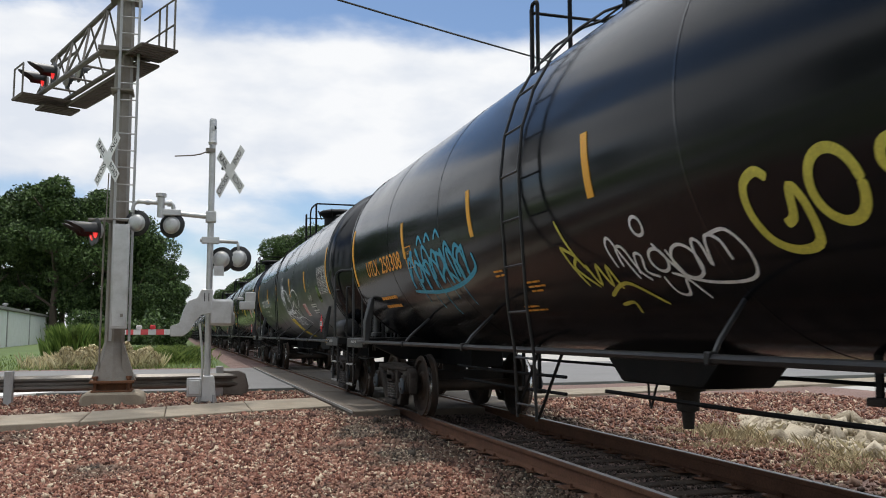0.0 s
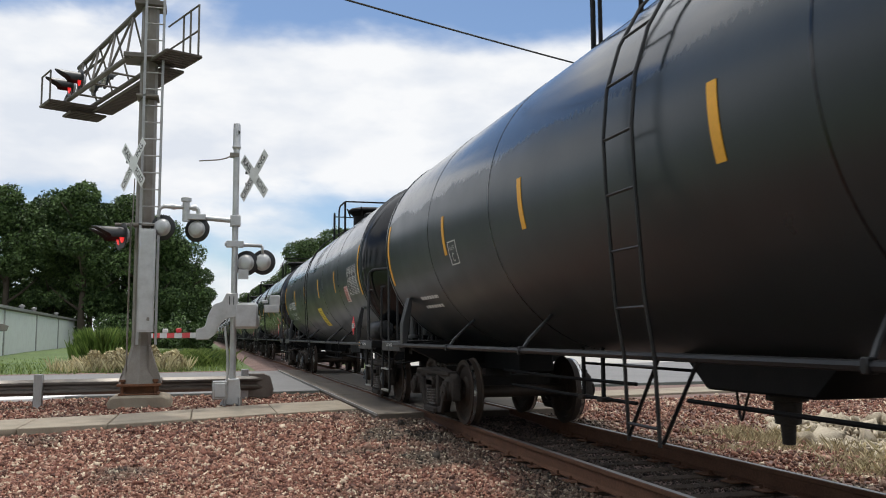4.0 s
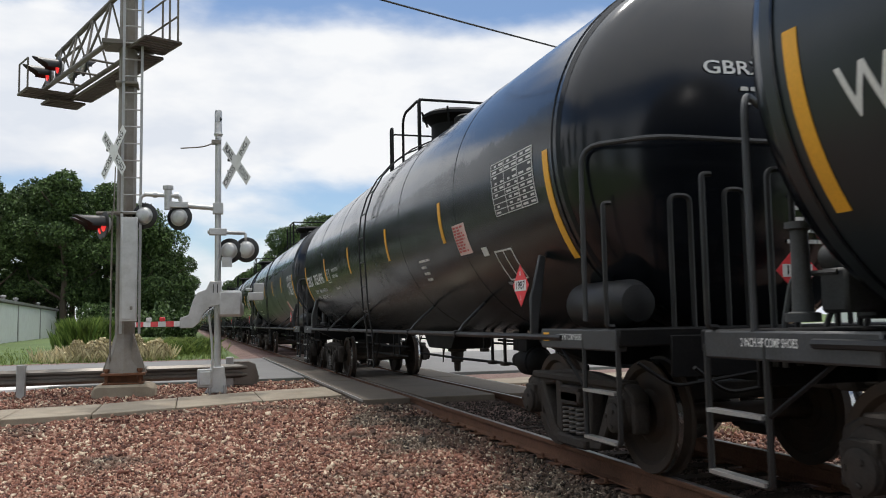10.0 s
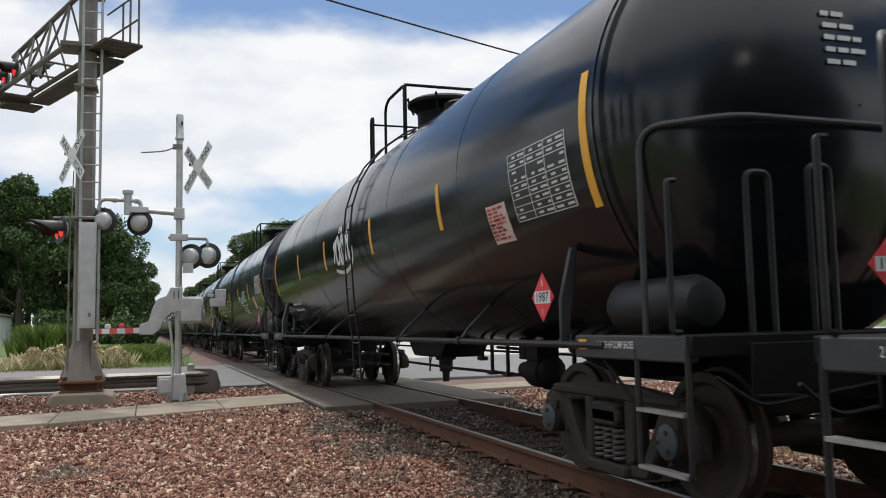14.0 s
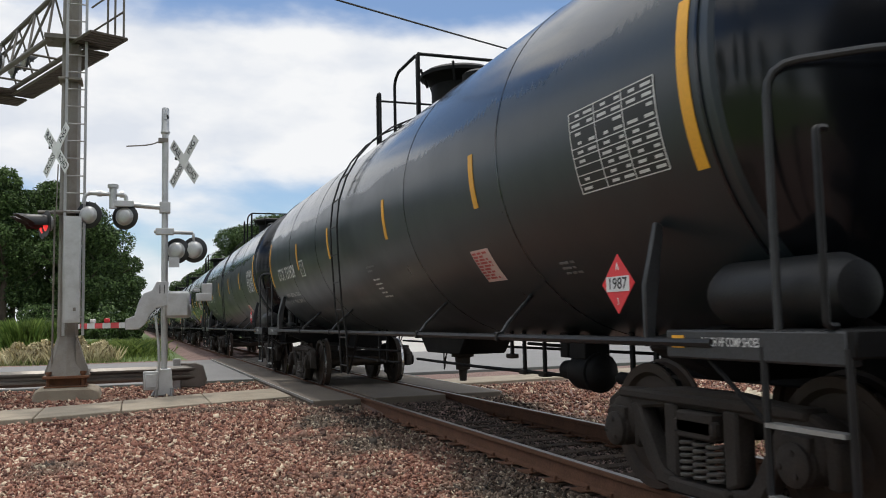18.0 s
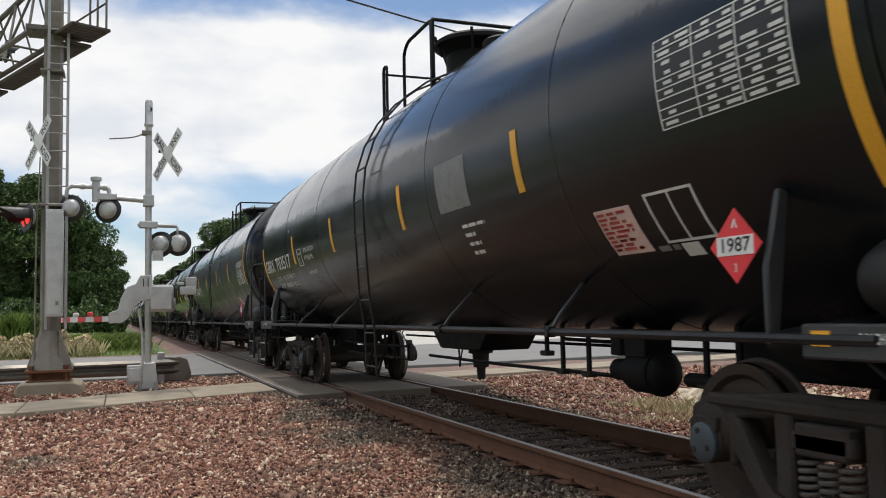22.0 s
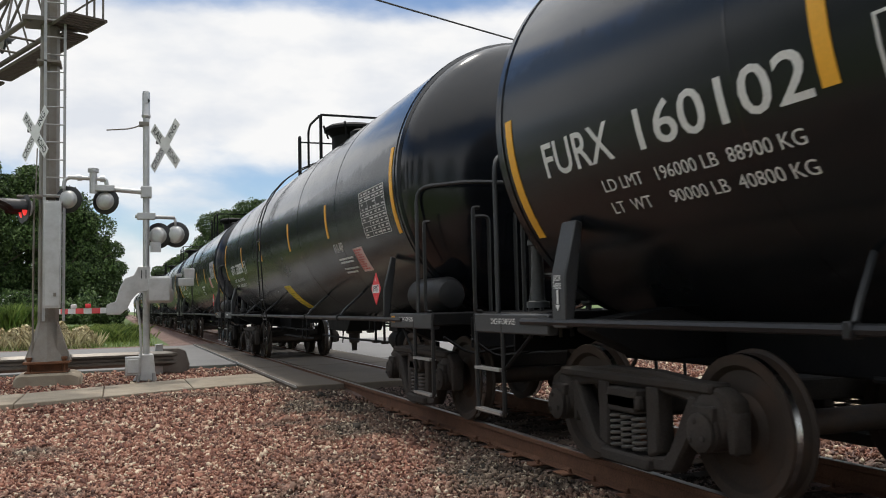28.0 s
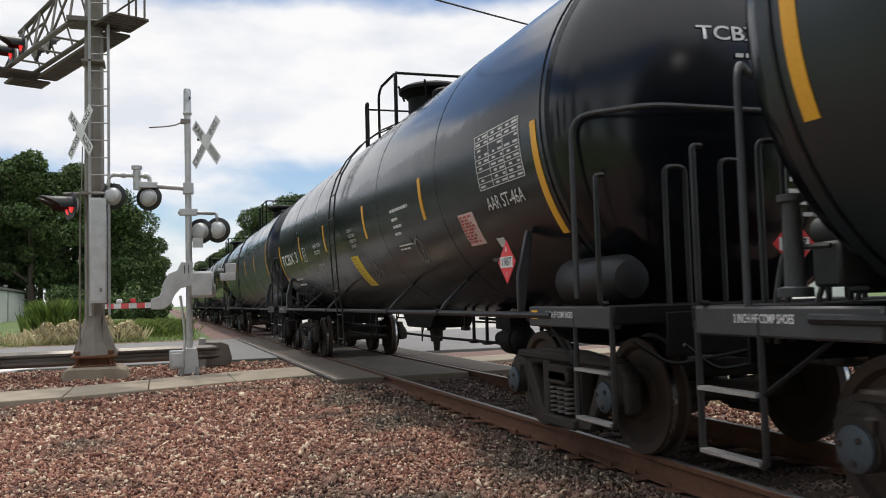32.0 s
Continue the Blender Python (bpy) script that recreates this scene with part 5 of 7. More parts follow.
    def grating(name, s0, s1, v0, v1, z):
        k = max(int((s1 - s0) / 0.13), 2)
        p = part(name, Geo().tube([at(s0, v0, z), at(s1, v0, z)], 0.03, 6), "truss", g)
        part("edge_bar", Geo().tube([at(s0, v1, z), at(s1, v1, z)], 0.03, 6), "truss", p)
        bar = Geo()
        for i in range(k + 1):
            s = s0 + (s1 - s0) * i / k
            vs = [at(s + a, v, z + b) for v in (v0, v1) for a, b in ((-0.045, -0.02), (0.045, -0.02), (0.045, 0.02), (-0.045, 0.02))]
            bar.add(vs, [(0, 1, 2, 3), (7, 6, 5, 4), (0, 4, 5, 1), (1, 5, 6, 2), (2, 6, 7, 3), (3, 7, 4, 0)])
        tagged(part("grating", bar, "deckplate", p), kind="stuff")
    grating("walkway", -0.2, 4.05, 0.18, 0.62, 6.86)
    grating("end_platform", 3.75, 4.5, -0.9, 0.25, 6.88)
    grating("end_platform", 4.0, 4.6, -0.35, 0.45, 6.76)
    grating("rear_platform", -1.0, -0.15, -0.05, 0.66, 6.98)
    post = [at(4.5, -0.88, 6.9), at(3.8, -0.88, 6.9)]
    for p in post:
        part("railing_post", Geo().tube([p, p + Vector((0, 0, 0.72))], 0.022, 6), "truss", g)
    part("railing", Geo().tube([post[0] + Vector((0, 0, 0.72)), post[1] + Vector((0, 0, 0.72))], 0.022, 6), "truss", g)
    rp = [at(-0.95, 0.62, 7.0), at(-0.55, 0.62, 7.0), at(-0.2, 0.62, 7.0)]
    for p in rp:
        part("railing_post", Geo().box(p + Vector((0, 0, 0.55)), (0.04, 0.04, 1.1)), "truss", g)
    for dz in (0.55, 1.09):
        part("railing", Geo().tube([rp[0] + Vector((0, 0, dz)), at(0.6, 0.62, 7.0 + dz)], 0.02, 6), "truss", g)
    # end lights: two towards this side, two backs
    for s in (3.1, 3.85):
        lamp_unit(g, at(s, -0.42, 7.3), side, True, 0.56)
    for s in (3.0, 3.8):
        lamp_unit(g, at(s, 0.1, 7.42), (0.93, 0.37, 0), False, 0.3)
    part("lamp_tube", Geo().tube([at(2.6, -0.1, 7.75), at(4.6, -0.1, 7.75)], 0.03, 8), "truss", g)


build_gate()
build_cantilever()


def build_guardrail():
    g = thing("guardrail", pose(0, 0, 0), "dull steel guardrail with a flared end beside the road", "guardrail")
    path = rounded([(-15.7, 17.1, 0.32), (-7.55, 18.28, 0.30), (-3.9, 19.0, 0.27), (-3.15, 19.35, 0.25)], 0.8, 6)
    prof = [(0.0, 0.155), (0.035, 0.13), (0.075, 0.10), (0.075, 0.06), (0.02, 0.02), (0.02, -0.02), (0.075, -0.06), (0.075, -0.10), (0.035, -0.13), (0.0, -0.155)]
    vs, fs = [], []
    k = len(prof)
    for i, p in enumerate(path):
        a, b = path[max(i - 1, 0)], path[min(i + 1, len(path) - 1)]
        t = (b - a).normalized()
        nrm = Vector((t.y, -t.x, 0))
        for off in (0.0, -0.006):
            vs += [p + nrm * (u + off) + Vector((0, 0, z)) for u, z in prof]
    for i in range(len(path) - 1):
        for j in range(k - 1):
            a, b = i * 2 * k + j, (i + 1) * 2 * k + j
            fs += [(a, a + 1, b + 1, b), (a + k, b + k, b + k + 1, a + k + 1)]
    part("beam", Geo().add(vs, fs), "guard", g)
    for x, y in ((-7.5, 18.18), (-9.6, 17.87), (-11.6, 17.58), (-5.4, 18.83), (-3.55, 19.3)):
        part("post", Geo().box((x, y, 0.18), (0.16, 0.14, 0.76)), "galv", g, bevel=0.01)
    part("end_shoe", Geo().prism([(-3.5, -0.05), (-2.98, -0.08), (-2.92, 0.1), (-3.0, 0.40), (-3.15, 0.47), (-3.5, 0.46)], "y", 19.26, 19.32), "guard", g, bevel=0.02)


build_guardrail()


def build_building():
    g = thing("metal_building", pose(-19.4, 109.0, -0.15, 0, 0, 92.2), "low white metal shed with ribbed siding and dark roof edge", "building")
    # x runs from the far corner towards the near end
    L, H, D = 60.0, 3.3, 12.0
    for i in range(4):
        part("wall_panel", Geo().box((-7.5 - 15 * i, 0, H / 2 + 0.1), (14.9, 0.2, H)), "wallpanel", g, bevel=0.02)
        part("joint_cover", Geo().box((-15 * i, -0.10, H / 2 + 0.1), (0.3, 0.14, H)), "galv", g)
    part("end_wall", Geo().box((0, D / 2, H / 2 + 0.2), (0.2, D, H)), "wallpanel", g)
    part("roof", Geo().prism([(-0.25, H + 0.05), (D + 0.25, H + 0.05), (D + 0.25, H + 0.35), (D / 2, H + 0.6), (-0.25, H + 0.35)], "x", 0.6, -L - 0.5), "roof", g)
    part("gutter", Geo().box((-L / 2, -0.3, H + 0.22), (L + 1.2, 0.12, 0.18)), "galv", g)
    for x in (-5.5, -22, -29):
        part("roof_vent", Geo().lathe([(H + 0.4, 0.14), (H + 0.75, 0.14), (H + 0.78, 0.24), (H + 0.92, 0.24), (H + 0.98, 0.04)], 12, "z", (x, 1.2, 0)), "galv", g)
    s = thing("roadside_sign", pose(-13.6, 43.4, -0.12), "small weathered board on a grey post in the grass", "sign")
    part("post", Geo().box((0, 0, 0.85), (0.11, 0.10, 1.75)), "mast", s)
    part("plate", Geo().prism([(-0.55, 1.66), (0.42, 1.72), (0.50, 1.95), (0.2, 2.05), (-0.5, 1.95)], "y", -0.12, -0.06), "mast", s, bevel=0.01)


build_building()


def build_house():
    g = thing("house", pose(97.5, 110, -0.1, 0, 0, -43), "white gabled house with dark shutters beyond the yard", "house")
    w, e, a, d = 4.6, 2.0, 5.95, 9.0
    part("front_wall", Geo().prism([(-w, 0), (w, 0), (w, e), (0, a), (-w, e)], "y", 0, 0.2), "wallpanel", g)
    for x in (-w + 0.1, w - 0.1):
        part("side_wall", Geo().box((x, d / 2 + 0.15, e / 2), (0.2, d, e)), "wallpanel", g)
    part("rear_wall", Geo().prism([(-w, 0), (w, 0), (w, e), (0, a), (-w, e)], "y", d + 0.2, d + 0.4), "wallpanel", g)
    for s in (-1, 1):
        k = [(s * (w + 0.5), e - 0.32), (0, a + 0.08), (0, a + 0.28), (s * (w + 0.5), e - 0.12)]
        part("roof", Geo().prism(k, "y", -0.4, d + 0.8), "roof", g)
    win = part("window", Geo().box((0, -0.03, 3.5), (1.0, 0.08, 1.6)), "sign", g)
    for z in (3.1, 3.9):
        part("pane", Geo().box((0, -0.08, z), (0.82, 0.02, 0.68)), "black", win)
    for x in (-0.85, 0.85):
        part("shutter", Geo().box((x, -0.04, 3.5), (0.5, 0.06, 1.7)), "black", g)


build_house()

# ---- plants ----


def leaves(rng, lobes, n, size):
    """Small bent leaf clumps scattered through lobes (centre, radii)."""
    c = np.array([l[0] for l in lobes], float)
    r = np.array([l[1] for l in lobes], float)
    k = rng.choice(len(lobes), n, p=(r[:, 0] ** 2) / (r[:, 0] ** 2).sum())
    v = rng.normal(size=(n, 3))
    v /= np.linalg.norm(v, axis=1)[:, None]
    p = c[k] + v * r[k] * (rng.uniform(0.55, 1.0, n) ** 0.5)[:, None] * rng.uniform(0.85, 1.1, n)[:, None]
    a = rng.normal(size=(n, 3))
    a /= np.linalg.norm(a, axis=1)[:, None]
    b = np.cross(a, rng.normal(size=(n, 3)))
    b /= np.linalg.norm(b, axis=1)[:, None]
    s = (size * rng.uniform(0.6, 1.4, n))[:, None]
    nn = np.cross(a, b) * s * 0.25
    quad = np.stack([p - a * s, p - b * s * 0.6 + nn, p + a * s, p + b * s * 0.6 + nn], 1).reshape(-1, 3)
    return quad, n


def quads_mesh(name, verts, n, material):
    me = bpy.data.meshes.new(name)
    me.vertices.add(4 * n)
    me.vertices.foreach_set("co", verts.reshape(-1).astype(np.float32))
    me.loops.add(4 * n)
    me.loops.foreach_set("vertex_index", np.arange(4 * n, dtype=np.int32))
    me.polygons.add(n)
    me.polygons.foreach_set("loop_start", np.arange(0, 4 * n, 4, dtype=np.int32))
    me.update(calc_edges=True)
    me.materials.append(M[material])
    return me


def tree_meshes(seed, h, spread, low=0.12):
    rng = np.random.default_rng(seed)
    lobes = []
    for i in range(26):
        z = h * rng.uniform(low + 0.12, 0.93)
        f = 1 - abs(z / h - 0.45) * 1.15
        a, q = rng.uniform(0, 6.28), spread * f * rng.uniform(0.2, 0.85)
        s = spread * rng.uniform(0.22, 0.42)
        lobes.append(((q * math.cos(a), q * math.sin(a), z), (s, s, s * 0.75)))
    lobes.append(((0, 0, h * 0.9), (spread * 0.3, spread * 0.3, h * 0.1)))
    v, n = leaves(rng, lobes, 32000, 0.15)
    crown = quads_mesh("crown", v, n, "leaf")
    g = Geo().tube([(0, 0, -0.3), (0.1, 0, h * 0.2), (0, 0.15, h * 0.45), (0.1, 0, h * 0.8)], [h * 0.026, h * 0.02, h * 0.014, h * 0.004], 9)
    for i in range(9):
        a, z = i * 2.4, h * (0.22 + 0.06 * i)
        l = spread * 0.7
        g.tube([(0, 0, z), (l * 0.5 * math.cos(a), l * 0.5 * math.sin(a), z + h * 0.06), (l * math.cos(a), l * math.sin(a), z + h * 0.14)], [h * 0.009, h * 0.006, h * 0.002], 6)
    return g.mesh("trunk", "bark"), crown


def plant_trees():
    kinds = [tree_meshes(11, 17.5, 6.0), tree_meshes(12, 16.0, 6.5), tree_meshes(13, 18.0, 5.2), tree_meshes(14, 12.0, 5.0, 0.02)]
    rows = [(-33, 108, 0, 1.15), (-27.5, 104, 2, 1.12), (-23, 108, 1, 1.28), (-18.8, 103, 2, 1.15), (-14.5, 106, 0, 1.12), (-10.8, 103, 1, 1.05), (-8.0, 104, 3, 1.1), (-6.3, 110, 3, 0.8),
            (-56, 92, 1, 1.1), (-62, 78, 0, 1.0), (-66, 62, 2, 1.0), (-48, 45, 1, 1.1), (-45, 32, 0, 0.9), (-43, 18, 1, 1.0), (-46, 2, 2, 1.0), (-44, -14, 0, 1.1), (-40, -30, 1, 1.1), (-24, -40, 0, 1.0), (-8, -44, 2, 1.0),
            (-38, 100, 1, 1.0), (-30, 125, 0, 1.1), (-21, 126, 2, 1.1), (-13, 128, 1, 1.0), (-9, 132, 3, 1.0),
            (9.0, 150, 3, 1.1), (13.5, 142, 1, 1.2), (18.5, 140, 0, 1.2), (24, 135, 2, 1.15), (31, 132, 1, 1.2), (7.6, 175, 3, 1.0), (-6.5, 170, 3, 0.9), (-7.5, 215, 1, 0.8), (7.5, 230, 0, 0.8), (40, 120, 0, 1.1)]
    rng = random.Random(3)
    for x, y, k, s in rows:
        t = thing("tree", pose(x, y * 1.085, -0.15, 0, 0, rng.uniform(0, 360)), "tall dense dark-green broadleaf tree beyond the field", "tree", "trees beyond the field")
        trunk, crown = kinds[k]
        for nm, me in (("trunk", trunk), ("crown", crown)):
            o = part(nm, me, "", t)
            o.scale = (s, s, s)


def bush(seed, n, place, label, rad, h, material="leaf", size=0.16):
    rng = np.random.default_rng(seed)
    lobes = [((rng.uniform(-rad, rad), rng.uniform(-rad * 0.5, rad * 0.5), h * rng.uniform(0.2, 0.7)), (rad * 0.4, rad * 0.35, h * 0.32)) for _ in range(9)]
    v, n = leaves(rng, lobes, n, size)
    v[:, 2] = np.maximum(v[:, 2], 0.0)
    o = tagged(new("bush", quads_mesh("bush", v, n, material)), label, "bush", "bushes along the field")
    o.location = place
    return o


def blades(name, seed, n, place, height, width, material, label, lean=0.35):
    """Upright tapering blades with a bend, as one mass."""
    rng = np.random.default_rng(seed)
    p = place(rng, n)
    n = len(p)
    h = height * rng.uniform(0.3, 1.25, n) * (0.75 + 0.5 * np.sin(p[:, 0] * 2.3 + p[:, 1]) ** 2)
    a = rng.uniform(0, 2 * math.pi, n)
    side = np.stack([np.cos(a), np.sin(a), np.zeros(n)], 1) * (width * rng.uniform(0.6, 1.3, n))[:, None]
    b = rng.uniform(0, 2 * math.pi, n)
    tip = np.stack([np.cos(b), np.sin(b), np.zeros(n)], 1) * (h * lean * rng.uniform(0.2, 1.2, n))[:, None]
    up = np.stack([np.zeros(n), np.zeros(n), h], 1)
    q = np.stack([p - side, p + side, p + up * 0.6 + tip * 0.35 + side * 0.5, p + up + tip], 1).reshape(-1, 3)
    return tagged(new(name, quads_mesh(name, q, n, material)), label, "grass", kind="stuff")


def box_place(x0, x1, y0, y1, z=-0.16):
    return lambda rng, n: np.stack([rng.uniform(x0, x1, n), rng.uniform(y0, y1, n), np.full(n, z)], 1)


def clump_place(spots, z=-0.16):
    def place(rng, n):
        k = rng.integers(0, len(spots), n)
        s = np.array(spots)[k]
        g = rng.normal(size=(n, 2)) * s[:, 2:3] * 0.5
        return np.stack([s[:, 0] + g[:, 0], s[:, 1] + g[:, 1] * 0.6, np.full(n, z)], 1)
    return place


sheet("road_shoulder", [(32.9, -30, -1.8), (33.9, -30, -1.8), (35.1, -30, -2.2), (35.8, -30, -2.6)], "ballast", lambda x, y: -0.105 + 0.012 * noise.noise((x, y * 2, 0)),
      "thin gravel shoulder between road and grass", "ground", nx=40)
apron = slab("pavement", [(-16, 19.75), (-8.0, 20.0), (-7.05, 21.1), (-9.0, 22.3), (-16, 22.4)], -0.16, -0.024, "white_slab")
tagged(apron, "bleached white concrete patch in the road behind the guardrail", "pavement", kind="structure")
plant_trees()
for i, (x, y, r, h) in enumerate(((-15, 117, 3.2, 4.0), (-12.5, 104, 3.0, 4.2), (-9.5, 93, 2.8, 4.0), (-6.8, 97, 2.2, 4.6), (-5.6, 106, 1.6, 4.0), (9, 141, 3, 5), (14, 132, 3.5, 5),
                                  (-18, 120, 3.4, 5), (-22, 118, 3.4, 5), (-10.5, 112, 3, 6), (-7.8, 116, 2.5, 6))):
    bush(30 + i, 3200, (x, y, -0.15), "dark green undergrowth below the trees", r, h)
blades("grass", 41, 22000, box_place(-24, -2.9, 34.9, 67), 0.20, 0.012, "blade", "mown and rough green grass beside the road", 0.5)
blades("weeds", 47, 16000, clump_place([(-9.6, 45.2, 0.55), (-8.9, 45.0, 0.6), (-8.3, 45.5, 0.5), (-10.0, 45.7, 0.45), (-9.2, 45.8, 0.6)]), 1.3, 0.013, "reed", "tall clump of bright green weeds in the field", 0.45)
for i, (x, y, r, h) in enumerate(((-8.9, 37.9, 0.75, 0.85), (-8.0, 37.5, 0.7, 0.95), (-7.3, 38.2, 0.6, 0.7), (-6.2, 37.6, 0.55, 1.1), (-5.8, 38.6, 0.5, 0.9), (-9.7, 38.6, 0.6, 0.5))):
    bush(60 + i, 4200, (x, y, -0.15), "rounded clump of pale straw-coloured grass in the field", r, h, "dry", 0.06)
blades("dry_grass", 43, 7000, clump_place([(-8.6, 37.3, 1.0), (-7.5, 37.2, 0.7), (-6.2, 37.2, 0.5), (-5.6, 38.2, 0.5), (-9.4, 38.0, 0.7), (-8.1, 39.0, 1.0)]), 0.5, 0.012, "dry", "straw-coloured dry grass clumps in the field", 0.6)
blades("weeds", 44, 6200, clump_place([(-4.6, 43.5, 1.0), (-3.9, 47.7, 0.9), (-5.4, 50, 1.2), (-6.6, 52, 1.4), (-4.4, 54, 1.2)]), 0.55, 0.02, "blade", "rough green grass bank beside the track", 1.2)
blades("dry_grass", 45, 4200, clump_place([(2.6, 9.8, 0.8), (3.2, 11.7, 0.7), (2.4, 7.9, 0.7), (3.3, 8.6, 0.7), (2.8, 13.1, 0.6), (5.3, 12.5, 1.2)], -0.27), 0.10, 0.006, "dry", "thin dry grass among the stones beyond the track", 0.9)
blades("dry_grass", 46, 2600, clump_place([(4.2, 9.4, 0.9), (3.5, 10.8, 0.7), (5.0, 8.8, 0.9), (5.2, 10.4, 0.8)], -0.27), 0.15, 0.007, "dry", "straw tufts round the rock pile", 0.8)


# ---- overhead wires ----


def wire(a, b, sag, r, label):
    a, b = Vector(a), Vector(b)
    pts = [a.lerp(b, i / 40) - Vector((0, 0, sag * 4 * (i / 40) * (1 - i / 40))) for i in range(41)]
    tagged(part("overhead_wire", Geo().tube(pts, r, 6), "wire"), label, "wire", "overhead wires")


wire((-40, 3.4, 11.2), (45, 38.6, 11.2), 2.0, 0.024, "black overhead cable spanning the crossing")
wire((-40, 12.0, 14.5), (45, 30.0, 14.5), 1.2, 0.008, "thin overhead wire high above the track")

# ---- markings on the cars ----
M["spray_white"] = mat("white_spray_paint", (0.75, 0.75, 0.76), 0.5, vary=0.25, scale=9, bump=0.05)
M["spray_yellow"] = mat("olive_yellow_spray_paint", (0.55, 0.50, 0.08), 0.5, vary=0.3, scale=9, bump=0.05)
M["spray_blue"] = mat("blue_spray_paint", (0.05, 0.36, 0.55), 0.5, vary=0.3, scale=9, bump=0.05)
M["spray_purple"] = mat("purple_spray_paint", (0.22, 0.16, 0.42), 0.5, vary=0.3, scale=9, bump=0.05)
M["spray_grey"] = mat("faded_grey_spray_paint", (0.20, 0.20, 0.20), 0.55, vary=0.3, scale=9, bump=0.05)
M["spray_red"] = mat("dull_red_spray_paint", (0.30, 0.10, 0.09), 0.55, vary=0.3, scale=9, bump=0.05)


def stroke(g, pts, y, deg, w):
    """A painted line through (along, up) metres, smoothed, lying on the tank."""
    p = [Vector((a, b, 0)) for a, b in pts]
    q = []
    for i in range(len(p) - 1):
        p0, p1, p2, p3 = p[max(i - 1, 0)], p[i], p[i + 1], p[min(i + 2, len(p) - 1)]
        for k in range(5):
            t = k / 5
            q.append(0.5 * ((2 * p1) + (p2 - p0) * t + (2 * p0 - 5 * p1 + 4 * p2 - p3) * t * t + (3 * p1 - p0 - 3 * p2 + p3) * t ** 3))
    q.append(p[-1])
    vs, fs = [], []
    for i, c in enumerate(q):
        d = (q[min(i + 1, len(q) - 1)] - q[max(i - 1, 0)])
        d = d.normalized() if d.length > 1e-6 else Vector((1, 0, 0))
        n = Vector((-d.y, d.x, 0)) * w * (0.6 if i in (0, len(q) - 1) else 1.0) / 2
        for e in (c - n, c + n):
            vs.append(on_tank(y - e.x, deg + math.degrees(e.y / R_TANK), 0.005))
    for i in range(len(q) - 1):
        fs.append((2 * i, 2 * i + 1, 2 * i + 3, 2 * i + 2))
    g.add(vs, fs)


def tag_paint(car, y, deg, length, height, loops, w, material, seed, label):
    """A looping spray-paint tag: tall loops running on, a swash below and a few dashes."""
    rng = random.Random(seed)
    g = Geo()
    for line in range(2 if loops > 3 else 1):
        pts = []
        n = loops * 7
        ph = rng.uniform(0, 6)
        for i in range(n + 1):
            t = i / n
            a = 2 * math.pi * loops * t + ph
            hgt = height * (0.5 + 0.5 * rng.random())
            pts.append((length * (0.06 + 0.86 * t) + 0.10 * length / loops * 2.2 * math.sin(a * (1.0 + 0.3 * line)), 0.5 * hgt * math.cos(a) + 0.12 * height * math.sin(3.1 * t + ph) + line * 0.1 * height))
        stroke(g, pts, y, deg, w)
    stroke(g, [(0.0, -0.5 * height), (0.4 * length, -0.62 * height), (0.75 * length, -0.52 * height), (1.0 * length, -0.25 * height), (1.02 * length, 0.1 * height)], y, deg, w)
    for i in range(3):
        u = rng.uniform(0.1, 0.9) * length
        stroke(g, [(u, 0.62 * height), (u + 0.05 * length, 0.8 * height), (u + 0.09 * length, 0.62 * height)], y, deg, w * 0.8)
    return part("graffiti", g, material, car, label, smooth=0)


def ring(r0, y0, z0, n=14, arc=(0, 360), sy=1.0):
    return [(y0 + r0 * sy * math.cos(radians(arc[0] + (arc[1] - arc[0]) * i / n)), z0 + r0 * math.sin(radians(arc[0] + (arc[1] - arc[0]) * i / n))) for i in range(n + 1)]


def scrawl(car, paths, y, deg, w, material, label="", ku=1.0, kv=1.0):
    """Spray lines given as (along, up) metres from a place on the tank, joined into one tag."""
    g = Geo()
    for pts in paths:
        stroke(g, [(a * ku, b * kv) for a, b in pts], y, deg, w)
    return part("graffiti", g, material, car, label, smooth=0)


def frame_mark(car, y0, y1, d0, d1, label):
    g = Geo()
    for a in ((y0, y0 + 0.02, d0, d1), (y1 - 0.02, y1, d0, d1), (y0, y1, d0, d0 + 0.6), (y0, y1, d1 - 0.6, d1), ((y0 + y1) / 2 - 0.008, (y0 + y1) / 2 + 0.008, d0, d1)):
        q = patch(*a, 0.004, 3)
        g.add(q.v, q.f)
    part("frame_mark", g, "white", car, label, smooth=0)


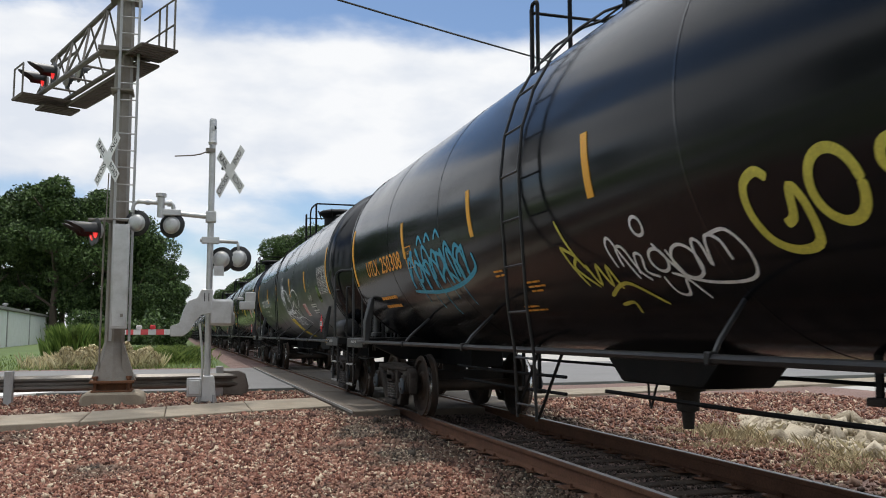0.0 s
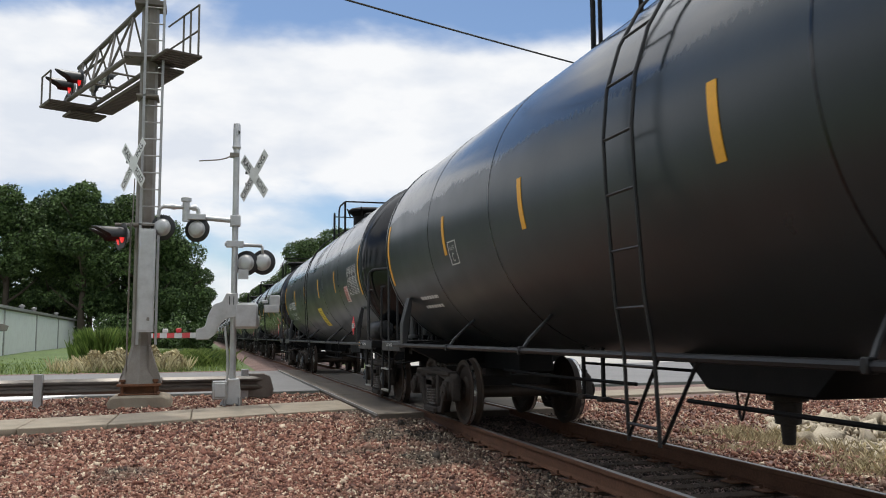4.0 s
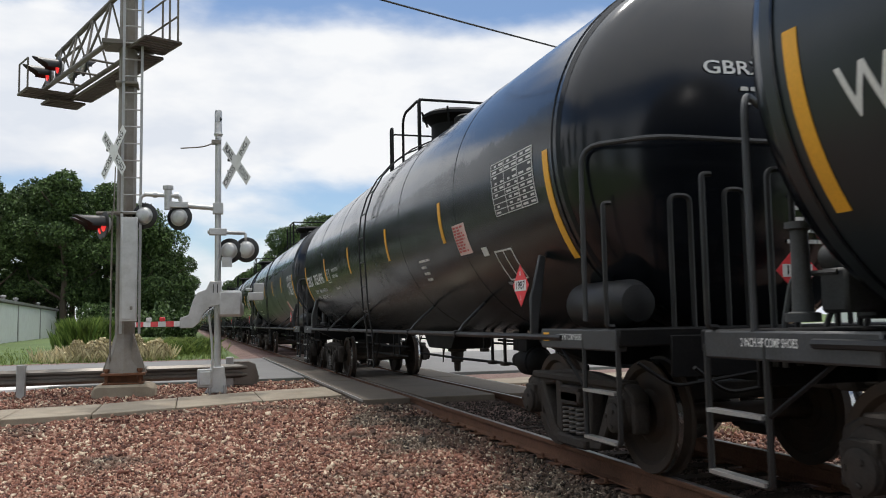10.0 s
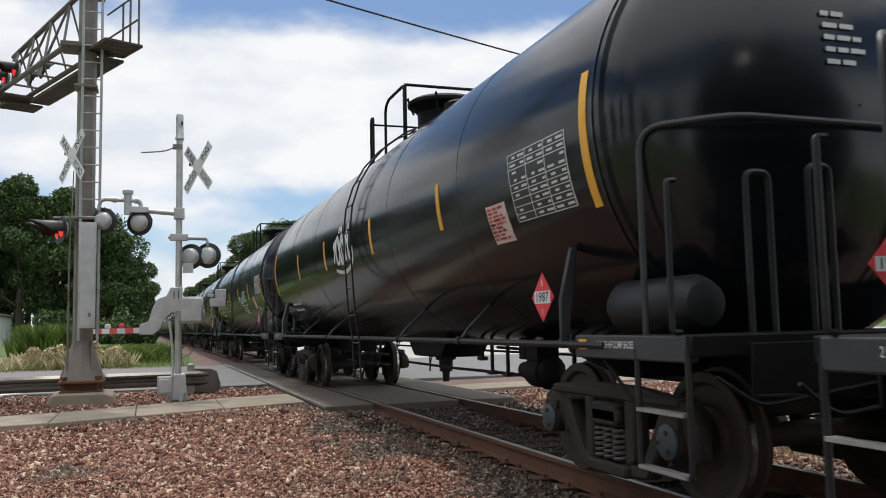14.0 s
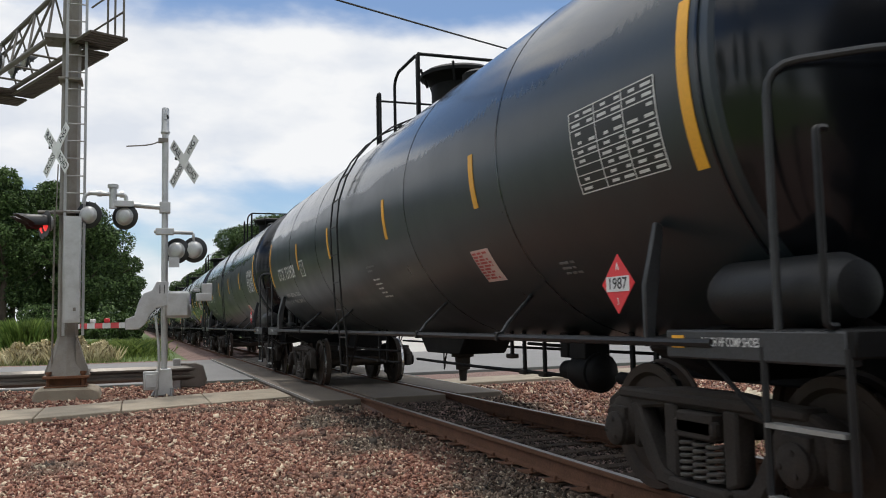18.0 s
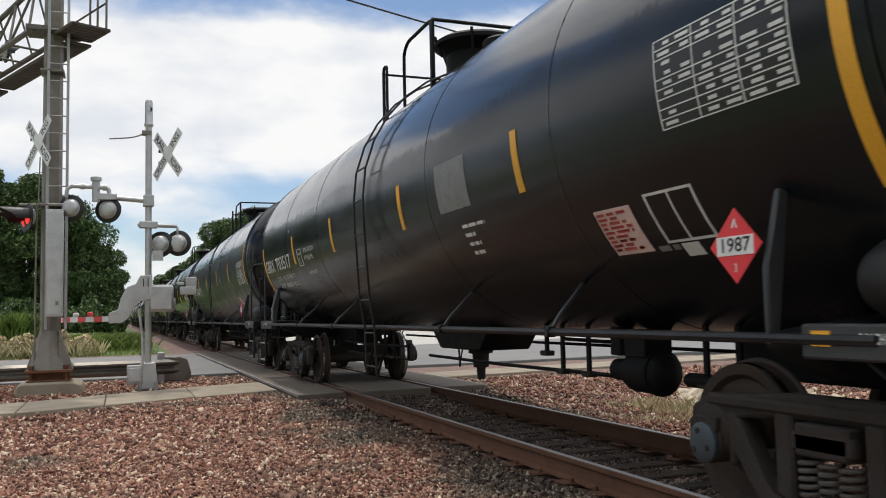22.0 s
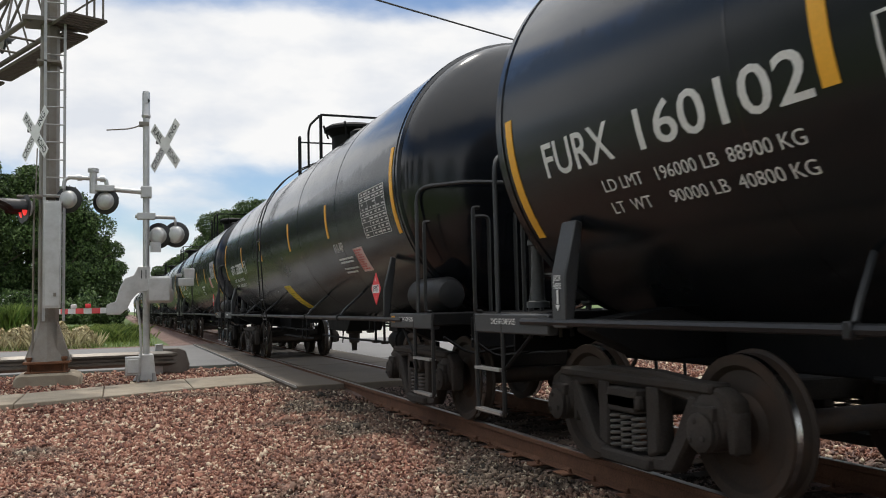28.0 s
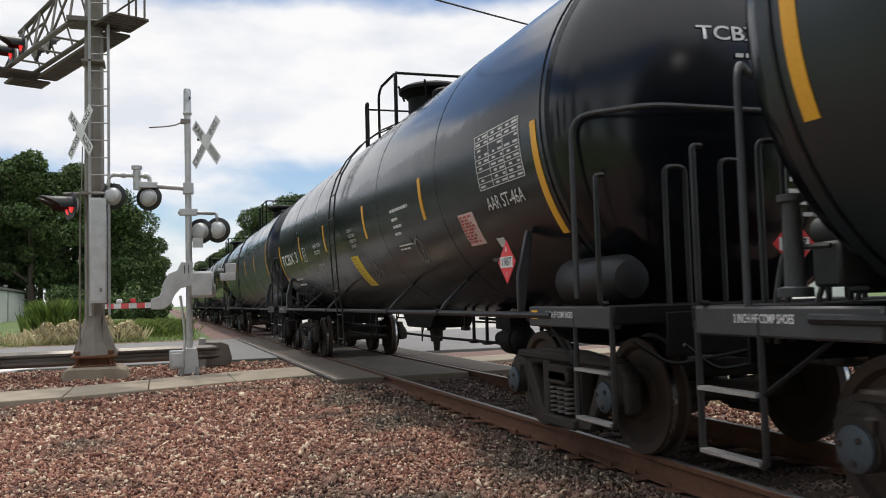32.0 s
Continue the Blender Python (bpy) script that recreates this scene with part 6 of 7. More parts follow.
def paint_special(n, car):
    if n == 0:
        scrawl(car, ([(0.28, 0.17), (0.2, 0.22), (0.08, 0.16), (0.05, 0.0), (0.12, -0.18), (0.28, -0.26), (0.45, -0.22), (0.48, -0.02), (0.42, 0.1), (0.36, -0.06), (0.28, -0.1)],
                     ring(0.19, 0.72, 0.05, sy=0.85), [(1.32, 0.2), (1.08, 0.2), (1.05, 0.08), (1.28, 0.0), (1.24, -0.17), (1.02, -0.19)]), -2.80, -27.5, 0.06, "spray_yellow", "olive yellow spray-painted round letters")
        scrawl(car, ([(0.0, 0.02), (-0.02, 0.2), (0.06, 0.26), (0.14, 0.1), (0.2, -0.1)], [(0.08, 0.02), (0.1, 0.17), (0.2, 0.16), (0.26, -0.04), (0.34, -0.12)],
                     [(0.24, -0.06), (0.3, 0.1), (0.38, 0.08), (0.34, -0.04), (0.46, -0.1)], ring(0.09, 0.56, 0.03, sy=1.1), [(0.58, 0.16), (0.66, 0.04), (0.76, -0.12), (0.7, 0.1)],
                     ring(0.13, 0.86, -0.01, sy=1.1), [(0.96, -0.12), (1.02, 0.12), (1.1, 0.1), (1.1, -0.06), (1.18, 0.14), (1.3, 0.1), (1.32, -0.04)],
                     [(1.22, 0.15), (1.4, 0.16), (1.5, 0.02), (1.46, -0.14), (1.3, -0.2), (0.95, -0.18), (0.62, -0.08)], [(0.5, -0.1), (0.52, -0.24), (0.64, -0.27), (0.74, -0.14), (0.84, -0.32)],
                     ring(0.07, 0.5, 0.3)), -1.17, -35.5, 0.026, "spray_white", "white looping spray tag")
        scrawl(car, ([(0.0, 0.2), (0.06, 0.02), (0.14, -0.18)], [(0.0, 0.2), (0.18, 0.1), (0.1, 0.0), (0.3, -0.2)], [(0.28, 0.02), (0.34, -0.18), (0.44, 0.0), (0.5, -0.2), (0.58, -0.02), (0.62, -0.24)],
                     [(0.06, 0.42), (0.18, 0.12), (0.3, -0.06)], [(0.36, -0.3), (0.62, -0.2), (0.8, -0.22), (1.05, -0.42)], [(0.4, -0.4), (0.6, -0.38), (0.56, -0.5)]), -0.42, -33, 0.035, "spray_yellow", "yellow spray tag")
        tag_paint(car, 4.3, -22, 2.6, 0.52, 7, 0.05, "spray_blue", 5, "blue spray tag with drips")
        scrawl(car, [[(0.35 + 0.4 * i, -0.15), (0.4 + 0.4 * i, -0.45 - 0.12 * (i % 3))] for i in range(5)], 4.3, -22, 0.018, "spray_blue")
        for y, d, r, ln in ((1.25, -29, 2, 0.4), (0.62, -35, 3, 0.45), (1.1, -45, 2, 0.6)):
            bars(y, d, r, ln, "orange", car, h=0.02, gap=0.05, seed=70 + r)
    if n == 1:
        scrawl(car, ([(-0.05, -0.9), (0.05, -0.2), (0.0, 0.5), (0.35, 0.75), (0.75, 0.55), (0.95, 0.05), (0.6, -0.35), (0.95, -0.1), (1.35, 0.15), (1.3, 0.55), (1.7, 0.6), (2.0, 0.2), (1.75, -0.1)],
                     [(0.25, 0.5), (0.4, -0.1), (0.75, -0.75)], ring(0.15, 0.35, -0.4) + [(0.9, -0.55), (1.2, -0.2), (1.5, -0.5)], [(0.0, 0.5), (0.2, 0.1), (0.1, -0.3), (0.3, -0.5)],
                     [(0.7, 0.7), (0.8, 0.2), (1.1, 0.5), (1.2, -0.2)], [(1.3, 0.5), (1.45, -0.1), (1.65, -0.5), (2.05, -0.85)], [(1.0, -0.6), (1.6, -0.55), (2.1, -0.9)],
                     *[[(0.7 + 0.08 * i, -0.5), (0.75 + 0.13 * i, -0.95), (0.85 + 0.13 * i, -0.6)] for i in range(6)]), 0.30, -24, 0.035, "spray_white", "large white spray-painted outline letters", 1.58, 0.66)
        tag_paint(car, 0.45, -9, 0.7, 0.55, 4, 0.03, "spray_white", 9, "white spray tag")
        tag_paint(car, 0.2, -30, 1.6, 0.10, 8, 0.028, "spray_white", 10, "small white spray tag")
        scrawl(car, ([(0.1, 0.2), (0.12, 0.0), (0.2, -0.2)], [(0.2, 0.15), (0.25, -0.05), (0.32, -0.2)], [(0.3, 0.02), (0.3, -0.2)]), -6.0, -19, 0.2, "tank", "black paint blot")
    if n == 11:
        tag_paint(car, 0.9, -8, 1.3, 0.5, 4, 0.06, "spray_white", 15, "white spray tag")
    if n == 12:
        scrawl(car, ([(0.0, 0.12), (0.3, 0.2)], [(0.16, 0.16), (0.2, -0.12)], [(0.36, 0.16), (0.36, -0.14)], [(0.36, 0.0), (0.52, 0.03)], [(0.54, 0.2), (0.52, -0.1)],
                     [(0.78, 0.14), (0.62, 0.08), (0.62, -0.14), (0.8, -0.12)], [(0.64, 0.0), (0.76, 0.02)], [(0.86, -0.22), (0.88, 0.16), (1.06, 0.1), (0.9, -0.02), (1.0, -0.2), (1.15, -0.42)],
                     [(0.55, -0.28), (0.66, -0.24), (0.58, -0.4)], [(0.78, -0.2), (0.9, -0.3), (1.1, -0.4)]), -1.75, -18, 0.034, "spray_white", "white spray tag of block letters")
        scrawl(car, ([(0.0, 0.12), (0.1, 0.0), (0.22, 0.16)], [(0.12, 0.0), (0.14, -0.14)], [(0.28, -0.16), (0.28, 0.16), (0.42, 0.1), (0.3, 0.0), (0.44, -0.08), (0.3, -0.15)], [(0.5, 0.18), (0.5, 0.08)],
                     [(0.78, 0.14), (0.6, 0.14), (0.6, 0.02), (0.76, -0.02), (0.72, -0.14), (0.56, -0.12)]), -2.76, -12.5, 0.034, "spray_white", "white spray tag of block letters")
    if n == 13:
        scrawl(car, (ring(0.36, 0.55, 0.0, 16, (10, 340), 1.1), [(0.2, 0.25), (0.3, -0.3), (0.45, 0.2), (0.55, -0.25), (0.7, 0.15), (0.75, -0.3)], [(0.55, 0.0), (1.05, -0.02), (1.05, 0.05), (0.8, 0.06)],
                     [(0.5, -0.2), (0.7, -0.62), (0.85, -0.35), (1.1, -0.55)]), -0.98, -30, 0.022, "spray_red", "dull red looping spray tag")
        scrawl(car, (ring(0.28, 0.2, 0.0, 12, sy=0.8), [(0.05, 0.1), (0.12, -0.1), (0.2, 0.12)], [(0.25, -0.1), (0.32, 0.08), (0.36, -0.08)]), 1.98, -28, 0.028, "spray_grey", "round grey spray tag")
        scrawl(car, ([(0.0, 0.1), (0.1, -0.05), (0.35, -0.05), (0.5, 0.15)], [(0.32, 0.15), (0.42, 0.22)], [(0.55, -0.02), (0.72, -0.04)], *[[(0.12, -0.14 - 0.07 * i), (0.45 - 0.06 * i, -0.12 - 0.07 * i)] for i in range(4)]),
               -0.3, -25, 0.026, "spray_grey", "faded white spray scrawl")
    if n == 15:
        tag_paint(car, -0.6, -22, 1.8, 0.4, 6, 0.02, "spray_grey", 19, "faded grey spray tag")
    if n == 16:
        scrawl(car, ([(0.05, -0.15), (0.1, 0.2), (0.3, 0.22), (0.32, 0.05), (0.12, 0.0)], [(0.42, 0.25), (0.42, -0.25)], [(0.42, 0.0), (0.58, 0.05), (0.6, -0.25)], [(0.75, 0.15), (0.75, -0.3)],
                     [(1.05, 0.25), (0.85, 0.15), (0.9, 0.0), (1.08, -0.1), (1.0, -0.3), (0.85, -0.28)], [(1.2, 0.3), (1.18, -0.2), (1.45, -0.22)], [(0.1, -0.25), (0.5, -0.38), (1.0, -0.4), (1.5, -0.3)]), 4.56, -26.5, 0.075, "spray_purple", "bold purple spray tag", 0.72, 0.72)
        scrawl(car, ([(0.0, 0.12), (0.16, 0.14), (0.06, -0.12)], [(0.22, 0.0), (0.32, 0.02)], [(0.36, 0.14), (0.42, -0.08), (0.52, 0.18)], [(0.52, 0.0), (0.60, 0.08), (0.66, 0.0), (0.58, -0.06)],
                     [(0.45, -0.2), (0.48, -0.4)], [(0.6, -0.2), (0.52, -0.28), (0.66, -0.36), (0.56, -0.42), (0.54, -0.34), (0.64, -0.24)]), 4.20, -37.5, 0.024, "spray_white", "white spray scrawl", 0.75, 0.8)
        tag_paint(car, 0.28, 0, 0.95, 0.30, 4, 0.075, "spray_purple", 21, "purple spray tag")
        scrawl(car, ([(0.1, 0.3), (0.05, 0.1), (0.2, 0.05), (0.5, 0.12)], [(0.1, -0.1), (0.1, -0.25)], [(0.25, -0.05), (0.2, -0.3)], [(0.05, -0.42), (0.3, -0.38)], [(0.02, -0.55), (0.06, -0.85), (0.2, -0.6), (0.24, -0.9), (0.36, -0.95)],
                     [(0.1, -0.75), (0.35, -0.72)]), 0.25, -7, 0.075, "spray_purple", "purple spray tag")
        tag_paint(car, 2.4, -39, 1.2, 0.42, 5, 0.06, "spray_purple", 23, "purple spray tag")
        scrawl(car, ([(0.0, 0.4), (0.15, 0.45), (0.05, 0.25), (0.25, 0.2)], [(0.05, 0.05), (0.25, 0.1), (0.1, -0.1), (0.3, -0.15)], [(-0.1, -0.3), (0.1, -0.2), (0.15, -0.5), (0.35, -0.4)], [(-0.3, -0.55), (0.1, -0.6), (0.4, -0.68)]),
               3.35, -30, 0.03, "spray_white", "white spray scrawl")
        scrawl(car, ([(0.15, -0.75), (0.0, -0.3), (0.05, 0.05), (0.3, 0.1), (0.5, -0.1), (0.75, -0.55), (0.8, -0.7)], [(0.3, -0.6), (0.35, -0.3), (0.5, -0.1), (0.65, 0.0), (0.7, -0.2), (0.55, -0.35)],
                     [(0.8, -0.1), (0.9, -0.25), (0.75, -0.35), (0.8, -0.55), (1.1, -0.4), (1.15, -0.15), (0.95, -0.05)], [(0.15, -0.7), (0.6, -0.75), (0.95, -0.6), (1.3, -0.6), (1.35, -0.3), (1.2, 0.0)],
                     [(0.75, -0.6), (0.85, -0.8), (1.05, -0.82), (1.1, -0.6)]), -1.55, -16, 0.009, "spray_grey", "faint thin looping spray line")
    if n == 21:
        rng = random.Random(4)
        scrawl(car, [[(u, rng.uniform(-0.05, 0.1)), (u + rng.uniform(0.0, 0.3), rng.uniform(-0.35, -0.1)), (u + rng.uniform(-0.1, 0.25), rng.uniform(-0.7, -0.35))] for u in (0.05, 0.2, 0.35, 0.5, 0.65, 0.8, 0.9)]
               + [[(0.0, 0.0), (0.4, 0.12), (0.8, 0.02)], [(0.1, -0.3), (0.5, -0.2), (0.9, -0.35)], [(0.3, -0.5), (0.6, -0.75), (0.7, -0.9)], [(0.6, -0.6), (1.0, -0.8)]],
               -1.95, -21, 0.026, "spray_white", "scratchy white spray tag")
        part("repaint_patch", patch(-3.85, -3.1, -8, 3.0, 0.003, 5), "spray_grey", car, "dull grey repainted patch")
    if n == 5:
        g = Geo()
        for pts in ([(-1.05, 3.0), (-0.95, 3.2), (-0.78, 3.16), (-0.85, 2.9), (-1.05, 2.55), (-0.85, 2.62), (-0.6, 2.55)], [(-0.5, 2.95), (-0.38, 3.25), (-0.3, 2.56), (-0.45, 2.58), (-0.15, 2.56)]):
            g.tube([(x, -head_out(x, z) - 0.006, z) for x, z in [tuple(p)[:2] for p in rounded([(a, b, 0) for a, b in pts], 0.12)]], 0.006, 4)
        part("graffiti", g, "spray_grey", car, "thin white chalk figures on the tank end", smooth=0)
    if n in (8, 17):
        frame_mark(car, -6.34, -5.87, -38.5, -26, "thin white ruled frame")
    if n == 17:
        part("repaint_patch", patch(-3.42, -2.68, -16.5, 0.0, 0.003, 6), "spray_grey", car, "dull grey repainted patch")
    if n == 6:
        for y0, y1, d0, d1 in ((1.55, 3.0, -15.5, -5.5), (-0.55, -0.22, -9.5, -1), (-3.7, -1.55, -10.5, 0.5), (-5.4, -4.9, -10, 0)):
            part("repaint_patch", patch(y0, y1, d0, d1, 0.003, 5), "tank", car, "fresh black repainted patch")
        bars(-0.12, -24, 5, 0.8, "white", car, h=0.022, gap=0.055, seed=5)
        bars(-0.05, -41, 4, 0.85, "white", car, h=0.022, gap=0.055, seed=6)
        scrawl(car, ([(0.0, 0.0), (0.25, 0.02)], [(0.1, -0.05), (0.3, -0.02)], [(0.1, -0.45), (0.3, -0.42)], [(0.2, -0.45), (0.45, -0.7)]), -0.12, -31, 0.035, "spray_grey", "smeared white spray marks")
    if n == 24:
        tag_paint(car, 1.9, -8, 1.2, 0.6, 4, 0.012, "spray_grey", 25, "faint grey spray tag")
    if n == 10:
        bars(-4.2, -33, 4, 0.95, "white", car, h=0.022, gap=0.052, seed=12)
        bars(-2.9, -33, 1, 0.5, "white", car, h=0.022, seed=13)
        bars(1.3, -33, 1, 0.5, "white", car, h=0.022, seed=14)
    if n == 14:
        bars(-0.2, -24, 2, 0.4, "spray_grey", car, h=0.025, gap=0.06, seed=15)
        bars(-0.25, -31, 5, 0.4, "white", car, h=0.022, gap=0.07, seed=16)
        bars(-5.45, -37, 3, 0.3, "spray_grey", car, h=0.02, gap=0.05, seed=17)
    if n == 25:
        scrawl(car, (ring(0.16, 0.2, 0.0), [(0.1, 0.15), (0.15, -0.2), (0.3, 0.1)], [(-0.1, 0.2), (0.1, 0.1), (0.3, 0.25)]), -3.6, -30, 0.02, "spray_grey", "small faint chalk scrawl")
        scrawl(car, ([(0.0, 0.1), (0.2, 0.15), (0.1, -0.1), (0.35, -0.05)], [(0.4, 0.2), (0.5, -0.1), (0.7, 0.1)]), -0.9, -36, 0.025, "spray_grey", "small faint chalk scrawl")
    if n == 20:
        tag_paint(car, -0.7, -16, 0.8, 0.35, 4, 0.025, "spray_grey", 60, "faint grey spray tag")


def head_out(x, z):
    """How far the leading end bulges at a place on it."""
    r = min(math.hypot(x, z - Z_TANK), 1.4)
    return Y_LEAD + HEAD * math.sqrt(max(1 - (r / (R_TANK - 0.03)) ** 2, 0))


def diamond(c, side, parent, number, normal):
    """A red hazard placard: diamond plate, white number band, small class figure."""
    m = facing(c, normal)
    r = m @ Matrix.Rotation(radians(45), 4, "Z")
    g = Geo().box((0, 0, 0), (side, side, 0.006))
    g.v = [tuple(r @ Vector(p)) for p in g.v]
    p = part("placard", g, "red", parent, "red diamond hazard placard")
    g = Geo().box((0, 0, 0.005), (side * 1.0, side * 0.36, 0.004))
    g.v = [tuple(m @ Vector(q)) for q in g.v]
    part("number_band", g, "sign", p)
    if number:
        flat_text(number, side * 0.27, m @ Matrix.Translation((0, 0, 0.008)), p, "ink", length=side * 0.78)
    flat_text("3", side * 0.16, m @ Matrix.Translation((0, -side * 0.42, 0.005)), p, "sign")
    flat_text("^", side * 0.3, m @ Matrix.Translation((0, side * 0.34, 0.005)), p, "sign")
    return p


def data_table(car, y0, y1, d0, d1, seed):
    """White ruled table of small figures near the leading end."""
    p = part("data_table", patch(y0, y1, d0, d1, 0.004), "panel_black", car, "black panel ruled with white lines and figures")
    g = Geo()
    n = 9
    for i in range(n + 1):
        if i == 6:
            continue
        d = d0 + (d1 - d0) * i / n
        b = patch(y0, y1, d - 0.13, d + 0.13, 0.0065, 1)
        g.add(b.v, b.f)
    for y in (y0, y0 + (y1 - y0) * 0.34, y0 + (y1 - y0) * 0.67, y1):
        b = patch(y - 0.004, y + 0.004, d0, d1, 0.0065, 6)
        g.add(b.v, b.f)
    rng = random.Random(seed)
    for i in range(n):
        d = d0 + (d1 - d0) * (i + 0.5) / n
        for k in range(6):
            if rng.random() < 0.85:
                u = y0 + (y1 - y0) * (k + 0.15) / 6
                b = patch(u, u + (y1 - y0) * rng.uniform(0.05, 0.11), d - 0.38, d + 0.32, 0.0065, 1)
                g.add(b.v, b.f)
    part("table_print", g, "white", p, smooth=0)


# mark and its colour
SPEC = {0: ("UTLX 250308", "orange"), 1: ("GATX 223207", "white"), 2: ("UTLX 212185", "orange"), 3: ("", "white"),
        4: ("GATX 223092", "white"), 5: ("CRDX 300214", "white"), 6: ("CTCX 736489", "white"), 7: ("WFRX 160339", "white"),
        8: ("GBRX 703496", "white"), 9: ("CTCX 301477", "white"), 10: ("CTCX 731502", "white"), 11: ("", "white"), 12: ("CRDX 300181", "white"),
        13: ("CBTX 737667", "white"), 14: ("CTCX 731928", "white"), 15: ("CITX 220236", "white"), 16: ("CRDX 300211", "white"),
        17: ("GBRX 703517", "white"), 18: ("CTCX 732528", "white"), 19: ("", "orange"), 20: ("TCBX 305130", "white"), 21: ("FURX 160102", "white"),
        22: ("GATX 220898", "white"), 23: ("GBRX 703557", "white"), 24: ("GATX 223152", "white"), 25: ("TCBX 3", "white")}
LOADS = {1: "194900 LB  88400 KG/91100 LB  41300 KG", 4: "195300 LB  88550 KG/90700 LB  41150 KG", 5: "196100 LB  88900 KG/89900 LB  40800 KG", 6: "206800 LB  93 850 KG/79400 LB  36 050 KG",
         7: "194200 LB  88050 KG/91800 LB  41650 KG", 8: "194800 LB  88350 KG/91200 LB  41350 KG", 12: "195700 LB  88750 KG/90300 LB  40950 KG", 14: "206700 LB  93 750 KG/79300 LB  35 950 KG",
         15: "206800 LB  93 750 KG/79200 LB  35 950 KG", 16: "196000 LB  88900 KG/90000 LB  40800 KG", 17: "195100 LB  88450 KG/90900 LB  41250 KG", 18: "206200 LB  93 500 KG/79800 LB  36 200 KG",
         20: "196000 LB  88900 KG/90000 LB  40800 KG", 21: "196000 LB  88900 KG/90000 LB  40800 KG", 22: "185900 LB  88850 KG/90100 LB  40850 KG", 23: "194500 LB  88200 KG/91500 LB  41500 KG",
         24: "195100 LB  88450 KG/90900 LB  41250 KG"}
YELLOW_PANEL = {1: (0.0, 0.6, -37.5, -68), 2: (-2.88, 0.5, -12, -22), 4: (-0.9, 0.7, -24, -44), 7: (-0.76, 0.60, -23, -53), 16: (-0.49, 0.52, -24, -46), 19: (-3.0, 0.5, -12, -23), 20: (-0.4, 0.5, -30, -54),
                22: (0.25, 0.6, -37, -61), 25: (-0.3, 0.5, -25, -46)}


def fit_text(text, y, deg, height, length, material, car, bold=0.0):
    ob = lettering(text, y, deg, height, material, car, width=1.0, bold=bold)
    ys = [v.co.y for v in ob.data.vertices]
    k = length / (max(ys) - min(ys))
    for v in ob.data.vertices:
        v.co.y = y - (y - v.co.y) * k
    return ob


SHARED = {}


def shared(key, make, car):
    """A marking that looks the same on all cars: its mesh is made once."""
    if key not in SHARED:
        SHARED[key] = make()
        return SHARED[key]
    src = SHARED[key]
    o = again(src, car)
    for c in src.children:
        again(c, o)
    return o


# jacketed cars with low end tape; the rest carry it higher
JACKETED = (5, 7, 8, 12, 13, 16, 17, 20, 21, 23, 25, 27, 29, 30)
LOW_ENDS = JACKETED + (9,)
MARK_AT = {0: (6.61, 4.47), 1: (6.45, 4.40), 2: (6.57, 4.48), 4: (6.52, 4.50), 5: (7.32, 4.76), 6: (6.45, 4.69), 7: (7.28, 4.80), 8: (7.45, 4.87), 9: (6.48, 4.79), 10: (6.34, 4.50), 12: (7.19, 4.71),
           13: (7.21, 4.90), 14: (6.65, 4.80), 15: (6.51, 4.84), 16: (7.10, 4.80), 17: (7.43, 4.90), 18: (6.54, 4.71), 20: (7.30, 4.80), 21: (7.09, 4.65), 22: (6.60, 4.58), 23: (7.22, 4.90),
           24: (6.42, 4.60), 25: (7.3, 5.0)}
PLATE_AT = {2: -0.365, 5: -0.065, 6: -0.195, 8: 0.125, 9: -0.005, 12: 0.045, 15: 0.145, 18: 0.055, 22: 0.155}
TAPE_AT = {0: 4.20, 2: 4.25, 6: 4.23, 9: 4.43, 10: 4.18, 15: 4.58, 18: 4.48, 22: 4.40, 24: 4.48}
SAFETY = ("CLOSE AND LOCK", "BOV SAFETY HANDLE", "SECUREMENT SYSTEM", "BEFORE LOADING")


def add_tape(n, car):
    mid = -9.0 if n in JACKETED else -6.0
    rear = 4.46 if n in JACKETED else TAPE_AT.get(n, 4.32)
    for y in {0: (-4.1, -1.20, 1.47, rear), 10: (-4.30, -1.62, 1.60, rear), 22: (-4.43, -1.55, 1.55, rear)}.get(n, (-4.43, -1.55, 1.63, rear)):
        shared("tape%.2f/%d" % (y, mid), lambda: part("reflector", patch(y - 0.05, y + 0.05, mid - 8.7, mid + 8.7), "yellow", car, "yellow reflective tape"), car)
    d0, d1 = (-34, 0) if n in LOW_ENDS else (-22, 12.5)
    for y in (-7.58, 7.54):
        shared("tape%.2f/%d" % (y, d0), lambda: part("reflector", patch(y - 0.05, y + 0.05, d0, d1, n=10), "yellow", car, "yellow reflective tape"), car)


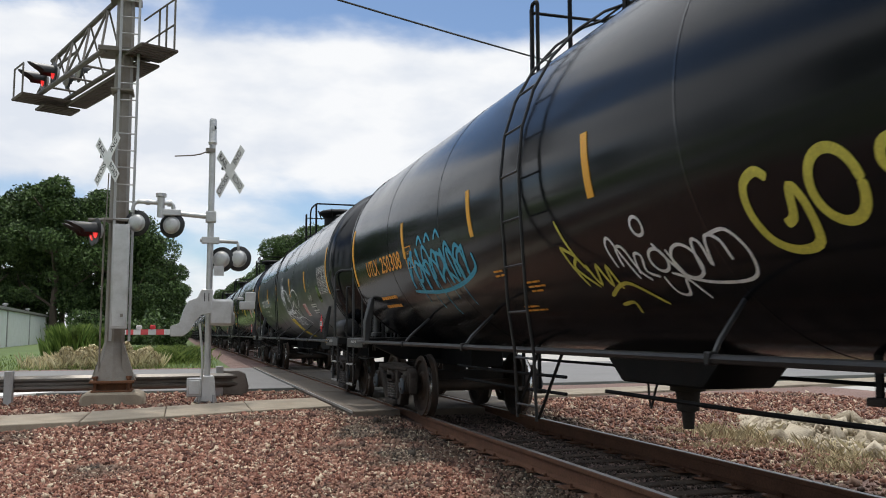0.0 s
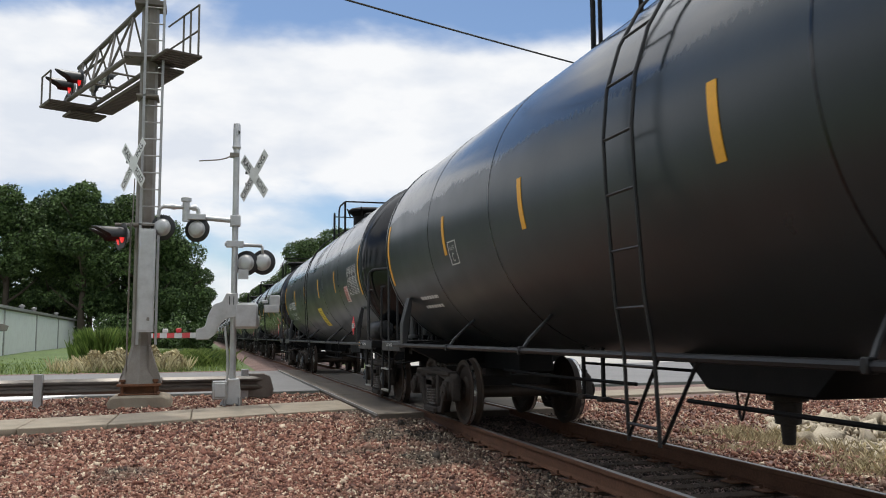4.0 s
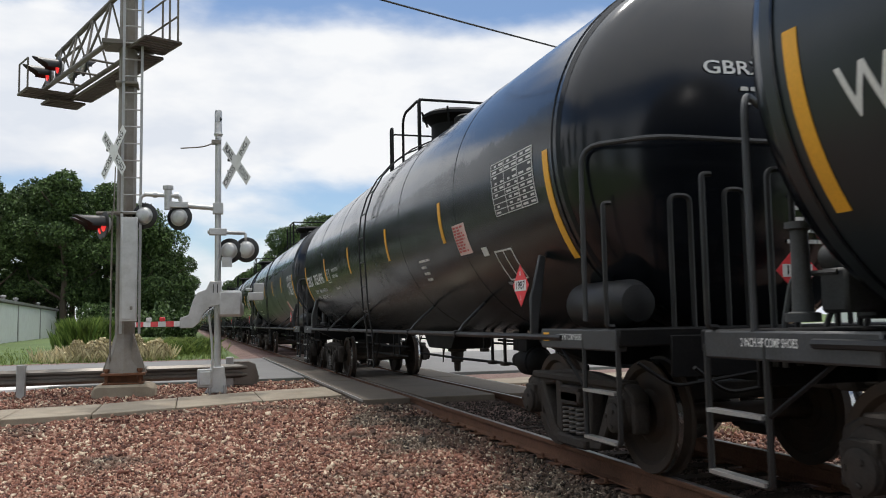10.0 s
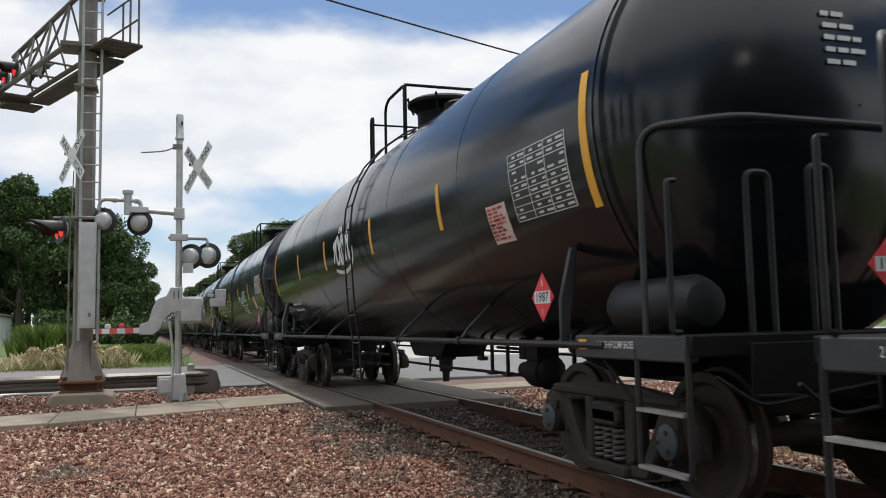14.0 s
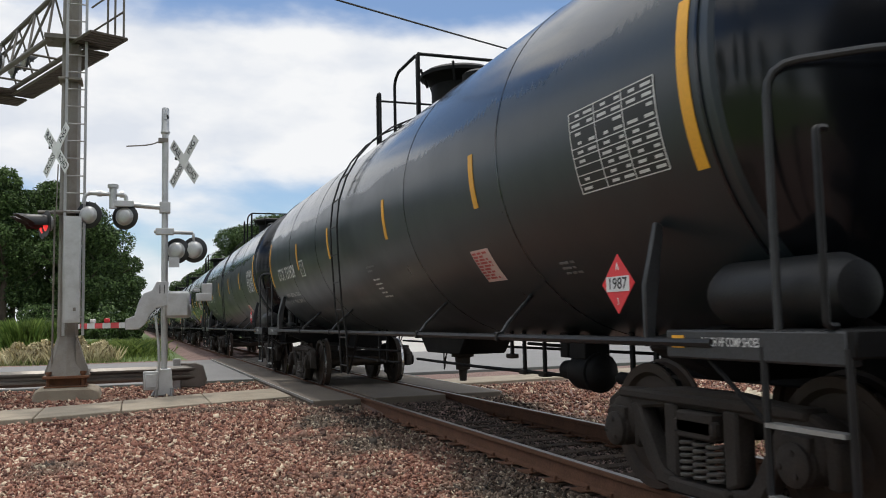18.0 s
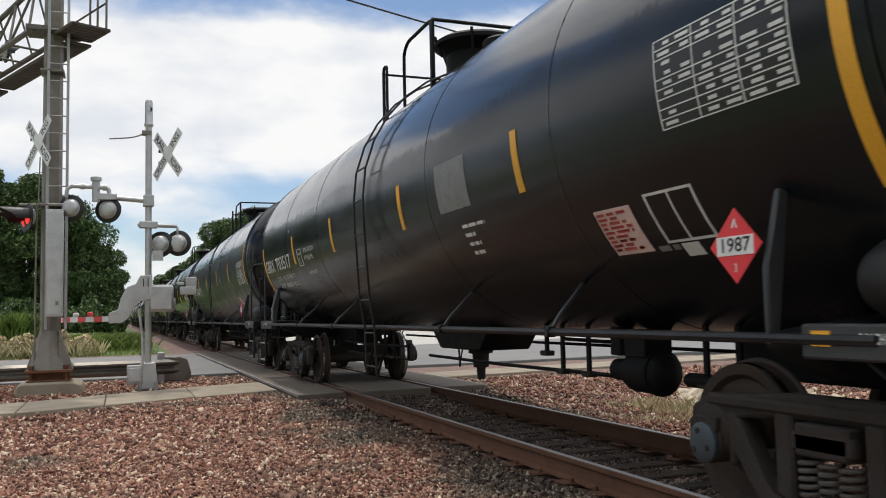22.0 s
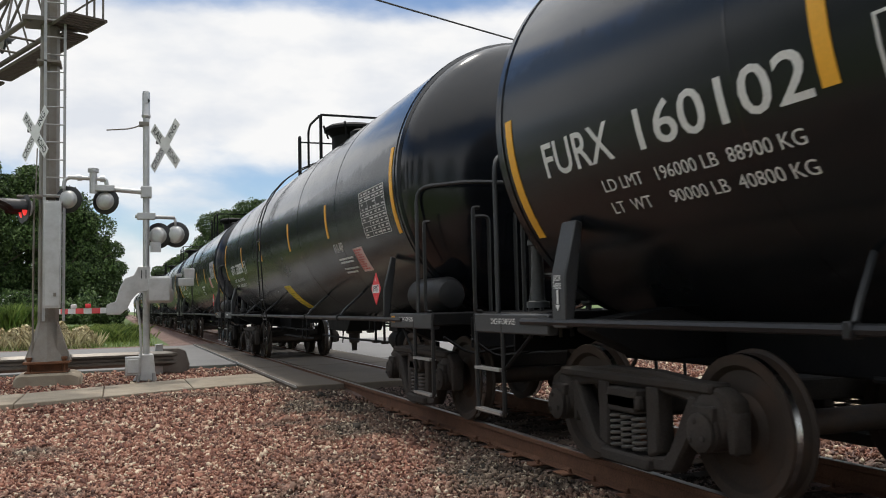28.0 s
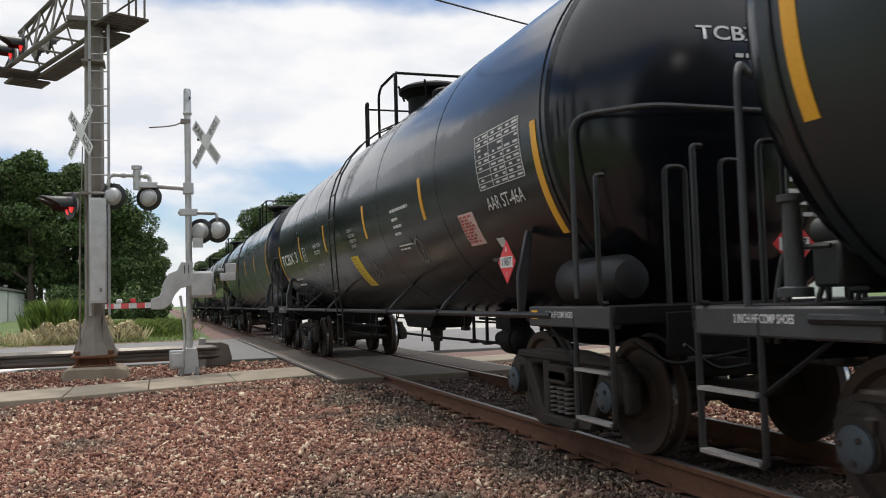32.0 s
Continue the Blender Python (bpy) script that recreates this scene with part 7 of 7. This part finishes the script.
def standard_print(n, car):
    """The lettering that all jacketed cars carry in the same places."""
    y0 = 3.69 if n in (8, 17, 23) else 2.90
    for i, (text, d, w) in enumerate((("THERMAL PROTECTION", -12.5, 0.80), ("SYSTEM EQUIPPED", -17.0, 0.64), ("0.5 IN CERAMIC FIBER", -26.0, 0.58))):
        shared("thermal%d/%.2f" % (i, y0), lambda: fit_text(text, y0, d, 0.072 if i < 2 else 0.055, w, "white", car), car)
    if n in (7, 13, 16, 21, 25):
        for i, text in enumerate(SAFETY):
            shared("safety%d" % i, lambda: fit_text(text, -0.33 - 0.03 * i, -11.0 - 3.1 * i, 0.055, (0.36, 0.44, 0.44, 0.36)[i], "white", car), car)
        shared("build_print", lambda: bars(-3.05, -8.5, 1, 1.0, "white", car, h=0.036, seed=101), car)
        shared("build_print_b", lambda: bars(-3.05, -12.5, 3, 0.45, "white", car, h=0.036, gap=0.095, seed=102), car)
        shared("build_print_c", lambda: bars(-3.0, -25.5, 2, 0.7, "white", car, h=0.02, gap=0.05, seed=103), car)
    elif n == 23:
        shared("build_print_d", lambda: bars(-2.68, -20.5, 1, 0.95, "white", car, h=0.05, seed=104), car)
        shared("build_print_e", lambda: bars(-2.68, -24.0, 3, 0.42, "white", car, h=0.045, gap=0.09, seed=105), car)
        bars(0.9, 14, 2, 0.4, "white", car, h=0.02, gap=0.05, seed=106)
    else:
        shared("build_print_f", lambda: bars(-3.08, -22, 1, 0.75, "white", car, h=0.03, seed=107), car)
        shared("build_print_g", lambda: bars(-3.08, -25, 3, 0.35, "white", car, h=0.035, gap=0.09, seed=108), car)
    shared("lot_print", lambda: bars(-5.75, -39, 1, 0.3, "spray_grey", car, h=0.04, seed=109), car)


def mark_car(n, car):
    back = PLATE_AT.get(n, 0.0)
    low = n not in JACKETED
    add_tape(n, car)
    mark, col = SPEC.get(n, ("", "white"))
    near = n in SPEC
    if mark:
        # call letters and number are spaced apart
        word, number = mark.split(" ")
        y_a, span = MARK_AT[n][0], MARK_AT[n][0] - MARK_AT[n][1]
        if len(number) > 2:
            fit_text(word, y_a, -18.4, 0.25, span * 0.36, col, car, 0.014)
            fit_text(number, y_a - span * 0.445, -18.4, 0.25, span * 0.555, col, car, 0.014)
        else:
            fit_text(mark, y_a, -18.4, 0.25, span, col, car, 0.014)
    if n in LOADS:
        drop = 6.5 if mark[:4] in ("CTCX", "CITX") else 0.0
        for i, t in enumerate(LOADS[n].split("/")):
            fit_text(("LD LMT   ", "LT  WT     ")[i] + t, MARK_AT[n][0] - 0.02 if low else min(MARK_AT[n][0] - 0.65, 6.6), -25.6 - drop - 5.6 * i, 0.085, 1.48 if drop else 1.74, col, car)
    elif near and n >= 0:
        shared("weights" + col, lambda: bars(6.36, -31.5, 2, 1.5, col, car, h=0.05, gap=0.15, seed=1), car)
    if near:
        def plate():
            g = Geo()
            for a in ((4.175, 4.19, -19.5, -9.5), (3.86, 3.875, -19.5, -9.5), (3.86, 4.19, -19.8, -19.3), (3.86, 4.19, -9.8, -9.3)):
                b = patch(*a, 0.004, 2)
                g.add(b.v, b.f)
            return part("plate_mark", g, col, car, smooth=0)
        if n not in (4, 19, 11):
            shared("plate" + col, plate, car).location.y = back
            shared("plate_word" + col, lambda: fit_text("PLATE", 4.125, -13.2, 0.05, 0.19, col, car), car).location.y = back
            shared("plate_c" + col, lambda: lettering("C", 4.085, -18.3, 0.11, col, car, width=0.9), car).location.y = back
        if not low:
            standard_print(n, car)
        shared("table%s" % low, lambda: make_table(car, low), car).location.y = -0.13 if n in (1, 24) else 0.0
        shared("pink%s" % (n if n in NOTICE else ""), lambda: notice(car, n), car)
        shared("placard", lambda: diamond((-1.53, -6.72, 1.47), 0.27, car, "1987", (-1, 0, 0)), car).location = (0, -0.08, 0.10) if not low else (0, -0.14 if n == 24 else 0.0, 0)
        shared("placard_end", lambda: diamond((0.05, -8.54, 1.60), 0.27, car, "1987", (0, -1, 0)), car)
        if n in (5, 16, 25):
            shared("standard", lambda: fit_text("AAR ST-46A", -6.33, -21.5, 0.13, 0.84, "white", car), car)
        if n in (1, 22, 24):
            shared("fra", lambda: fit_text("FRA AIP", -4.54, -23, 0.13, 0.50, "white", car, 0.01), car)
            shared("fra_print", lambda: bars(-4.58, -26.5, 2, 0.95, "white", car, h=0.026, gap=0.052, seed=61), car)
            shared("fra_print_b", lambda: bars(-4.60, -32, 2, 0.75, "white", car, h=0.026, gap=0.06, seed=62), car)
        if n in (1, 12, 17, 21):
            shared("jack", lambda: jack_mark(car), car)
        for y in (-7.74, 7.94):
            shared("sill_text%.2f" % y, lambda: flat_text("2 INCH HF COMP SHOES", 0.048, facing((-1.509, y, 1.115), (-1, 0, 0)), car, "white", "sill_lettering", length=0.46), car)
        shared("sill_tape", lambda: part("sill_reflector", Geo().box((-1.509, -7.30, 1.115), (0.006, 0.11, 0.07)), "yellow", car, "short faded yellow tape on the sill"), car)
        shared("end_print%s" % low, lambda: end_bars(car, low), car)
        if n in YELLOW_PANEL:
            y, w, d1, d0 = YELLOW_PANEL[n]
            p = part("notice_panel", patch(y - w / 2, y + w / 2, d0, d1, 0.005, 8), "panel_yellow", car, "yellow notice panel with dark print")
            rows = int((d1 - d0) / 1.7)
            q = bars(y + w / 2 - 0.04, d1 - 1.5, rows, w - 0.1, "print_brown", p, h=0.012, gap=0.047, seed=n)
            raise_print(q)
            if n in (16, 20):
                raise_print(part("drawing_box", patch(y - w / 2 + 0.05, y + 0.08, d0 + 4, d1 - 8, 0.005, 5), "sign", p, "white box with a drawing"))
        if mark:
            x0, z0, span = (-0.42, 3.45, 1.05) if low else (-0.57, 3.21, 1.25)
            if len(mark) < 8:
                span *= 0.56
            ob = flat_text(mark, 0.115, Matrix.Identity(4), car, "white", name="end_lettering", length=span)
            for v in ob.data.vertices:
                x, z = x0 + span / 2 + v.co.x, z0 + v.co.y
                v.co = (x, -head_out(x, z) - 0.008, z)
    paint_special(n, car)


def raise_print(ob):
    """Lifts print off the sheet it stands on."""
    for v in ob.data.vertices:
        a = math.atan2(v.co.z - Z_TANK, -v.co.x)
        v.co.x, v.co.z = -(R_TANK + 0.0075) * math.cos(a), Z_TANK + (R_TANK + 0.0075) * math.sin(a)


M["print_brown"] = mat("faded_brown_print", (0.22, 0.15, 0.03), 0.6, bump=0)
# where the red notice sticks: along the car, degrees of its upper edge
NOTICE = {1: (-3.55, -24.5), 2: (-5.82, -14), 3: (-5.15, -26), 5: (-5.66, -22), 7: (-4.84, -26), 8: (-5.05, -12), 6: (-4.85, -37), 9: (-4.99, -26), 12: (-5.48, -16), 14: (-4.12, -28), 15: (-4.86, -32), 17: (-5.48, -27.5),
          18: (-5.0, -32), 22: (-5.68, -23), 24: (-6.07, -15), 25: (-5.68, -20)}


def notice(car, n):
    y, d = NOTICE.get(n, (-5.88, -12.5))
    p = part("notice", patch(y - 0.21, y + 0.21, d - 12.5, d, 0.005, 4), "pink", car, "faded red and white notice sticker")
    q = bars(y + 0.19, d - 0.8, 9, 0.37, "faded_red", p, h=0.022, gap=0.034, seed=77)
    raise_print(q)
    if n in JACKETED:
        part("lot_label", patch(y - 0.66, y - 0.50, d - 15, d - 11.5, 0.004, 2), "white", p, "small worn white label")
    return p


def make_table(car, low):
    before = set(car.children)
    data_table(car, -7.3, -6.28, -20 if low else -14.3, 0 if low else 3.6, 5)
    shared("table_head%s" % low, lambda: bars(-6.28, 2.5 if low else 6.2, 1, 0.4, "spray_grey", car, h=0.035, seed=3), car)
    return [c for c in car.children if c not in before][0]


def jack_mark(car):
    p = part("jack_mark", Geo().box((-1.526, 6.98, 1.30), (0.004, 0.02, 0.10)).prism([(6.95, 1.245), (7.01, 1.245), (6.98, 1.20)], "x", -1.528, -1.524), "white", car)
    for i, t in enumerate(("JACK", "HERE")):
        flat_text(t, 0.042, facing((-1.527, 6.98, 1.43 - 0.055 * i), (-1, 0, 0)), p, "white", length=0.11)
    return p


def end_bars(car, low):
    """Lines of print on the leading tank end: two below the mark, a block further down."""
    rng = random.Random(91)
    g = Geo()
    rows = [(-0.24, 3.28 - 0.085 * i, 0.28) for i in range(5)] if low else [(-0.28, 3.04, 0.6), (-0.28, 2.93, 0.6)] + [(0.1 + rng.uniform(0, 0.08), 2.46 - 0.088 * i, 0.52) for i in range(8)]
    for x, z, w in rows:
        end = x + w * rng.uniform(0.7, 1.0)
        while x < end:
            w = rng.uniform(0.05, 0.12)
            g.box((x + w / 2, -head_out(x + w / 2, z) - 0.012, z), (w, 0.006, 0.032))
            x += w + 0.022
    return tagged(part("end_print", g, "white", car, smooth=0), kind="stuff")


for _n in sorted(BY_NUMBER):
    mark_car(_n, BY_NUMBER[_n])
    if _n in JACKETED:  # their leading hoop stands higher
        for _ob in BY_NUMBER[_n].children:
            if _ob.name.startswith("end_railing") and _ob.data.vertices[0].co.y < 0:
                _ob.location = (-0.04, 0.0, 0.09)

# ---- what moves ----


def motions():
    for ob, y0 in zip(CARS, PLACES):
        walk(ob, [(0.5 * k, pose(0, y0 - rolled(0.5 * k), 0)) for k in range(65)])
    # wheels: one turn for every circumference rolled; the cars share the four wheelset paths
    lead = [w for w in CAR.children if w.name.split(".")[0] == "wheelset"]
    for w in lead:
        y = w.location.y
        walk(w, [(k / FPS, pose(0, y, 0.46, math.degrees(rolled(k / FPS) / 0.457) % 360)) for k in range(32 * FPS + 1)])
    for ob in CARS[1:]:
        for w, a in zip([c for c in ob.children if c.name.split(".")[0] == "wheelset"], lead):
            w.rotation_mode = "QUATERNION"
            keys = w.animation_data_create()
            keys.action, keys.action_slot = a.animation_data.action, a.animation_data.action_slot


motions()
